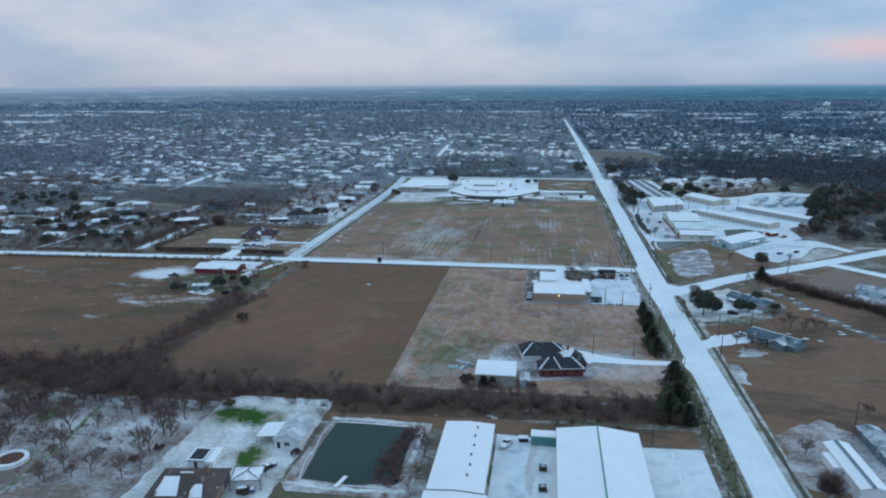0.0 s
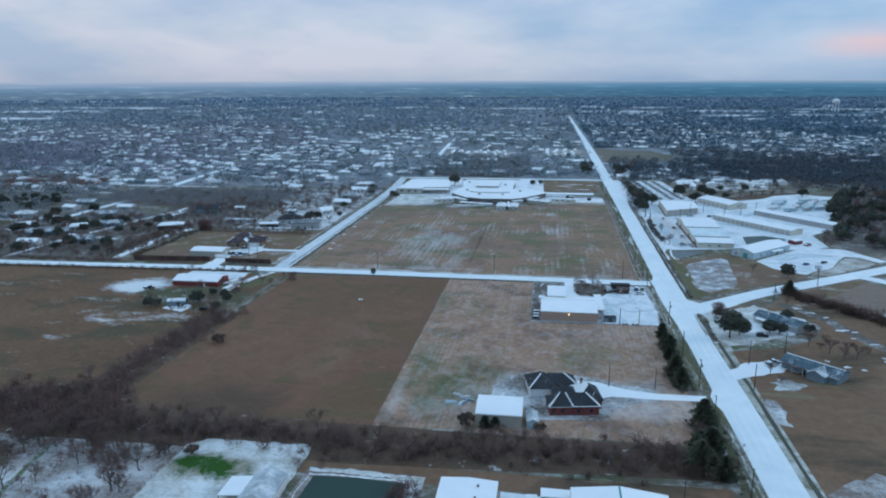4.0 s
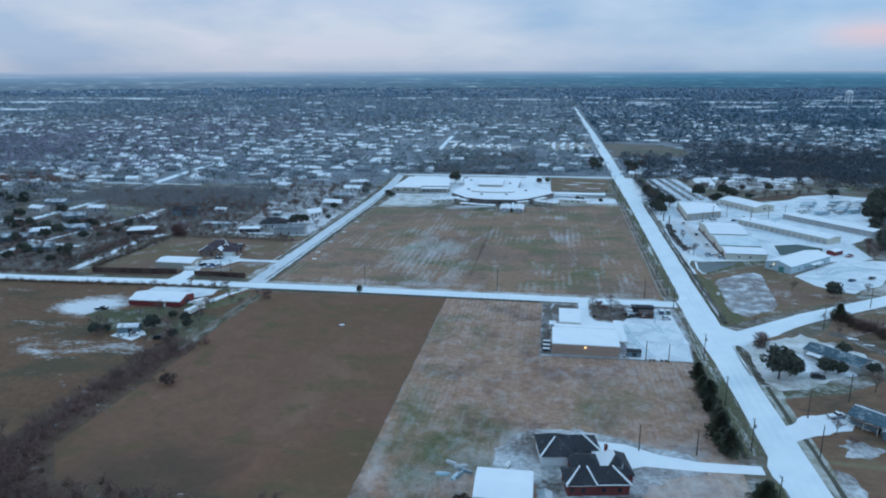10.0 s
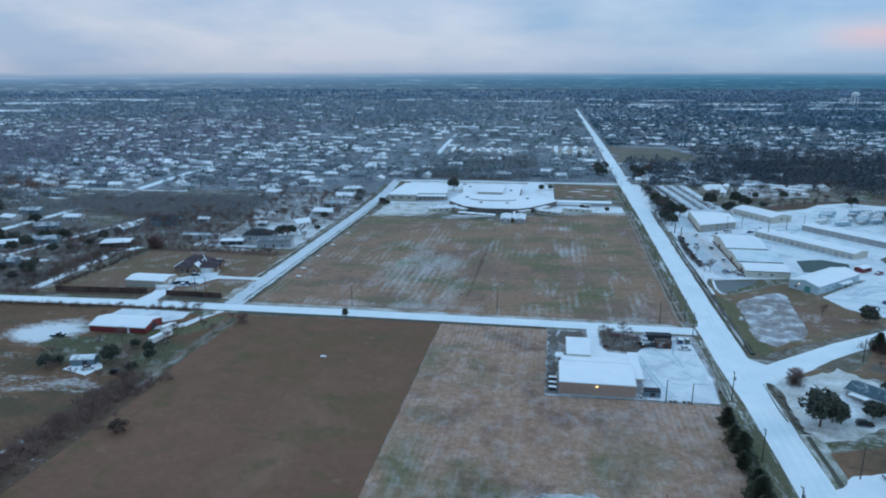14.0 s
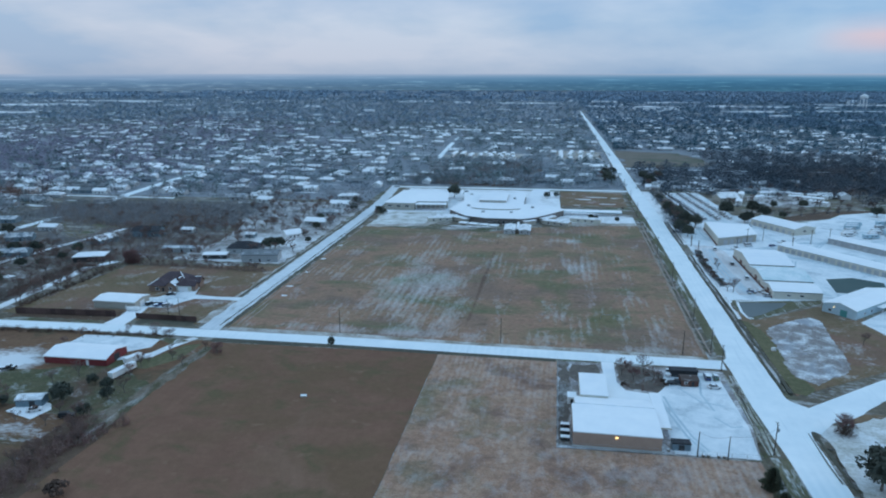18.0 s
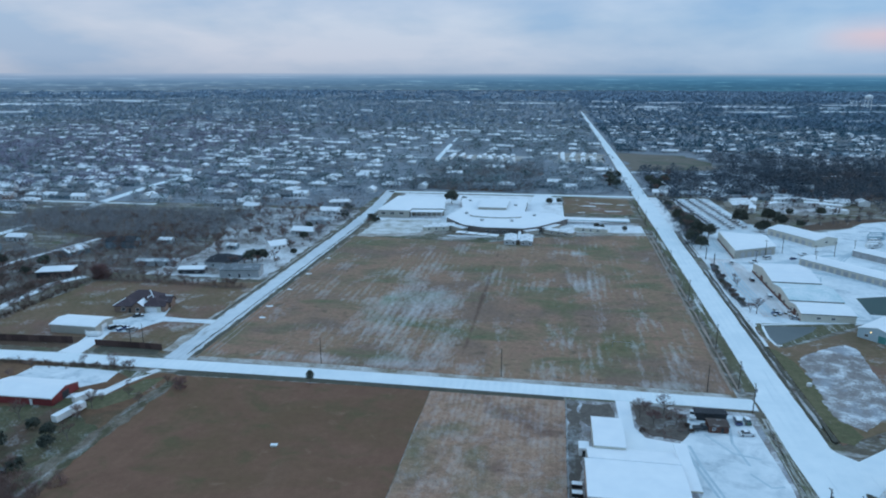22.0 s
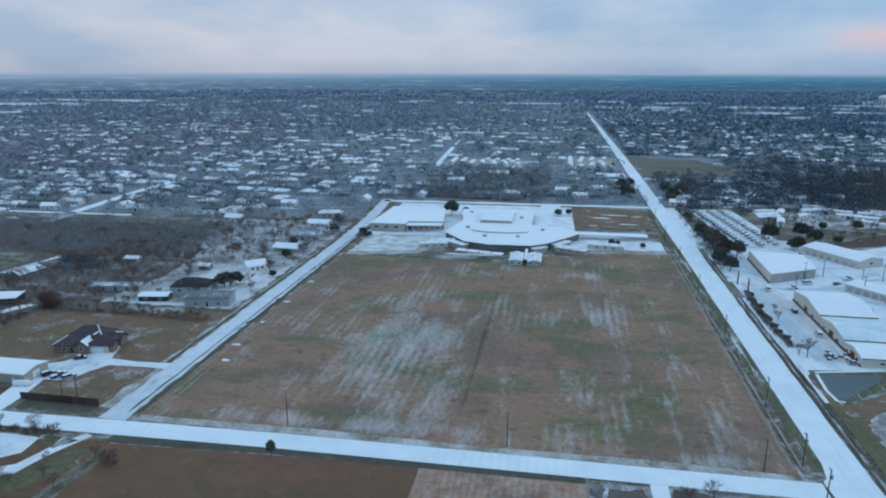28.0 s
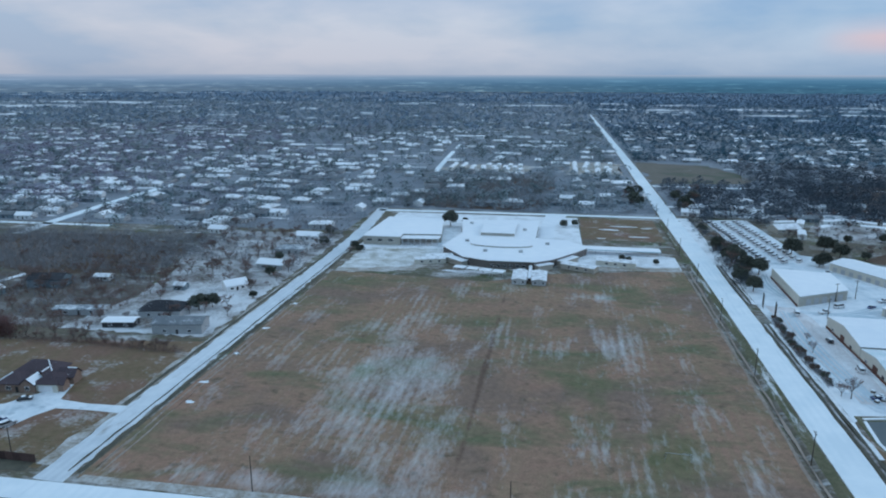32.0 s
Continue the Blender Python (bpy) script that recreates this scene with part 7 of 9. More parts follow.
for i, (x, y, k) in enumerate(((117, 687, 1.1), (125, 663, 0.9), (128, 665, 0.8), (144.5, 687, 1.1), (140, 700, 1.0), (157, 683, 0.7), (162, 724, 0.6), (150, 712, 0.7), (186, 728, 0.7), (230, 700, 1.0))):
    tree("oak", i % 2, x, y, k, where="behind the warehouses")

# ---------------------------------------------------------------- barns and houses west of the fields
sheet("barn_yard", [(-207, 362), (-200, 366), (-177, 369), (-170, 375), (-171, 384), (-186, 384.5), (-205, 383)], YARD, 0.05, "snow-covered barn yard", 0.12, "yard")
sheet("track_west", [(-176.4, 361), (-164, 365.5), (-161.5, 375), (-156, 387), (-158.8, 388), (-164, 379), (-167, 369.5), (-176.4, 364.5)], SNOW_THIN, 0.056, "snowy track to the barn", 0.12, "drive")
sheet("barn_grass", ragged(blob(-178, 338, 27, 20, 71, 34, 0.3), 0.7, 17), MEADOW, 0.035, "rough grass round the barn", 0.1, "garden")
sheet("track_field", [(-163, 328), (-152, 316), (-144.8, 319), (-148.4, 385), (-156, 385)], FIELD_WEST, 0.026, "rough pale strip beside the ploughed field", 0.08, "track")
sheet("field_margin", ragged([(-152, 302), (-147.4, 306), (-146.4, 330), (-145.6, 350), (-145.2, 379), (-149.5, 379), (-150.5, 366), (-151.5, 350), (-152, 334), (-156, 320), (-155, 308)], 0.4, 29), MARGIN, 0.045, "pale worn margin beside the ploughed field", 0.1, "ground")
for i, (x, y, k) in enumerate(((-142.9, 317.4, 0.55), (-148.3, 361, 0.55), (-162.4, 361.8, 0.5), (-150, 306, 0.6), (-154, 304, 0.7), (-146, 312, 0.5))):
    tree("bare", i % 5, x, y, k)
car("suv", "black", -163.4, 318.2, 20, False, "standing in rough grass by the field")
building("red_barn", "dark red metal barn with a snowy roof", "barn", -188.6, 361.7, 1.5, 25.4, 13.2, 2.7, 1.5, RED_METAL, SNOW_ROOF, over=0.2, eave=TRIM, doors=[("e", 0, 3.4, 2.6, DARK, "roller_door"), ("s", 5, 1, 2.1, TRIM, "door"), ("s", -6, 3.2, 2.3, RED_METAL, "roller_door")])
for x, y, a, L in ((-165.6, 350.4, 78, 11), (-168.2, 360.6, 66, 6.5)):
    tr = thing("livestock_trailer", "white trailer with snow on its roof", "trailer", x, y, a, group="trailers")
    part("body", Shape().box(-L / 2, L / 2, -1.15, 1.15, 0.7, 2.7), WHITE_WALL, tr)
    part("roof", Shape().box(-L / 2, L / 2, -1.2, 1.2, 2.7, 2.85), SNOW_ROOF, tr)
    part("drawbar", Shape().box(L / 2, L / 2 + 1.4, -0.1, 0.1, 0.5, 0.65), DARK, tr)
    for u in (-0.6, 0.5):
        for s in (-1, 1):
            part("wheel", Shape().tube((u, s * 0.95, 0.38), (u, s * 1.2, 0.38), 0.38, 0.38, 12), RUBBER, tr)
building("slate_shed", "slate-blue shed on a snowy pad", "shed", -181.0, 324.5, 14, 8.4, 4.6, 2.5, 0.7, SLATE_WALL, SHINGLE_SNOWY, over=0.2, doors=[("s", 1, 1.8, 2, DARK, "door")])
sheet("pad_shed", [(-186, 318.5), (-174, 315), (-172, 322), (-175, 325.5), (-183, 328)], SNOW, 0.06, "snowy pad round the shed", 0.1, "yard")
car("sedan", "white", -176.5, 320.0, 35, True, "parked beside the shed")
car("pickup", "black", -210, 347, 15, True, "standing in deep snow")
for i, (x, y, k) in enumerate(((-172, 327, 0.7), (-158.6, 320, 0.52), (-158.4, 331.6, 0.45), (-171, 341, 0.5), (-192, 318, 0.55), (-190, 322, 0.45), (-163, 338, 0.45), (-176, 330, 0.5))):
    tree("oak", i % 2, x, y, k, where="in rough grass")
for i, (x, y, k) in enumerate(along([(-157, 378), (-163, 352), (-160, 330), (-180, 314), (-205, 330)], 6, 2.6, 74, (0.4, 0.8))):
    tree("bare", i % 5, x, y, k)
for i, (x, y, k) in enumerate(((-186, 340, 0.75), (-180, 346, 0.8), (-196, 330, 0.6), (-188, 316, 0.5), (-206, 372, 0.8), (-204, 380, 0.7), (-160, 318, 0.7), (-157, 312, 0.8), (-166, 312, 0.5), (-152, 316, 0.6), (-147, 376, 0.6))):
    tree("bare", i % 5, x, y, k)
thicket("brush_clump", "reddish bare brush at the field's edge", [(-141.6 + 1.6 * math.cos(i * 2.4), 374.4 + 1.4 * math.sin(i * 2.4), 0.8) for i in range(9)], 2.6, TWIG_RED, 40, 201, 0.07)
thicket("brush_clump", "reddish bare brush at the field's edge", [(-143.4 + 2.0 * math.cos(i * 2.4), 316.5 + 1.8 * math.sin(i * 2.4), 0.8) for i in range(9)] + [(-150 + 3.0 * math.cos(i * 2.4), 305 + 2.6 * math.sin(i * 2.4), 0.9) for i in range(14)], 2.3, TWIG_RED, 40, 202, 0.07)
tree("red", 0, -140.5, 373, 1.05, where="at the field corner")
tree("shrub", 0, -137.2, 280.6, 2.0, where="alone in the ploughed field")
tree("pine", 0, -98.2, 385.4, 0.4, where="beside the lane")
mk = thing("feed_trough", "small pale trough in the ploughed field", "trough", -94.0, 344, 10)
part("tub", Shape().add([(-0.9, -0.5, 0.02), (0.9, -0.5, 0.02), (0.9, 0.5, 0.02), (-0.9, 0.5, 0.02), (-1.1, -0.65, 0.6), (1.1, -0.65, 0.6), (1.1, 0.65, 0.6), (-1.1, 0.65, 0.6)],
                        [(3, 2, 1, 0), (4, 5, 6, 7), (0, 1, 5, 4), (1, 2, 6, 5), (2, 3, 7, 6), (3, 0, 4, 7)]), CREAM, mk)
part("snow_cap", Shape().box(-1.0, 1.0, -0.55, 0.55, 0.6, 0.68), SNOW, mk)

sheet("drive_west_house", [(-161, 434.6), (-161, 439.6), (-176, 438.8), (-187, 440), (-190.5, 451), (-193, 452.5), (-196, 444.5), (-200, 439.5), (-203, 434), (-211, 430), (-203, 426), (-199, 419), (-190, 419.5), (-187.5, 428), (-184, 434), (-172, 434.8)], YARD, 0.07, "snow-covered drive and parking", 0.12, "drive")
sheet("gate_west", [(-206, 396), (-196, 396), (-196.4, 406), (-200, 424), (-208, 424), (-204.6, 406)], SNOW, 0.075, "snowy gateway between board fences", 0.12, "drive")
building("farm_hall", "beige metal hall with a snow-covered roof", "hall", -213.2, 420.2, 0.5, 21, 11.6, 3.6, 1.0, BEIGE, SNOW_ROOF, over=0.25, eave=TRIM, doors=[("e", 0, 3.4, 3.0, TRIM, "roller_door"), ("s", 6, 1.0, 2.1, TRIM, "door")])
sheet("fence_soil", ragged([(-254, 397.5), (-196.8, 400.6), (-198, 411), (-206, 411.6), (-254, 406.6)], 0.4, 19), LITTER, 0.047, "dark red-brown strip along the board fence", 0.1, "ground")
sheet("fence_soil", ragged([(-193, 398.6), (-166, 400), (-168, 406), (-193.6, 407)], 0.5, 20), FURROW, 0.047, "dark rough grass along the board fence", 0.1, "ground")
board_fence("board_fence", "dark brown board fence along the road", -195.6, 404.4, -166.4, 404.4, 2.6, DARK_BOARD)
board_fence("board_fence", "dark brown board fence along the road", -254, 401.5, -206, 405.0, 2.9, DARK_BOARD)
hl2 = building("plum_roof_house", "house with many purple-brown roofs and brown walls", "house", -206, 454.5, 6, 16, 11, 3.0, 4.0, BRICK_BROWN, PLUM, style="hip", windows=[("e", 1, 0.9, 1.4, 1.3), ("w", 1, 0.9, 1.4, 1.3), ("n", 3, 0.9, 1.6, 1.3)])
for u, v, w, dd, r, m in ((-3.6, -8.0, 8.4, 9.0, 2.9, BRICK_BROWN), (9.2, -7.4, 8.4, 8.6, 3.0, CREAM)):
    part("wing_wall", Shape().box(u - w / 2, u + w / 2, v - dd / 2, v + dd / 2, 0, 2.95), m, hl2)
    part("wing_roof", hip_roof(dd, w, 2.95, r, 0.45), PLUM, hl2, at=pose(u, v, 0, 0, 0, 90))
for u, v, w, dd, a, r in ((3.2, -9.6, 6.0, 5.4, 90, 2.1), (12.4, -2.6, 5.6, 5.0, 0, 2.2), (13.2, -9.2, 4.0, 3.6, 0, 1.6), (5.4, -4.6, 5.0, 4.6, 90, 2.4)):
    part("gable_wall", gable_wall(w, dd, 2.9, r), BRICK_BROWN, hl2, at=pose(u, v, 0, 0, 0, a))
    part("gable_roof", gable_roof(w + 0.3, dd, 2.9, r, 0.4), PLUM, hl2, at=pose(u, v, 0.01, 0, 0, a))
slope = [(3.5, -12.9, 5.06), (6.2, -12.9, 3.0), (6.2, -6.6, 3.0), (3.5, -6.6, 5.06)]
part("roof_snow", Shape().add([(x, y, z + 0.06) for x, y, z in slope] + [(x, y, z + 0.18) for x, y, z in slope], [(3, 2, 1, 0), (4, 5, 6, 7), (0, 1, 5, 4), (1, 2, 6, 5), (2, 3, 7, 6), (3, 0, 4, 7)]), SNOW, hl2, "snow-covered roof face")
door_part(hl2, 9.2, -11.72, 5.0, 2.3, 0, TRIM, "garage_door")
window_part(hl2, -3.6, -12.52, 0.9, 1.6, 1.3, 0)
window_part(hl2, 3.2, -12.62, 0.9, 1.4, 1.4, 0)
door_part(hl2, -0.6, -12.52, 1.0, 2.1, 0, DARK, "door")
for a, b in (((5.4, -7.2, 5.5), (5.4, -3.0, 5.5)), ((8.6, -5.8, 3.4), (3.4, 0, 6.9)), ((-8.2, -12.7, 3.3), (-4.0, -8.6, 5.8)), ((12.0, -2.6, 5.3), (15.4, -2.6, 5.3))):
    part("snow_strip", Shape().tube(a, b, 0.26, 0.22, 5), SNOW, hl2)
for x, y, c, k in ((-199.8, 422.4, "black", "suv"), (-195.2, 422, "blue", "pickup"), (-190.6, 421.4, "silver", "suv"), (-198.2, 437.4, "black", "sedan")):
    car(k, c, x, y, 62 if y < 430 else 30, True, "parked by the farm hall")
bt = thing("covered_boat", "white boat under a snowy cover by the gate", "boat", -202.6, 413.4, 10)
part("hull", Shape().tube((-3, 0, 1.0), (2, 0, 1.0), 1.1, 1.2, 12).tube((2, 0, 1.0), (3.6, 0, 1.2), 1.2, 0.3, 12), WHITE_WALL, bt)
part("cradle", Shape().box(-2, -1.7, -0.9, 0.9, 0, 0.5).box(1.2, 1.5, -0.9, 0.9, 0, 0.5), WOOD_GREY, bt)
rail_fence("paddock_fence", "wooden fence round the lawn", [(-262, 402), (-252, 482.5), (-166, 482.5)], 4.0, 1.4, WOOD_GREY)
thicket("brush_line", "thin brush along the paddock fence", along([(-256, 485), (-210, 486), (-168, 483.5)], 0.5, 0.8, 81), 2.6, TWIG, 22, 82, 0.07)
thicket("brush_line", "bare brush along the lane", along([(-420, 396), (-300, 396), (-262, 399)], 0.5, 1.4, 83), 2.4, TWIG, 40, 84, 0.08)
thicket("brush_line", "bare brush below the lane", along([(-420, 375), (-290, 380), (-215, 384), (-182, 386), (-168, 386.4)], 0.5, 0.9, 85), 1.8, SHRUB, 36, 86, 0.09)
for i, (x, y, k) in enumerate(along([(-400, 402), (-275, 404)], 6, 3, 88, (0.5, 0.9))):
    tree("bare", i % 5, x, y, k)
sheet("track_tree_row", strip([(-268.5, 404), (-270, 446), (-272, 475), (-264, 490)], 5.0), SNOW_THIN, 0.05, "snowy strip along a row of trees", 0.1, "track")
for i, (x, y, k) in enumerate(along([(-262, 412), (-261, 440), (-260.5, 484)], 3.0, 1.6, 187, (0.75, 1.15)) + along([(-256, 487), (-212, 488), (-170, 485)], 2.6, 0.9, 188, (0.4, 0.75))):
    tree("bare", i % 5, x, y, k, where="in a row")
tree("red", 0, -253, 487, 1.8, where="by the paddock corner")
thicket("brush_clump", "large dark reddish bush at the paddock corner", [(-253 + 3.4 * math.cos(i * 2.4) * (i / 22) ** 0.5, 489 + 3.0 * math.sin(i * 2.4) * (i / 22) ** 0.5, 1.0) for i in range(22)], 7.5, TWIG_RED, 90, 203, 0.09)
# solid dark walls stand in for the shade under the roof
building("pavilion", "snowy hip-roofed hall, shade below painted as dark walls", "hall", -281, 491, 20, 17, 11, 3.2, 1.8, DARK, SNOW_ROOF, style="hip")
for x, y, a in ((-301, 531, 80),):
    building("woodland_house", "low house with a snowy roof in the woods", "house", x, y, a, 15, 8, 3, 1.6, SLATE_WALL, SHINGLE_SNOWY, over=0.4, windows=[("s", -3, 0.9, 1.4, 1.2), ("s", 3, 0.9, 1.4, 1.2)], group="woodland houses")
tree("bare", 0, -173.9, 385.2, 0.95, where="beside the lane")
tree("bare", 2, -166.7, 383.6, 1.0, where="beside the lane")
tree("bare", 3, -187, 385.6, 0.5, where="beside the lane")
sheet("verge_barn", [(-206, 384), (-166, 385), (-158, 384), (-163, 378.5), (-172, 383.6)], DITCH, 0.058, "dark rough verge below the lane", 0.1, "ground")
sheet("barn_lawn", [(-175, 354), (-175.4, 361), (-163, 366), (-157.5, 379), (-151.5, 382), (-152.5, 366), (-160, 356)], LUSH, 0.052, "green grass beside the barn", 0.1, "garden")

# houses along the western lane
for nm, lb, x, y, a, w, dd, h, r, wm, rm, st in (
        ("grey_house", "long grey house with a thinly snowed roof", -181.5, 506.5, 10, 21, 10, 4.4, 1.8, GREY_WALL, ROOF_FAR, "gable"),
        ("grey_house", "grey-roofed house among bare trees", -200.5, 524.5, 10, 19, 12, 3.2, 3.4, GREY_WALL, SHINGLE, "hip"),
        ("white_shed", "low white-roofed shed with solid dark walls", -210.6, 507.2, 10, 13.5, 6.5, 2.6, 0.5, DARK, SNOW_ROOF, "gable"),
        ("mobile_home", "long mobile home with a snowy roof", -238, 518, 10, 23, 6, 2.8, 0.6, GREY_WALL, ROOF_MIX, "gable"),
        ("slate_barn", "dark slate barn with a mostly bare roof", -283.5, 553.5, 8, 18, 10, 4.4, 2.2, SLATE_WALL, SHINGLE, "gable"),
        ("small_shed", "small shed with a thinly snowed roof", -262, 567, 4, 8, 5, 2.5, 1.0, GREY_WALL, SHINGLE_SNOWY, "gable"),
        ("white_house", "small white house beside the lane", -186, 565, 45, 11, 8, 3, 2.2, WHITE_WALL, SNOW_ROOF, "gable"),
        ("grey_house", "grey house beside the lane", -183, 606, -5, 16, 9, 3, 2.0, GREY_WALL, SNOW_ROOF, "gable"),
        ("grey_bungalow", "grey bungalow with a half-snowy roof", -186, 640, 5, 18, 9, 3, 2.0, GREY_WALL, ROOF_MIX, "hip"),
        ("white_house", "white house with a snowy roof", -188, 676, 0, 16, 9, 3, 2.0, WHITE_WALL, SNOW_ROOF, "gable"),
        ("grey_house", "grey house with a snowy roof", -192, 712, 8, 17, 10, 3, 2.2, GREY_WALL, SNOW_ROOF, "hip"),
        ("small_cabin", "small dark cabin in a snowy garden", -213, 560, 0, 6, 5, 2.5, 1.0, SLATE_WALL, SHINGLE_SNOWY, "gable")):
    b = building(nm, lb, "house", x, y, a, w, dd, h, r, wm, rm, st, over=0.45, windows=[("s", -w / 4, 0.9, 1.4, 1.2), ("s", w / 4, 0.9, 1.4, 1.2), ("e", 0, 0.9, 1.2, 1.2)], doors=[("s", 0, 1.0, 2.1, DARK, "door")])
sheet("gardens_west", ragged([(-167.5, 500), (-167.5, 600), (-236, 598), (-228, 545), (-236, 500)], 0.8, 12), GARDEN_WEST, 0.043, "snowy gardens among bare trees", 0.1, "garden")
sheet("gardens_west", ragged([(-167.5, 600), (-168, 692), (-250, 690), (-252, 640), (-240, 600)], 0.8, 31), GARDEN_WEST, 0.041, "snowy gardens along the lane", 0.1, "garden")
sheet("gardens_northwest", [(-236, 498), (-228, 545), (-236, 576), (-330, 572), (-320, 530), (-258, 500)], SCRUB_DARK, 0.040, "snow-dusted ground among bare trees", 0.1, "garden")
rng = random.Random(91)
tree_mass("garden_trees", "leafless trees among the western gardens", [(rng.uniform(-300, -212), rng.uniform(492, 600), rng.uniform(0.5, 1.0)) for _ in range(100)] + [(rng.uniform(-212, -168), rng.uniform(515, 600), rng.uniform(0.5, 0.9)) for _ in range(26)] + [(rng.uniform(-255, -169), rng.uniform(585, 700), rng.uniform(0.55, 1.0)) for _ in range(75)])
thicket("garden_brush", "dark bare brush among the western gardens", [(rng.uniform(-320, -225), rng.uniform(494, 576), rng.uniform(0.3, 0.9)) for _ in range(330)], 4.6, TWIG, 44, 193, 0.08, "woods")
for x, y, k in ((-187, 531, 1.0), (-183, 536, 0.9), (-181, 570, 0.5), (-170, 552, 0.5), (-178, 590, 0.7), (-186, 622, 0.6), (-172, 660, 0.8), (-178, 690, 0.8), (-144, 648, 0.6), (-150, 655, 0.7)):
    tree("oak", 1, x, y, k, where="along the western lane")
sheet("woods_floor", blob(-330, 620, 88, 44, 17, 30, 0.2), LITTER, 0.03, "dark leaf litter under the woods", 0.1, "ground")
sheet("scrub_northwest", [(-420, 402), (-272, 402), (-274, 478), (-262, 496), (-250, 505), (-420, 580)], SCRUB_DARK, 0.028, "dark brown scrub beyond the lawn", 0.1, "ground")
thicket("scrub_brush", "thin brown brush beyond the lawn", [(rng.uniform(-420, -276), rng.uniform(404, 505), rng.uniform(0.3, 0.8)) for _ in range(560)], 5.0, TWIG, 40, 192, 0.10, "woods")
thicket("undergrowth", "dark undergrowth beside the row of trees", along([(-276, 410), (-279, 445), (-276, 480)], 0.5, 3.0, 208, (0.5, 1.1)) + along([(-259, 408), (-257.5, 445), (-256, 480)], 0.7, 1.0, 209, (0.4, 0.9)), 3.4, SHRUB, 44, 210, 0.10)
for i in range(30):
    tree("oak", i % 2, rng.uniform(-415, -286), rng.uniform(408, 505), rng.uniform(0.45, 0.9), where="in the scrub")
tree_mass("scrub_trees", "leafless trees in the north-western scrub", [(rng.uniform(-420, -274), rng.uniform(404, 510), rng.uniform(0.6, 1.05)) for _ in range(90)])
thicket("woods_brush", "grey-brown leafless woods", [(rng.uniform(-418, -240), rng.uniform(578, 662), rng.uniform(0.7, 1.2)) for _ in range(800)], 6.0, TWIG_WOOD, 34, 92, 0.12, "woods")
thicket("woods_brush", "grey-brown leafless woods", [(rng.uniform(-420, -238), rng.uniform(572, 668), rng.uniform(0.8, 1.3)) for _ in range(420)] + [(rng.uniform(-420, -240), rng.uniform(505, 575), rng.uniform(0.6, 1.1)) for _ in range(170)], 6.5, TWIG_WOOD, 34, 93, 0.13, "woods")
for i in range(14):
    tree("bare", i % 5, rng.uniform(-400, -240), rng.uniform(500, 640), rng.uniform(0.7, 1.1))

# ---------------------------------------------------------------- school
sheet("school_forecourt", ragged([(-146, 608), (-146, 660), (-96, 664), (-92, 640), (-108, 618)], 0.8, 41, 2), GARDEN, 0.05, "thin snow on the school's playground", 0.1, "yard")
sheet("school_yard", [(-150, 660), (-150, 776), (-10, 778), (-8, 690), (46, 668), (46, 640), (0, 636), (-26, 640), (-60, 622), (-94, 650)], SNOW_THIN, 0.045, "snow-covered school grounds", 0.1, "yard")
sheet("school_verge", ragged(strip([(-146, 609), (-122, 612), (-106, 618), (-93, 643), (-76, 634), (-60, 624), (-26, 640), (0, 637), (46, 641)], 8), 1.1, 42, 4), DUST, 0.056, "snow-dusted grass in front of the school", 0.1, "ground")
sheet("school_drive", [(-34, 786), (-18, 787), (-20, 760), (-26, 748), (-27, 706), (-36, 706), (-36, 752)], SNOW, 0.075, "snow-covered school drive", 0.1, "drive")
gym = thing("school_gym", "wide flat-roofed school gym covered in snow", "school", 0, 0)
part("wall", Shape().slab([(-148, 668), (-124, 669), (-124, 678), (-99, 681), (-106, 729), (-146, 729)], 0, 5.6), BEIGE, gym)
part("roof", Shape().slab([(-148.4, 667.6), (-123.6, 668.6), (-123.6, 677.6), (-98.6, 680.6), (-105.6, 729.4), (-146.4, 729.4)], 5.604, 6.0), SNOW_ROOF, gym)
part("porch_roof", Shape().slab([(-123.4, 668.7), (-98.8, 671.5), (-99.0, 680.4), (-123.4, 677.4)], 4.6, 4.9), SNOW_ROOF, gym)
for k in range(7):
    part("porch_post", Shape().box(-122.6 + k * 3.8, -122.2 + k * 3.8, 669.3 + k * 0.43, 669.7 + k * 0.43, 0, 4.6), TRIM, gym)
for k in range(3):
    window_part(gym, -144 + k * 7, 668.17 + k * 0.29, 2.6, 3.0, 1.4, 2.4)
school = thing("school_building", "spreading flat-roofed school covered in snow", "school", 0, 0)
plan = [(-93, 655), (-77, 632), (-62, 626), (-36, 627), (-27, 634), (-13, 654), (-6, 666), (-18, 681), (-38, 684), (-38, 737), (-92, 732), (-86, 692)]
mid = Vector((-56, 676))
part("wall", Shape().slab(plan, 0, 4.6), SCHOOL_WALL, school)
part("roof", Shape().slab([tuple(mid + (Vector(p) - mid) * 1.02) for p in plan], 4.604, 5.0), SNOW_ROOF, school)
part("clerestory_wall", Shape().box(-73.5, -52, 686, 722, 5.0, 6.8), BEIGE, school)
part("clerestory_roof", Shape().box(-73.9, -51.6, 685.6, 722.4, 6.804, 7.1), SNOW_ROOF, school)
drum = [(-58 + 19 * math.cos(a), 662 + 7 * math.sin(a)) for a in [2 * math.pi * i / 28 for i in range(28)]]
part("drum_wall", Shape().slab(drum, 5.0, 5.7), BEIGE, school)
part("drum_roof", Shape().slab([(-58 + (x + 58) * 1.02, 662 + (y - 662) * 1.03) for x, y in drum], 5.704, 6.0), SNOW_ROOF, school)
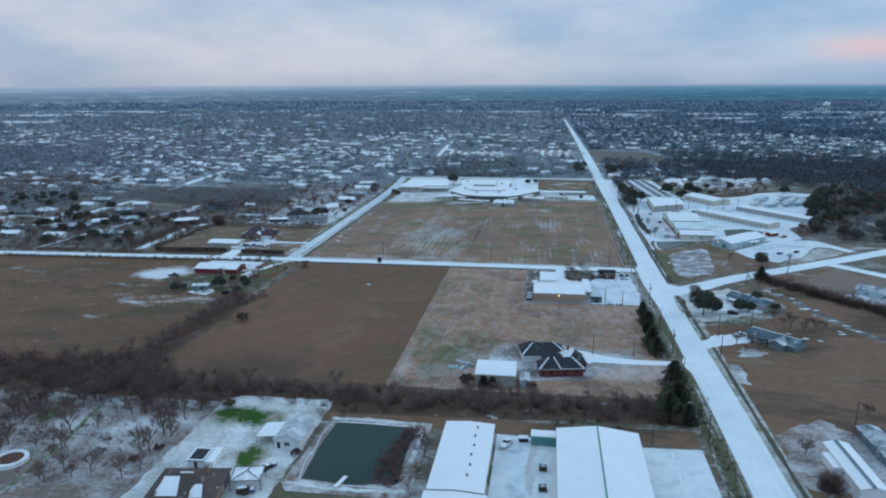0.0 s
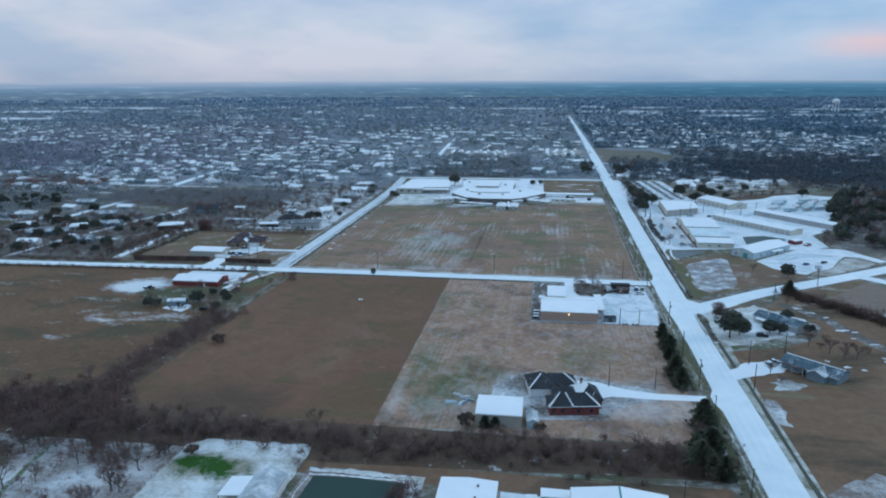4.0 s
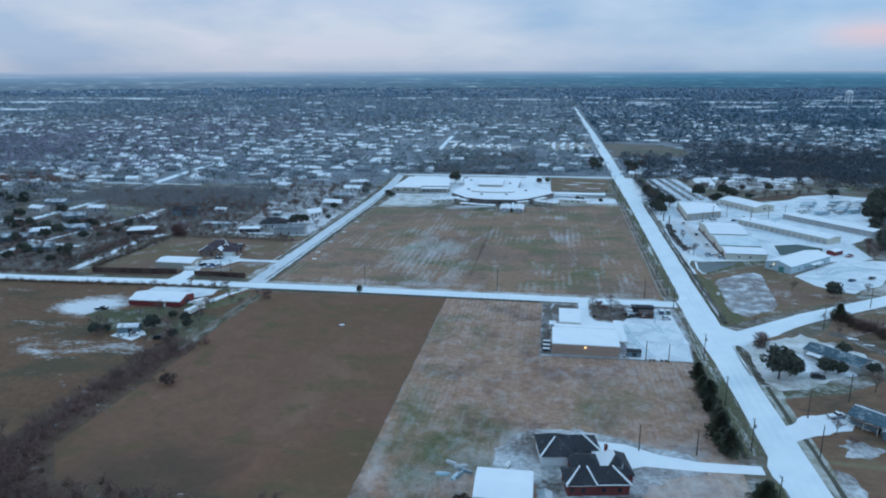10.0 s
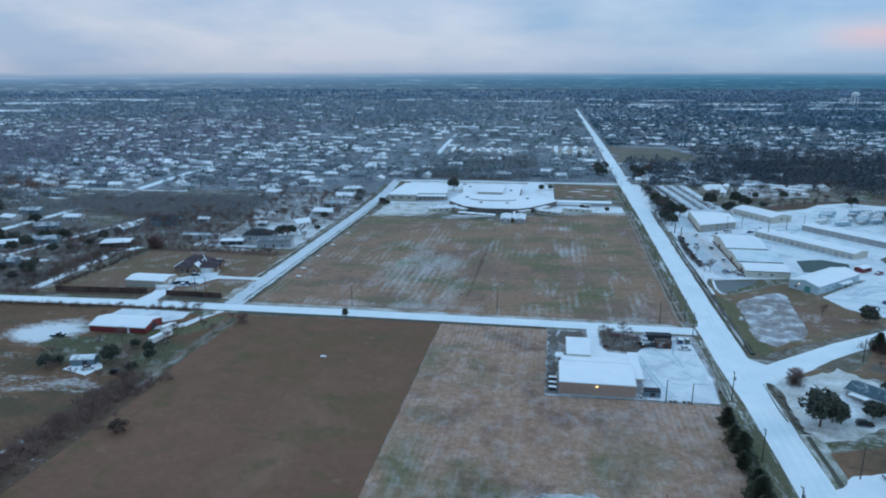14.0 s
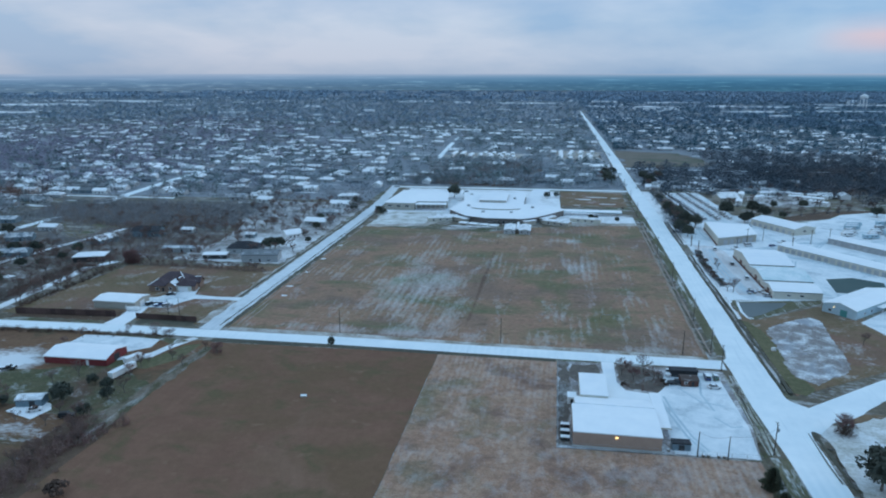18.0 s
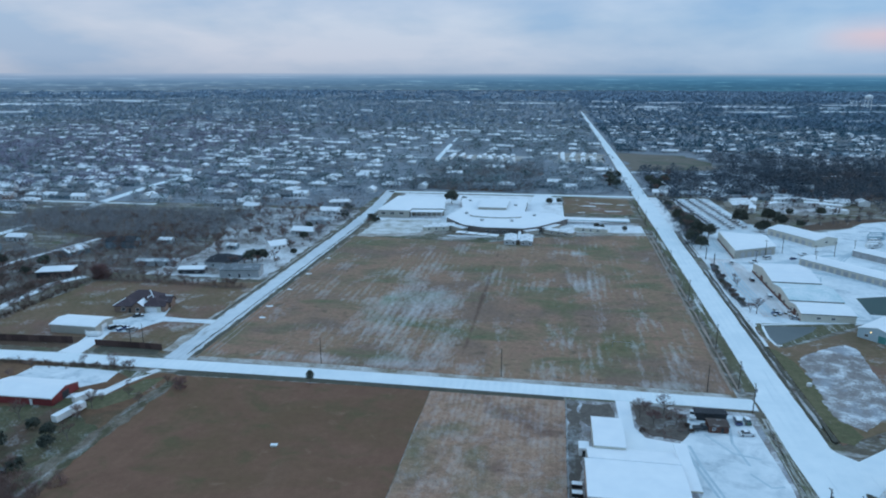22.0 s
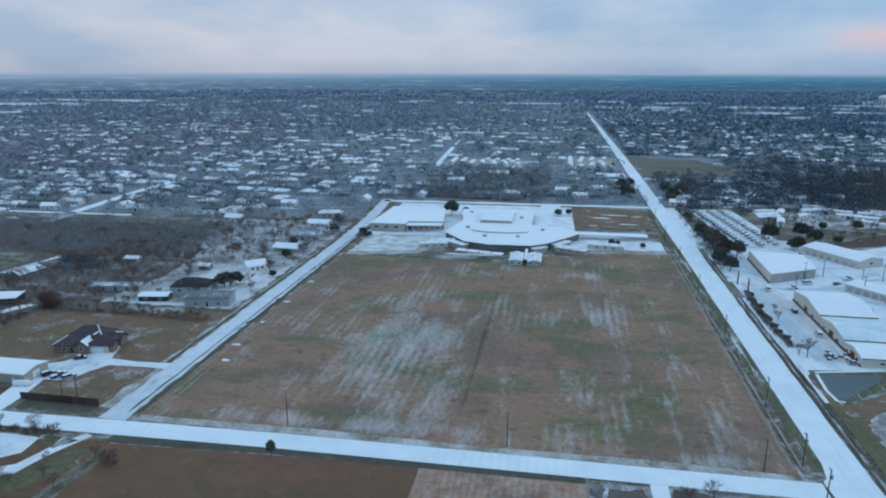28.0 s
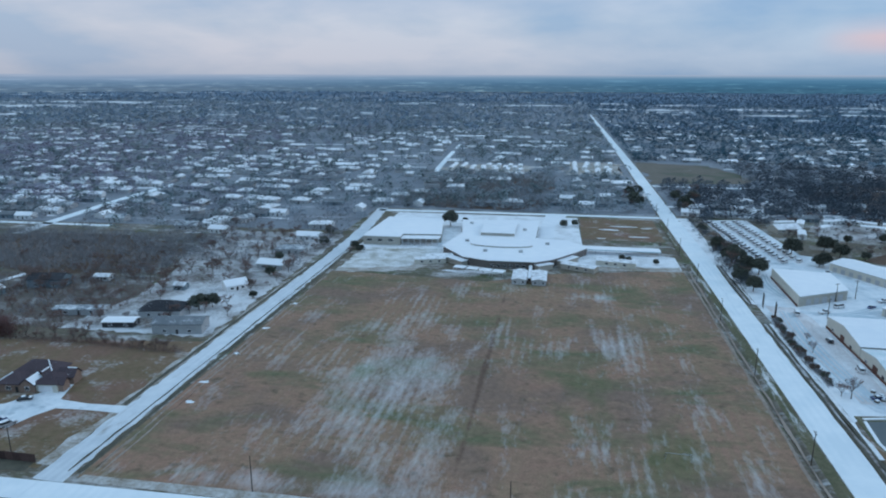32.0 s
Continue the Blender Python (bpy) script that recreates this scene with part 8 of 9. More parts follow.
for x, y, w, a in ((-80, 634.6, 15, -40), (-32.5, 631.0, 11, 38), (-19.6, 645, 16, 55)):
    part("lower_roof", Shape().box(-w / 2, w / 2, -5, 0.6, 3.0, 3.3), SNOW_ROOF, school, at=pose(x, y, 0, 0, 0, a))
    part("lower_wall", Shape().box(-w / 2 + 0.4, w / 2 - 0.4, -4.6, 0.2, 0, 3.0), BEIGE, school, at=pose(x, y, 0, 0, 0, a))
for k in range(7):
    window_part(school, -60 + k * 3.6, 626.06 + k * 0.14, 1.0, 1.8, 1.5, 2)
for x, y in ((-66, 645), (-45, 646), (-70, 705), (-46, 705), (-84, 720), (-80, 668), (-30, 668)):
    part("roof_unit", Shape().box(x - 1.2, x + 1.2, y - 0.9, y + 0.9, 5.0, 6.2), GREY_WALL, school)
for x in (-43, -32.6):
    b = building("portable_classroom", "grey portable classroom with a thinly snowed roof", "classroom", x, 606.8, 91, 18.5, 7.6, 2.7, 0.7, GREY_WALL, SHINGLE_SNOWY, over=0.25, group="portable classrooms", windows=[("w", -2, 1, 1.2, 1.0), ("w", 2, 1, 1.2, 1.0)], doors=[("n", 2, 1, 2.1, DARK, "door")])
wk = thing("covered_walk", "white covered walk between classrooms", "canopy", -37.8, 611, 1)
part("roof", Shape().box(-0.9, 0.9, -9, 16, 2.5, 2.65), SNOW_ROOF, wk)
for v in (-8.6, -3, 3, 9, 15):
    part("post", Shape().box(-0.7, -0.58, v - 0.06, v + 0.06, 0, 2.5).box(0.58, 0.7, v - 0.06, v + 0.06, 0, 2.5), TRIM, wk)
for x, y, a, w, dd, wm in ((-11, 632, -24, 20, 7, BEIGE), (10, 645, -10, 22, 7, CREAM), (-97, 632, 18, 18, 6, CREAM), (-93, 640, 15, 16, 6, WHITE_WALL)):
    building("classroom_block", "low classroom block with a thinly snowed roof", "classroom", x, y, a, w, dd, 2.8, 0.6, wm, SHINGLE_SNOWY, over=0.25, group="classroom blocks", windows=[("s", -5, 1, 1.4, 1.1), ("s", 0, 1, 1.4, 1.1), ("s", 5, 1, 1.4, 1.1)])
for k in range(4):
    lc = thing("low_canopy", "low snow-covered canopy before the school", "canopy", -77 + k * 7.4, 617.6 - k * 1.8, -13, group="low canopies")
    part("roof", Shape().box(-3.3, 3.3, -2.6, 2.6, 2.5, 2.75), SNOW_ROOF, lc)
    for u, v in ((-3, -2.3), (3, -2.3), (-3, 2.3), (3, 2.3)):
        part("post", Shape().box(u - 0.08, u + 0.08, v - 0.08, v + 0.08, 0, 2.5), TRIM, lc)
ww = thing("long_canopy", "long pale blue canopy beside the school", "canopy", 15, 672.4, 0)
part("roof", Shape().box(-23, 23, -4.6, 4.6, 3.0, 3.25), SNOW_ROOF, ww)
part("fascia", Shape().box(-23.05, 23.05, -4.7, -4.6, 2.7, 3.2), BLUE_WALL, ww)
for k in range(8):
    part("post", Shape().box(-22 + k * 6.2, -21.8 + k * 6.2, -4.4, -4.2, 0, 3.0), STEEL, ww)
tree("oak", 0, -101, 731, 1.15, where="beside the school gym")
for x, y, k in ((-92, 742, 0.6), (14, 656, 0.5), (33, 650, 0.45), (-20, 742, 0.7), (-12, 748, 0.6), (18, 655, 0.4)):
    tree("oak", 1, x, y, k, where="in the school grounds")
for i, (x, y, k) in enumerate(((-78, 619, 0.4), (-64, 615, 0.4), (-50, 618, 0.4), (-148, 640, 0.6), (-149, 690, 0.6), (-148, 720, 0.6), (40, 690, 0.5))):
    tree("bare", i % 5, x, y, k)
for x, y, rx, ry in ((-72, 617, 12, 3.5), (12, 740, 7, 2), (30, 720, 6, 1.5), (22, 752, 9, 1.6), (5, 712, 3, 1), (38, 748, 4, 1)):
    sheet("snow_patch", blob(x, y, rx, ry, int(x + y)), SNOW_THIN, 0.062, "patch of thin snow on grass", 0.08, "ground")
rail_fence("field_fence", "post fence along the pasture", [(46.6, 399.5), (46.2, 640)], 6.0, 1.3, WOOD_GREY, (0.6, 1.0), 0.05)
for i, (x, y) in enumerate(((-143, 446), (-146, 461), (-146.5, 487), (-146.8, 515), (-147, 548))):
    sheet("snow_patch", blob(x, y, 1.6, 1.0, 120 + i), SNOW, 0.05 + 0.004 * (i % 2), "small patch of snow in the pasture", 0.06, "ground")
goal = thing("goal_frame", "rusty pipe goal frame in the pasture", "goal", 13.0, 437, 0)
for u in (-3.6, 3.6):
    part("post", Shape().tube((u, 0, 0), (u, 0, 2.4), 0.07, 0.07, 6), STEEL, goal)
    part("brace", Shape().tube((u, 0, 2.4), (u, 2.2, 0), 0.05, 0.05, 5), STEEL, goal)
part("crossbar", Shape().tube((-3.6, 0, 2.4), (3.6, 0, 2.4), 0.07, 0.07, 6), STEEL, goal)

# ---------------------------------------------------------------- the town
def in_view(x, y):
    for ex, ey in ((0, 0), (-24, 256)):
        a = math.degrees(math.atan2(x - ex, y - ey))
        if -50 < a < 31:
            return True
    return False


def wooded(x, y):
    """How thickly a spot is wooded, 0 to 1."""
    v = 0.5 + 0.40 * noise.noise(Vector((x * 0.0030 + 7, y * 0.0022 + 3, 0.5))) + 0.40 * noise.noise(Vector((x * 0.0085 + 1, y * 0.006, 4.5)))
    for x0, x1, y0, y1 in ((215, 460, 800, 1020), (270, 520, 560, 800), (-420, -245, 500, 640), (-620, -420, 520, 640)):
        if x0 < x < x1 and y0 < y < y1:
            v = 0.95
    if -430 < x < -150 and 850 < y < 1300:
        v = min(v, 0.45)
    if 75 < x < 480 and 1115 < y < 1750 or -210 < x < 45 and 1130 < y < 1800:
        v = min(v, 0.50)
    if -30 < x < 45 and 810 < y < 960 or 74 < x < 150 and 800 < y < 860:
        v = 0.3
    if 74 < x < 230 and 860 < y < 965:
        v = 0.8
    return v


TOWN_ROADS = (([(-391, 655), (-396, 690), (-404, 786), (-405, 876)], 9), ([(-640, 676), (-445, 686), (-345, 689)], 5.5), ([(-164, 1010), (-168, 1060), (-178, 1228)], 6.5), ([(-180, 1262), (-183, 1330)], 5),
              ([(-390, 520), (-388, 600)], 7), ([(66, 950), (180, 948), (420, 965)], 7), ([(240, 500), (330, 560), (520, 640)], 8), ([(-640, 800), (-520, 830), (-404, 850)], 6))


FAR_FIELDS = ((-1590, 1900, 90, 34), (-1990, 2340, 150, 26), (-1800, 2420, 120, 22), (-1850, 2740, 170, 30), (-1660, 2700, 70, 40), (-2700, 3650, 260, 60), (-2100, 4150, 130, 60), (-2300, 3100, 140, 30),
              (640, 2600, 110, 30), (300, 2500, 60, 26), (420, 2900, 90, 24), (840, 2330, 90, 20), (1100, 2750, 160, 30), (-120, 2750, 80, 26), (-60, 3050, 110, 26), (980, 2080, 70, 18), (1250, 2300, 90, 22), (520, 2250, 60, 16))


def open_land(x, y):
    """Kept clear of houses and trees: the near place, the roads and the far fields."""
    for cx, cy, w, d in FAR_FIELDS:
        if abs(x - cx + (cy - y) * cx / cy) < w * 1.2 and cy - 120 < y < cy + 1.5 * d:
            return True
    for pts, w in TOWN_ROADS:
        for (xa, ya), (xb, yb) in zip(pts, pts[1:]):
            dx, dy = xb - xa, yb - ya
            k = min(1, max(0, ((x - xa) * dx + (y - ya) * dy) / (dx * dx + dy * dy)))
            if math.hypot(x - xa - k * dx, y - ya - k * dy) < w * 0.5 + 7:
                return True
    if 46 < x < 74 and y < 800 or y < 2230 and abs(x - 60 + max(0, y - 800) * 0.0075) < 10:
        return True
    if 60 < x < 170 - max(0, y - 1060) * 0.14 and 962 < y < 1138:
        return True
    if -172 < x < 55 and 776 < y < 795:
        return True
    if -238 < x < 236 and y < 776:
        return True
    if x < -238 and y < (402 if x > -420 else 420):
        return True
    if x < -238 and x > -425 and y < 676:
        return True
    if x >= 236 and y < 470:
        return True
    if (-164 < x < -52 and 1005 < y < 1090) or (-20 < x < 48 and 1005 < y < 1130):
        return True
    return 170 < x < 300 and y < 735


def bent(x, y):
    """The town's streets wander a little off the straight."""
    p = Vector((x * 0.0032, y * 0.0032, 2.0))
    return x + 70 * noise.noise(p), y + 85 * noise.noise(p + Vector((31, 17, 5)))


town_rng = random.Random(2024)
street_spots, house_spots = [], []
y = 430.0
while y < 3000:
    x = -2500.0
    while x < 2100:
        x += town_rng.uniform(15, 25) + max(0, y - 1400) * 0.008
        for side in (-1, 1):
            hx, hy = bent(x + town_rng.gauss(0, 4), y + side * (14 + town_rng.gauss(0, 3.5)))
            if not in_view(hx, hy) or open_land(hx, hy):
                continue
            w = wooded(hx, hy)
            if town_rng.random() < (0.9 if w < 0.45 else 0.5 if w < 0.57 else 0.05) * (1.0 if hy < 1100 else 0.85 if hy < 1400 else 0.55 if hy < 1900 else 0.25 if hy < 2300 else 0.08):
                house_spots.append((hx, hy, town_rng.gauss(0, 6) + (90 if town_rng.random() < 0.25 else 0), town_rng.uniform(0.75, 1.3)))
    street_spots.append(y)
    y += 44 + 24 * town_rng.random() + max(0, y - 1500) * 0.03

# near houses are things of their own
protos = [
    building("town_house", "grey house with a half-snowy gable roof", "house", -350, 705, 4, 15, 9, 3, 2.2, GREY_WALL, ROOF_MIX, over=0.4, windows=[("s", -4, 0.9, 1.3, 1.2), ("s", 4, 0.9, 1.3, 1.2)], doors=[("s", 0, 1, 2.1, DARK, "door")], group="town houses"),
    building("town_house", "grey house with a snowy hip roof", "house", -310, 742, -3, 16, 10, 3, 2.4, GREY_WALL, SHINGLE_SNOWY, "hip", over=0.5, windows=[("s", -4, 0.9, 1.3, 1.2), ("s", 4, 0.9, 1.3, 1.2)], doors=[("s", 0, 1, 2.1, DARK, "door")], group="town houses"),
    building("town_house", "white house with a snowy roof", "house", -270, 700, 2, 13, 8, 3, 2.0, WHITE_WALL, SNOW_ROOF, over=0.4, windows=[("s", -3.5, 0.9, 1.3, 1.2), ("s", 3.5, 0.9, 1.3, 1.2)], doors=[("s", 0, 1, 2.1, DARK, "door")], group="town houses"),
    building("town_house", "low slate house with a half-bare grey roof", "house", -255, 742, 0, 17, 9, 2.8, 1.8, SLATE_WALL, ROOF_FAR, over=0.5, windows=[("s", -4, 0.9, 1.3, 1.2), ("s", 4, 0.9, 1.3, 1.2)], doors=[("s", 1, 1, 2.1, DARK, "door")], group="town houses"),
]
near_houses = [h for h in house_spots if h[1] < 1080 and -700 < h[0] < 620]
far_houses = [h for h in house_spots if not (h[1] < 1080 and -700 < h[0] < 620)]
near_houses.sort(key=lambda h: h[1])
for i, (hx, hy, a, k) in enumerate(near_houses[:210]):
    copy_thing(protos[(i * 7 + int(hx)) % 4], pose(hx, hy, 0, 0, 0, a))
far_houses += near_houses[210:]


def quick_mesh(name, verts, faces, mat):
    """A mesh from arrays; all faces have as many corners."""
    me = bpy.data.meshes.new(name)
    nf, c = faces.shape
    me.vertices.add(len(verts))
    me.vertices.foreach_set("co", np.asarray(verts, np.float32).ravel())
    me.loops.add(nf * c)
    me.loops.foreach_set("vertex_index", np.asarray(faces, np.int32).ravel())
    me.polygons.add(nf)
    me.polygons.foreach_set("loop_start", np.arange(0, nf * c, c, dtype=np.int32))
    me.materials.append(mat)
    me.update(calc_edges=True)
    return me


fh = np.array(far_houses)
rs = np.random.RandomState(3)
ang = np.radians(fh[:, 2])
L = 7.4 * fh[:, 3] * rs.uniform(0.8, 1.35, len(fh))
D = 4.6 * fh[:, 3]
ca, sa = np.cos(ang), np.sin(ang)


def house_points(pts):
    """pts: rows of along, across, height as shares of half length, half depth and metres."""
    out = np.empty((len(fh), len(pts), 3))
    for i, (u, v, z) in enumerate(pts):
        out[:, i, 0] = fh[:, 0] + u * L * ca - v * D * sa
        out[:, i, 1] = fh[:, 1] + u * L * sa + v * D * ca
        out[:, i, 2] = z
    return out


def tiled(pts, faces):
    n, k = pts.shape[:2]
    f = (np.arange(n)[:, None, None] * k + np.array(faces)[None]).reshape(-1, len(faces[0]))
    return pts.reshape(-1, 3), f


wall_pts = house_points([(-1, -1, 0), (1, -1, 0), (1, 1, 0), (-1, 1, 0), (-1, -1, 3), (1, -1, 3), (1, 1, 3), (-1, 1, 3)])
tagged(part("town_walls", quick_mesh("town_walls", *tiled(wall_pts, [(0, 1, 5, 4), (1, 2, 6, 5), (2, 3, 7, 6), (3, 0, 4, 7)]), GREY_WALL), None), "grey walls of far town houses", "houses", kind="stuff")
roof_pts = house_points([(-1.06, -1.12, 2.9), (1.06, -1.12, 2.9), (1.06, 1.12, 2.9), (-1.06, 1.12, 2.9), (-1.06, 0, 5.2), (1.06, 0, 5.2)])
# whiteness drops beyond 1500 m: duller roofs stand in for haze
pick = rs.rand(len(fh)) ** np.where(fh[:, 1] > 1500, 0.6, 1.0)
for lo, hi, m, lb in ((0, 0.10, SNOW_ROOF, "snow-covered roofs of the far town"), (0.10, 0.46, SHINGLE_SNOWY, "thinly snowed far roofs, chosen duller for haze"), (0.46, 1.01, ROOF_FAR, "grey roofs of the far town, dulled for haze")):
    sel = roof_pts[(pick >= lo) & (pick < hi)]
    v, f = tiled(sel, [(0, 1, 5), (0, 5, 4), (2, 3, 4), (2, 4, 5), (1, 2, 5), (3, 0, 4)])
    tagged(part("town_roofs", quick_mesh("town_roofs", v, f, m), None), lb, "houses", kind="stuff")

# larger far roofs and lots
big = Shape()
for _ in range(60):
    x, yy = town_rng.uniform(-1900, 1900), town_rng.uniform(1350, 3200)
    if in_view(x, yy) and not open_land(x, yy):
        w, dd = town_rng.uniform(9, 26) * (1 + (yy > 2200)), town_rng.uniform(10, 20) * (1 + (yy > 2200))
        big.box(x - w, x + w, yy - dd / 2, yy + dd / 2, 0, town_rng.uniform(4, 7))
tagged(part("far_halls", big, SNOW_ROOF), "large snow-roofed halls in the far town", "halls", kind="stuff")

streets = Shape()
for i, sy in enumerate(street_spots):
    x = -2200
    while x < 1900:
        w = town_rng.uniform(25, 110)
        if town_rng.random() < (0.45 if sy < 1200 else 0.2) and in_view(x, sy) and not open_land(x, sy) and not open_land(x + w, sy):
            if not (x - 90 < 50 < x + w + 90 and sy < 2250) and wooded(x + w / 2, sy) < 0.62:
                streets.slab(strip([bent(x + w * k / 4, sy) for k in range(5)], 5.5), -0.1, 0.06)
        x += w + town_rng.uniform(10, 120)
for pts, w in TOWN_ROADS:
    streets.slab(strip(pts, w), -0.1, 0.065)
tagged(part("town_streets", streets, SNOW_ROAD), "snow-covered streets of the town", "streets", kind="stuff")

# snowy gardens and drives beside the houses
lots = Shape()
for hx, hy, a, k in house_spots:
    if town_rng.random() < (0.6 if hy < 1100 else 0.3):
        x, yy = hx + town_rng.gauss(0, 9), hy + town_rng.choice((-1, 1)) * town_rng.uniform(8, 13)
        w, dd = town_rng.uniform(4, 13), town_rng.uniform(2.0, 4.5)
        if not open_land(x, yy):
            lots.slab(blob(x, yy, w, dd, int(abs(x) + yy), 9, 0.5), -0.1, 0.075 + town_rng.random() * 0.06)
tagged(part("town_lots", lots, SNOW_THIN), "thinly snowed gardens and drives of the town", "lots", kind="stuff")

# snowy fields at the far edge of the town
far_fields = Shape()
for x, yy, w, dd in FAR_FIELDS:
    for k in range(5):
        far_fields.slab(blob(x + town_rng.gauss(0, w), yy + town_rng.gauss(0, dd), w * town_rng.uniform(0.4, 0.9), dd * town_rng.uniform(0.6, 1.2), int(yy + k), 14, 0.6), -0.1, 0.2 + 0.05 * k + town_rng.random() * 0.04)
tagged(part("far_snow_fields", far_fields, SNOW_THIN), "thinly snowed fields at the edge of the town", "fields", kind="stuff")

# trees of the town
spots_bare, spots_ever = [], []
for hx, hy, a, k in house_spots:
    for _ in range(3 if -430 < hx < -150 and 690 < hy < 1300 else 5):
        x, yy = hx + town_rng.gauss(0, 12), hy + town_rng.gauss(0, 12)
        if not open_land(x, yy):
            (spots_ever if town_rng.random() < (0.24 if x < 60 else 0.34) else spots_bare).append((x, yy, town_rng.uniform(0.55, 1.05)))
for _ in range(170):
    spots_bare.append((town_rng.uniform(-300, -168), town_rng.uniform(600, 776), town_rng.uniform(0.5, 0.9)))
for _ in range(60000):
    yy = 430 + 2900 * town_rng.random() ** 1.05
    x = town_rng.uniform(-1.25, 0.72) * (yy + 120)
    if not in_view(x, yy) or open_land(x, yy):
        continue
    if town_rng.random() < (0.22 + max(0.0, wooded(x, yy) - 0.44) * 3.2 if yy < 1600 else 0.55 + max(0.0, wooded(x, yy) - 0.44) * 1.6):
        (spots_ever if town_rng.random() < (0.24 if x < 60 else 0.36) else spots_bare).append((x, yy, town_rng.uniform(0.65, 1.1)))
spots_bare.sort(key=lambda p: p[1] + 400 * (-301 < p[0] < -167))
spots_ever.sort(key=lambda p: p[1])
for i, (x, yy, k) in enumerate(spots_bare[:60]):
    if i % 2:
        tree("bare", i % 5, x, yy, k)
for i, (x, yy, k) in enumerate(spots_ever[:110]):
    tree(("oak", "pine")[i % 2], (i // 2) % 2, x, yy, k * 0.85)


def far_trees(name, label, spots, k, mat, h, spread, size, thin):
    s = np.array(spots)
    n = len(s)
    r = np.random.RandomState(len(spots))
    az, rad = r.uniform(0, 6.283, (n, k)), np.sqrt(r.rand(n, k))
    zz = r.rand(n, k)
    prof = np.sqrt(np.clip(1 - (2 * zz - 0.85) ** 2 * 0.85, 0.05, 1))
    sc = s[:, 2:3]
    c = np.stack([s[:, 0:1] + np.cos(az) * rad * prof * spread * sc, s[:, 1:2] + np.sin(az) * rad * prof * spread * sc, (0.12 + 0.88 * zz) * h * sc], -1)
    d = r.normal(size=(n, k, 3))
    d[..., 2] = np.abs(d[..., 2]) * (1.4 if thin < 0.5 else 0.7)
    d[..., 2] *= 0.45
    d /= np.linalg.norm(d, axis=-1, keepdims=True)
    e = r.normal(size=(n, k, 3)) * (1, 1, 0.4)
    e -= (e * d).sum(-1, keepdims=True) * d
    e /= np.linalg.norm(e, axis=-1, keepdims=True)
    ln = size * sc[..., None] * r.uniform(0.7, 1.3, (n, k, 1))
    p = np.stack([c - e * ln * thin - d * ln * 0.4, c + e * ln * thin - d * ln * 0.4, c + d * ln * 0.7], 2)
    p[..., 2] = np.maximum(p[..., 2], 0.05)
    return tagged(part(name, quick_mesh(name, p.reshape(-1, 3), np.arange(n * k * 3).reshape(-1, 3), mat), None), label, "trees", kind="stuff")


dark_spot = lambda p: 68 < p[0] < 520 and 700 < p[1] < 1110
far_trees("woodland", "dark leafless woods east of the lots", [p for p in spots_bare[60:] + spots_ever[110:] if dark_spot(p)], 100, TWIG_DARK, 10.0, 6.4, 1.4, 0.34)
spots_bare, spots_ever = [p for p in spots_bare[60:] if not dark_spot(p)], [p for p in spots_ever[110:] if not dark_spot(p)]
# materials change with distance and side to carry the painted haze
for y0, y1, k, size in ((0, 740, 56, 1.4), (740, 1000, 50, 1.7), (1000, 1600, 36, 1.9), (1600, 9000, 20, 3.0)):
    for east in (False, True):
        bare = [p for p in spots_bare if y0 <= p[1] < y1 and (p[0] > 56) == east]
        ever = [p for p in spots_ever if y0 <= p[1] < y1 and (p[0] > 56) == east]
        far_trees("town_trees", "leafless trees among the town's houses", bare, k, TWIG_EAST if east else TWIG_WOOD if y0 == 0 else TWIG_HAZE, 8.2, 6.8, size, 0.34)
        far_trees("town_evergreens", "dark evergreen trees among the town's houses", ever, k, TWIG_FAR if y0 == 1600 else LEAF_EAST if east else LEAF_HAZE, 9.5, 4.6, size, 0.5)
for east in (False, True):
    spots = []
    while len(spots) < 1500:
        yy = town_rng.uniform(2900, 4500)
        x = (town_rng.uniform(0.02, 0.72) if east else town_rng.uniform(-1.25, 0.02)) * yy
        if in_view(x, yy):
            spots.append((x, yy, town_rng.uniform(0.7, 1.2)))
    far_trees("far_woods", "woods towards the horizon, blued for haze", spots, 22, TWIG_FAR, 8.0, 40.0, 6.5, 0.8)

# woods and lots between the town's houses
wood_rng = random.Random(77)
for x0, x1, y0, y1, n, m, lb in ((-158, -34, 799, 864, 300, TWIG_WOOD, "bare brown woods behind the school"), (-150, -30, 880, 985, 420, TWIG_WOOD, "bare brown woods beyond the school"), (190, 450, 800, 1000, 1700, TWIG_DARK, "dark woods east of the road"),
                                 (-700, -470, 640, 720, 500, TWIG, "bare brown woods in the town")):
    sheet("woods_floor", blob((x0 + x1) / 2, (y0 + y1) / 2, (x1 - x0) / 2, (y1 - y0) / 2, int(x0 + y0), 30, 0.2), LITTER, 0.035 + (n % 7) * 0.002, "dark leaf litter under the woods", 0.1, "ground")
    thicket("woods", lb, [(wood_rng.uniform(x0, x1), wood_rng.uniform(y0, y1), wood_rng.uniform(0.7, 1.25)) for _ in range(n)], 7.0, m, 40, n, 0.16, "woods")
for x0, x1, y0, y1 in ((-158, -58, 1020, 1084), (-16, 46, 1016, 1126)):
    sheet("park_lot", ragged(rect(x0, x1, y0, y1), 4, 61, 9), DUST, 0.045, "snowy mobile home park", 0.1, "yard")
    y = y0 + 10
    while y < y1 - 6:
        x = x0 + 8
        while x < x1 - 8:
            if wood_rng.random() < 0.85:
                copy_thing(mh, pose(x, y, 0, 0, 0, 90 + wood_rng.gauss(0, 3)))
            x += wood_rng.uniform(11, 15)
        y += 19

# water tower
wt = thing("water_tower", "pale water tower on slender legs", "water tower", 905, 2450, 0)
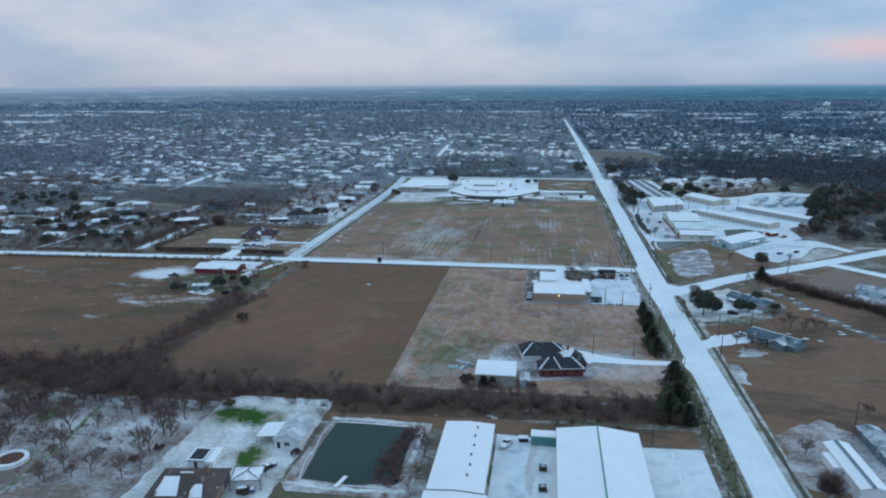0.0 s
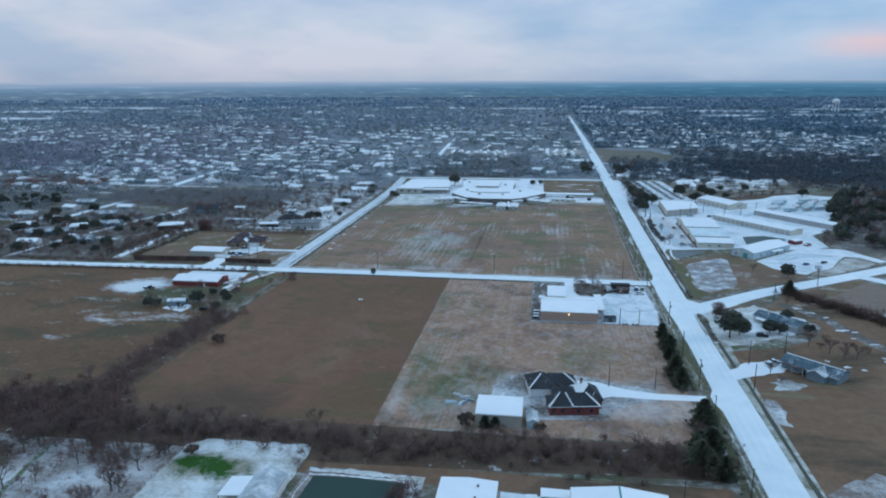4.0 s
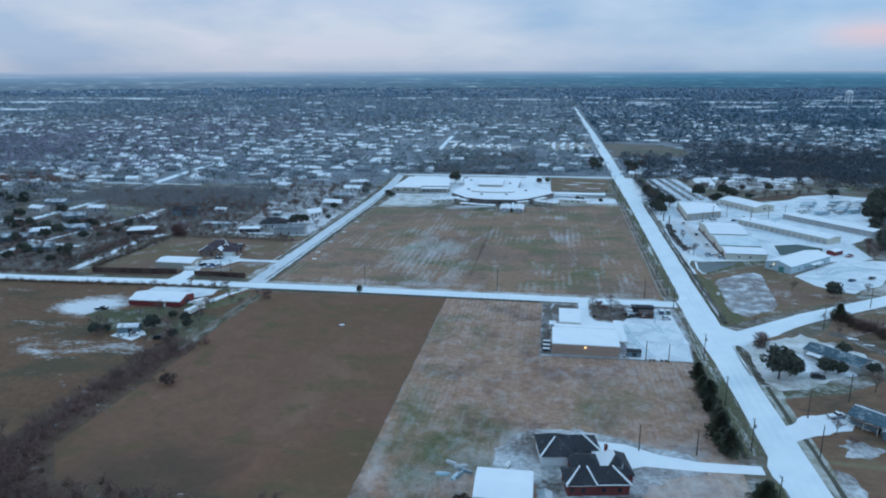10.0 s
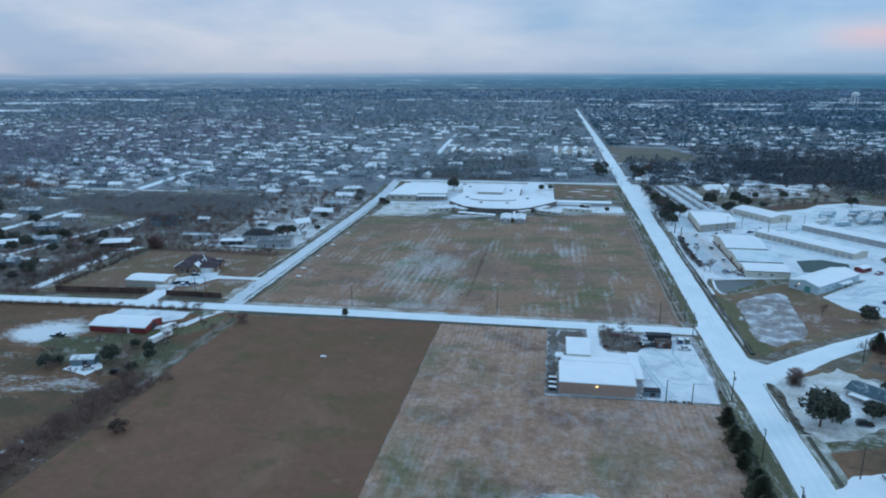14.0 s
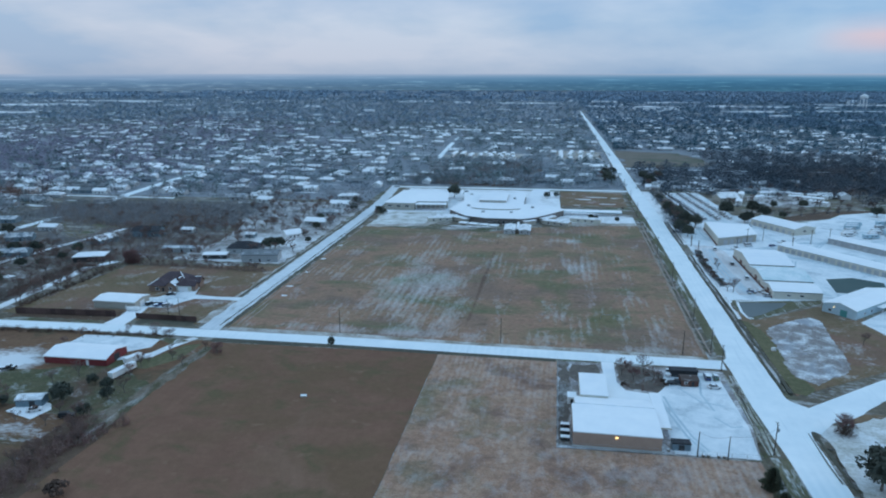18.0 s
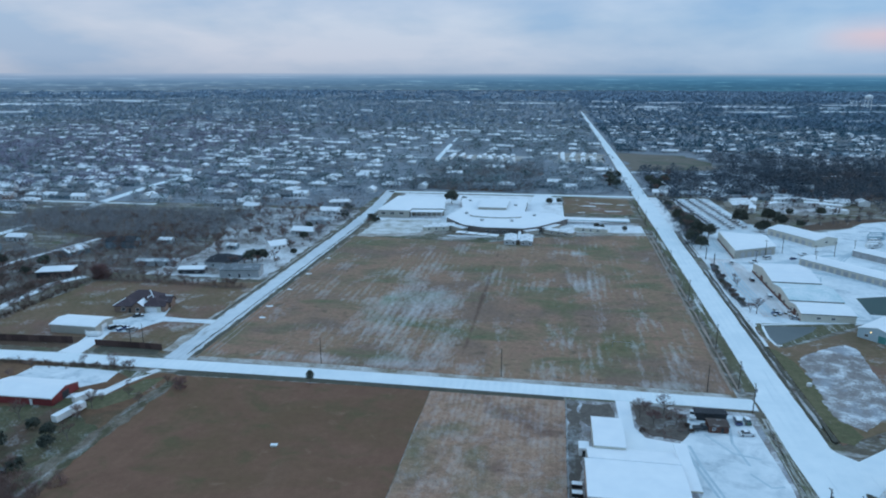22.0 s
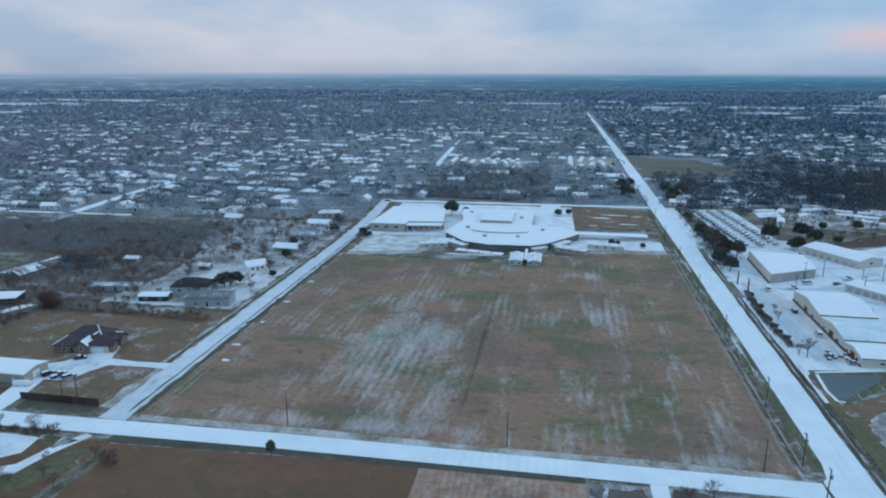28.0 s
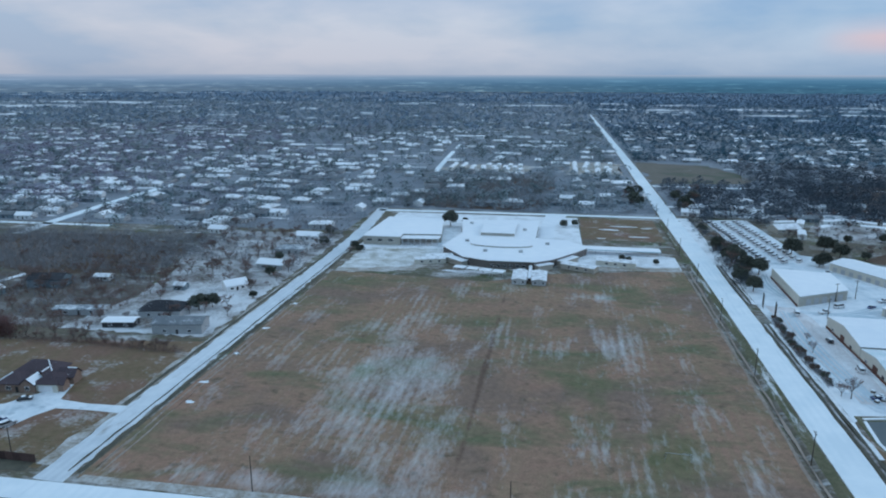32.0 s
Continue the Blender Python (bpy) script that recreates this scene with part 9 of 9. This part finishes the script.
wt.scale = (0.74, 0.74, 0.86)
part("tank", Shape().tube((0, 0, 36), (0, 0, 40), 9, 15, 20).tube((0, 0, 40), (0, 0, 48), 15, 15, 20).tube((0, 0, 48), (0, 0, 53), 15, 4, 20), TRIM, wt)
part("riser", Shape().tube((0, 0, 0), (0, 0, 36), 2.4, 2.4, 10), TRIM, wt)
for k in range(6):
    c, s = math.cos(k * math.pi / 3), math.sin(k * math.pi / 3)
    part("leg", Shape().tube((15 * c, 15 * s, 0), (13 * c, 13 * s, 40), 0.9, 0.8, 6), TRIM, wt)

# ---------------------------------------------------------------- tyre tracks in the yards
more = random.Random(31)
n_track = 0
for x0, y0, x1, y1, bend, pairs in ((84, 484, 83, 576, 2, 3), (100, 566, 122, 570, 4, 2), (122, 566, 160, 530, 5, 2), (120, 490, 124, 555, 3, 3), (92, 574, 126, 584, -3, 2), (126, 590, 180, 600, 6, 3), (130, 605, 176, 560, -5, 2),
                                    (86, 600, 86, 640, 2, 2), (150, 590, 200, 640, 4, 2), (140, 456, 172, 470, 4, 3), (128, 452, 150, 440, 3, 2), (165, 600, 225, 640, -4, 2)):
    for k in range(pairs):
        sx, sy = more.gauss(0, 2.2), more.gauss(0, 2.2)
        L = math.hypot(x1 - x0, y1 - y0)
        nx, ny = -(y1 - y0) / L, (x1 - x0) / L
        for off in (-0.85, 0.85):
            pts = []
            for i in range(9):
                u = i / 8
                b = bend * (1 + 0.5 * k) * math.sin(math.pi * u) + off
                pts.append((x0 + sx + (x1 - x0) * u + nx * b, y0 + sy + (y1 - y0) * u + ny * b))
            sheet("tyre_track", strip(pts, 0.75), TYRE, 0.075 + 0.002 * (n_track % 24), "blue-grey tyre track in the snow", 0.05, "track")
            n_track += 1

# ---------------------------------------------------------------- houses in the north-western scrub
nw_a = building("scrub_house", "small grey house with a snowy roof among scrub", "house", -348, 428, 12, 13, 8, 2.9, 1.6, GREY_WALL, SNOW_ROOF, over=0.4, windows=[("s", -3, 0.9, 1.4, 1.2), ("s", 3, 0.9, 1.4, 1.2)], doors=[("s", 0, 1.0, 2.1, DARK, "door")], group="scrub houses")
nw_b = building("scrub_house", "slate house with a half-snowy roof among scrub", "house", -352, 461, 18, 16, 8, 2.9, 1.8, SLATE_WALL, ROOF_MIX, over=0.4, windows=[("s", -4, 0.9, 1.4, 1.2), ("s", 4, 0.9, 1.4, 1.2)], doors=[("s", 1, 1.0, 2.1, DARK, "door")], group="scrub houses")
for i, (x, y, a) in enumerate(((-349, 478, 30), (-366, 456, -20), (-390, 502, 8), (-332, 492, 14), (-392, 478, 40), (-412, 576, 10), (-408, 550, -12), (-360, 528, 22), (-362, 558, 5), (-318, 440, 16), (-384, 430, 10), (-402, 452, -25))):
    copy_thing((nw_a, nw_b)[i % 2], pose(x, y, 0, 0, 0, a))
sheet("lane_scrub", strip([(-420, 470), (-370, 470), (-330, 458), (-300, 452)], 4.5), SNOW_THIN, 0.05, "snowy lane through the scrub", 0.1, "track")
sheet("lane_scrub", strip([(-340, 396), (-336, 440), (-322, 520), (-312, 570)], 4.0), SNOW_THIN, 0.054, "snowy lane through the scrub", 0.1, "track")
for x, y, k in ((-338, 470, 0.8), (-356, 446, 0.9), (-372, 486, 1.0), (-330, 504, 0.8), (-400, 520, 1.0), (-310, 470, 0.7), (-380, 540, 1.0), (-344, 414, 0.7), (-300, 505, 0.8)):
    tree("oak", 1, x, y, k, where="in the scrub")
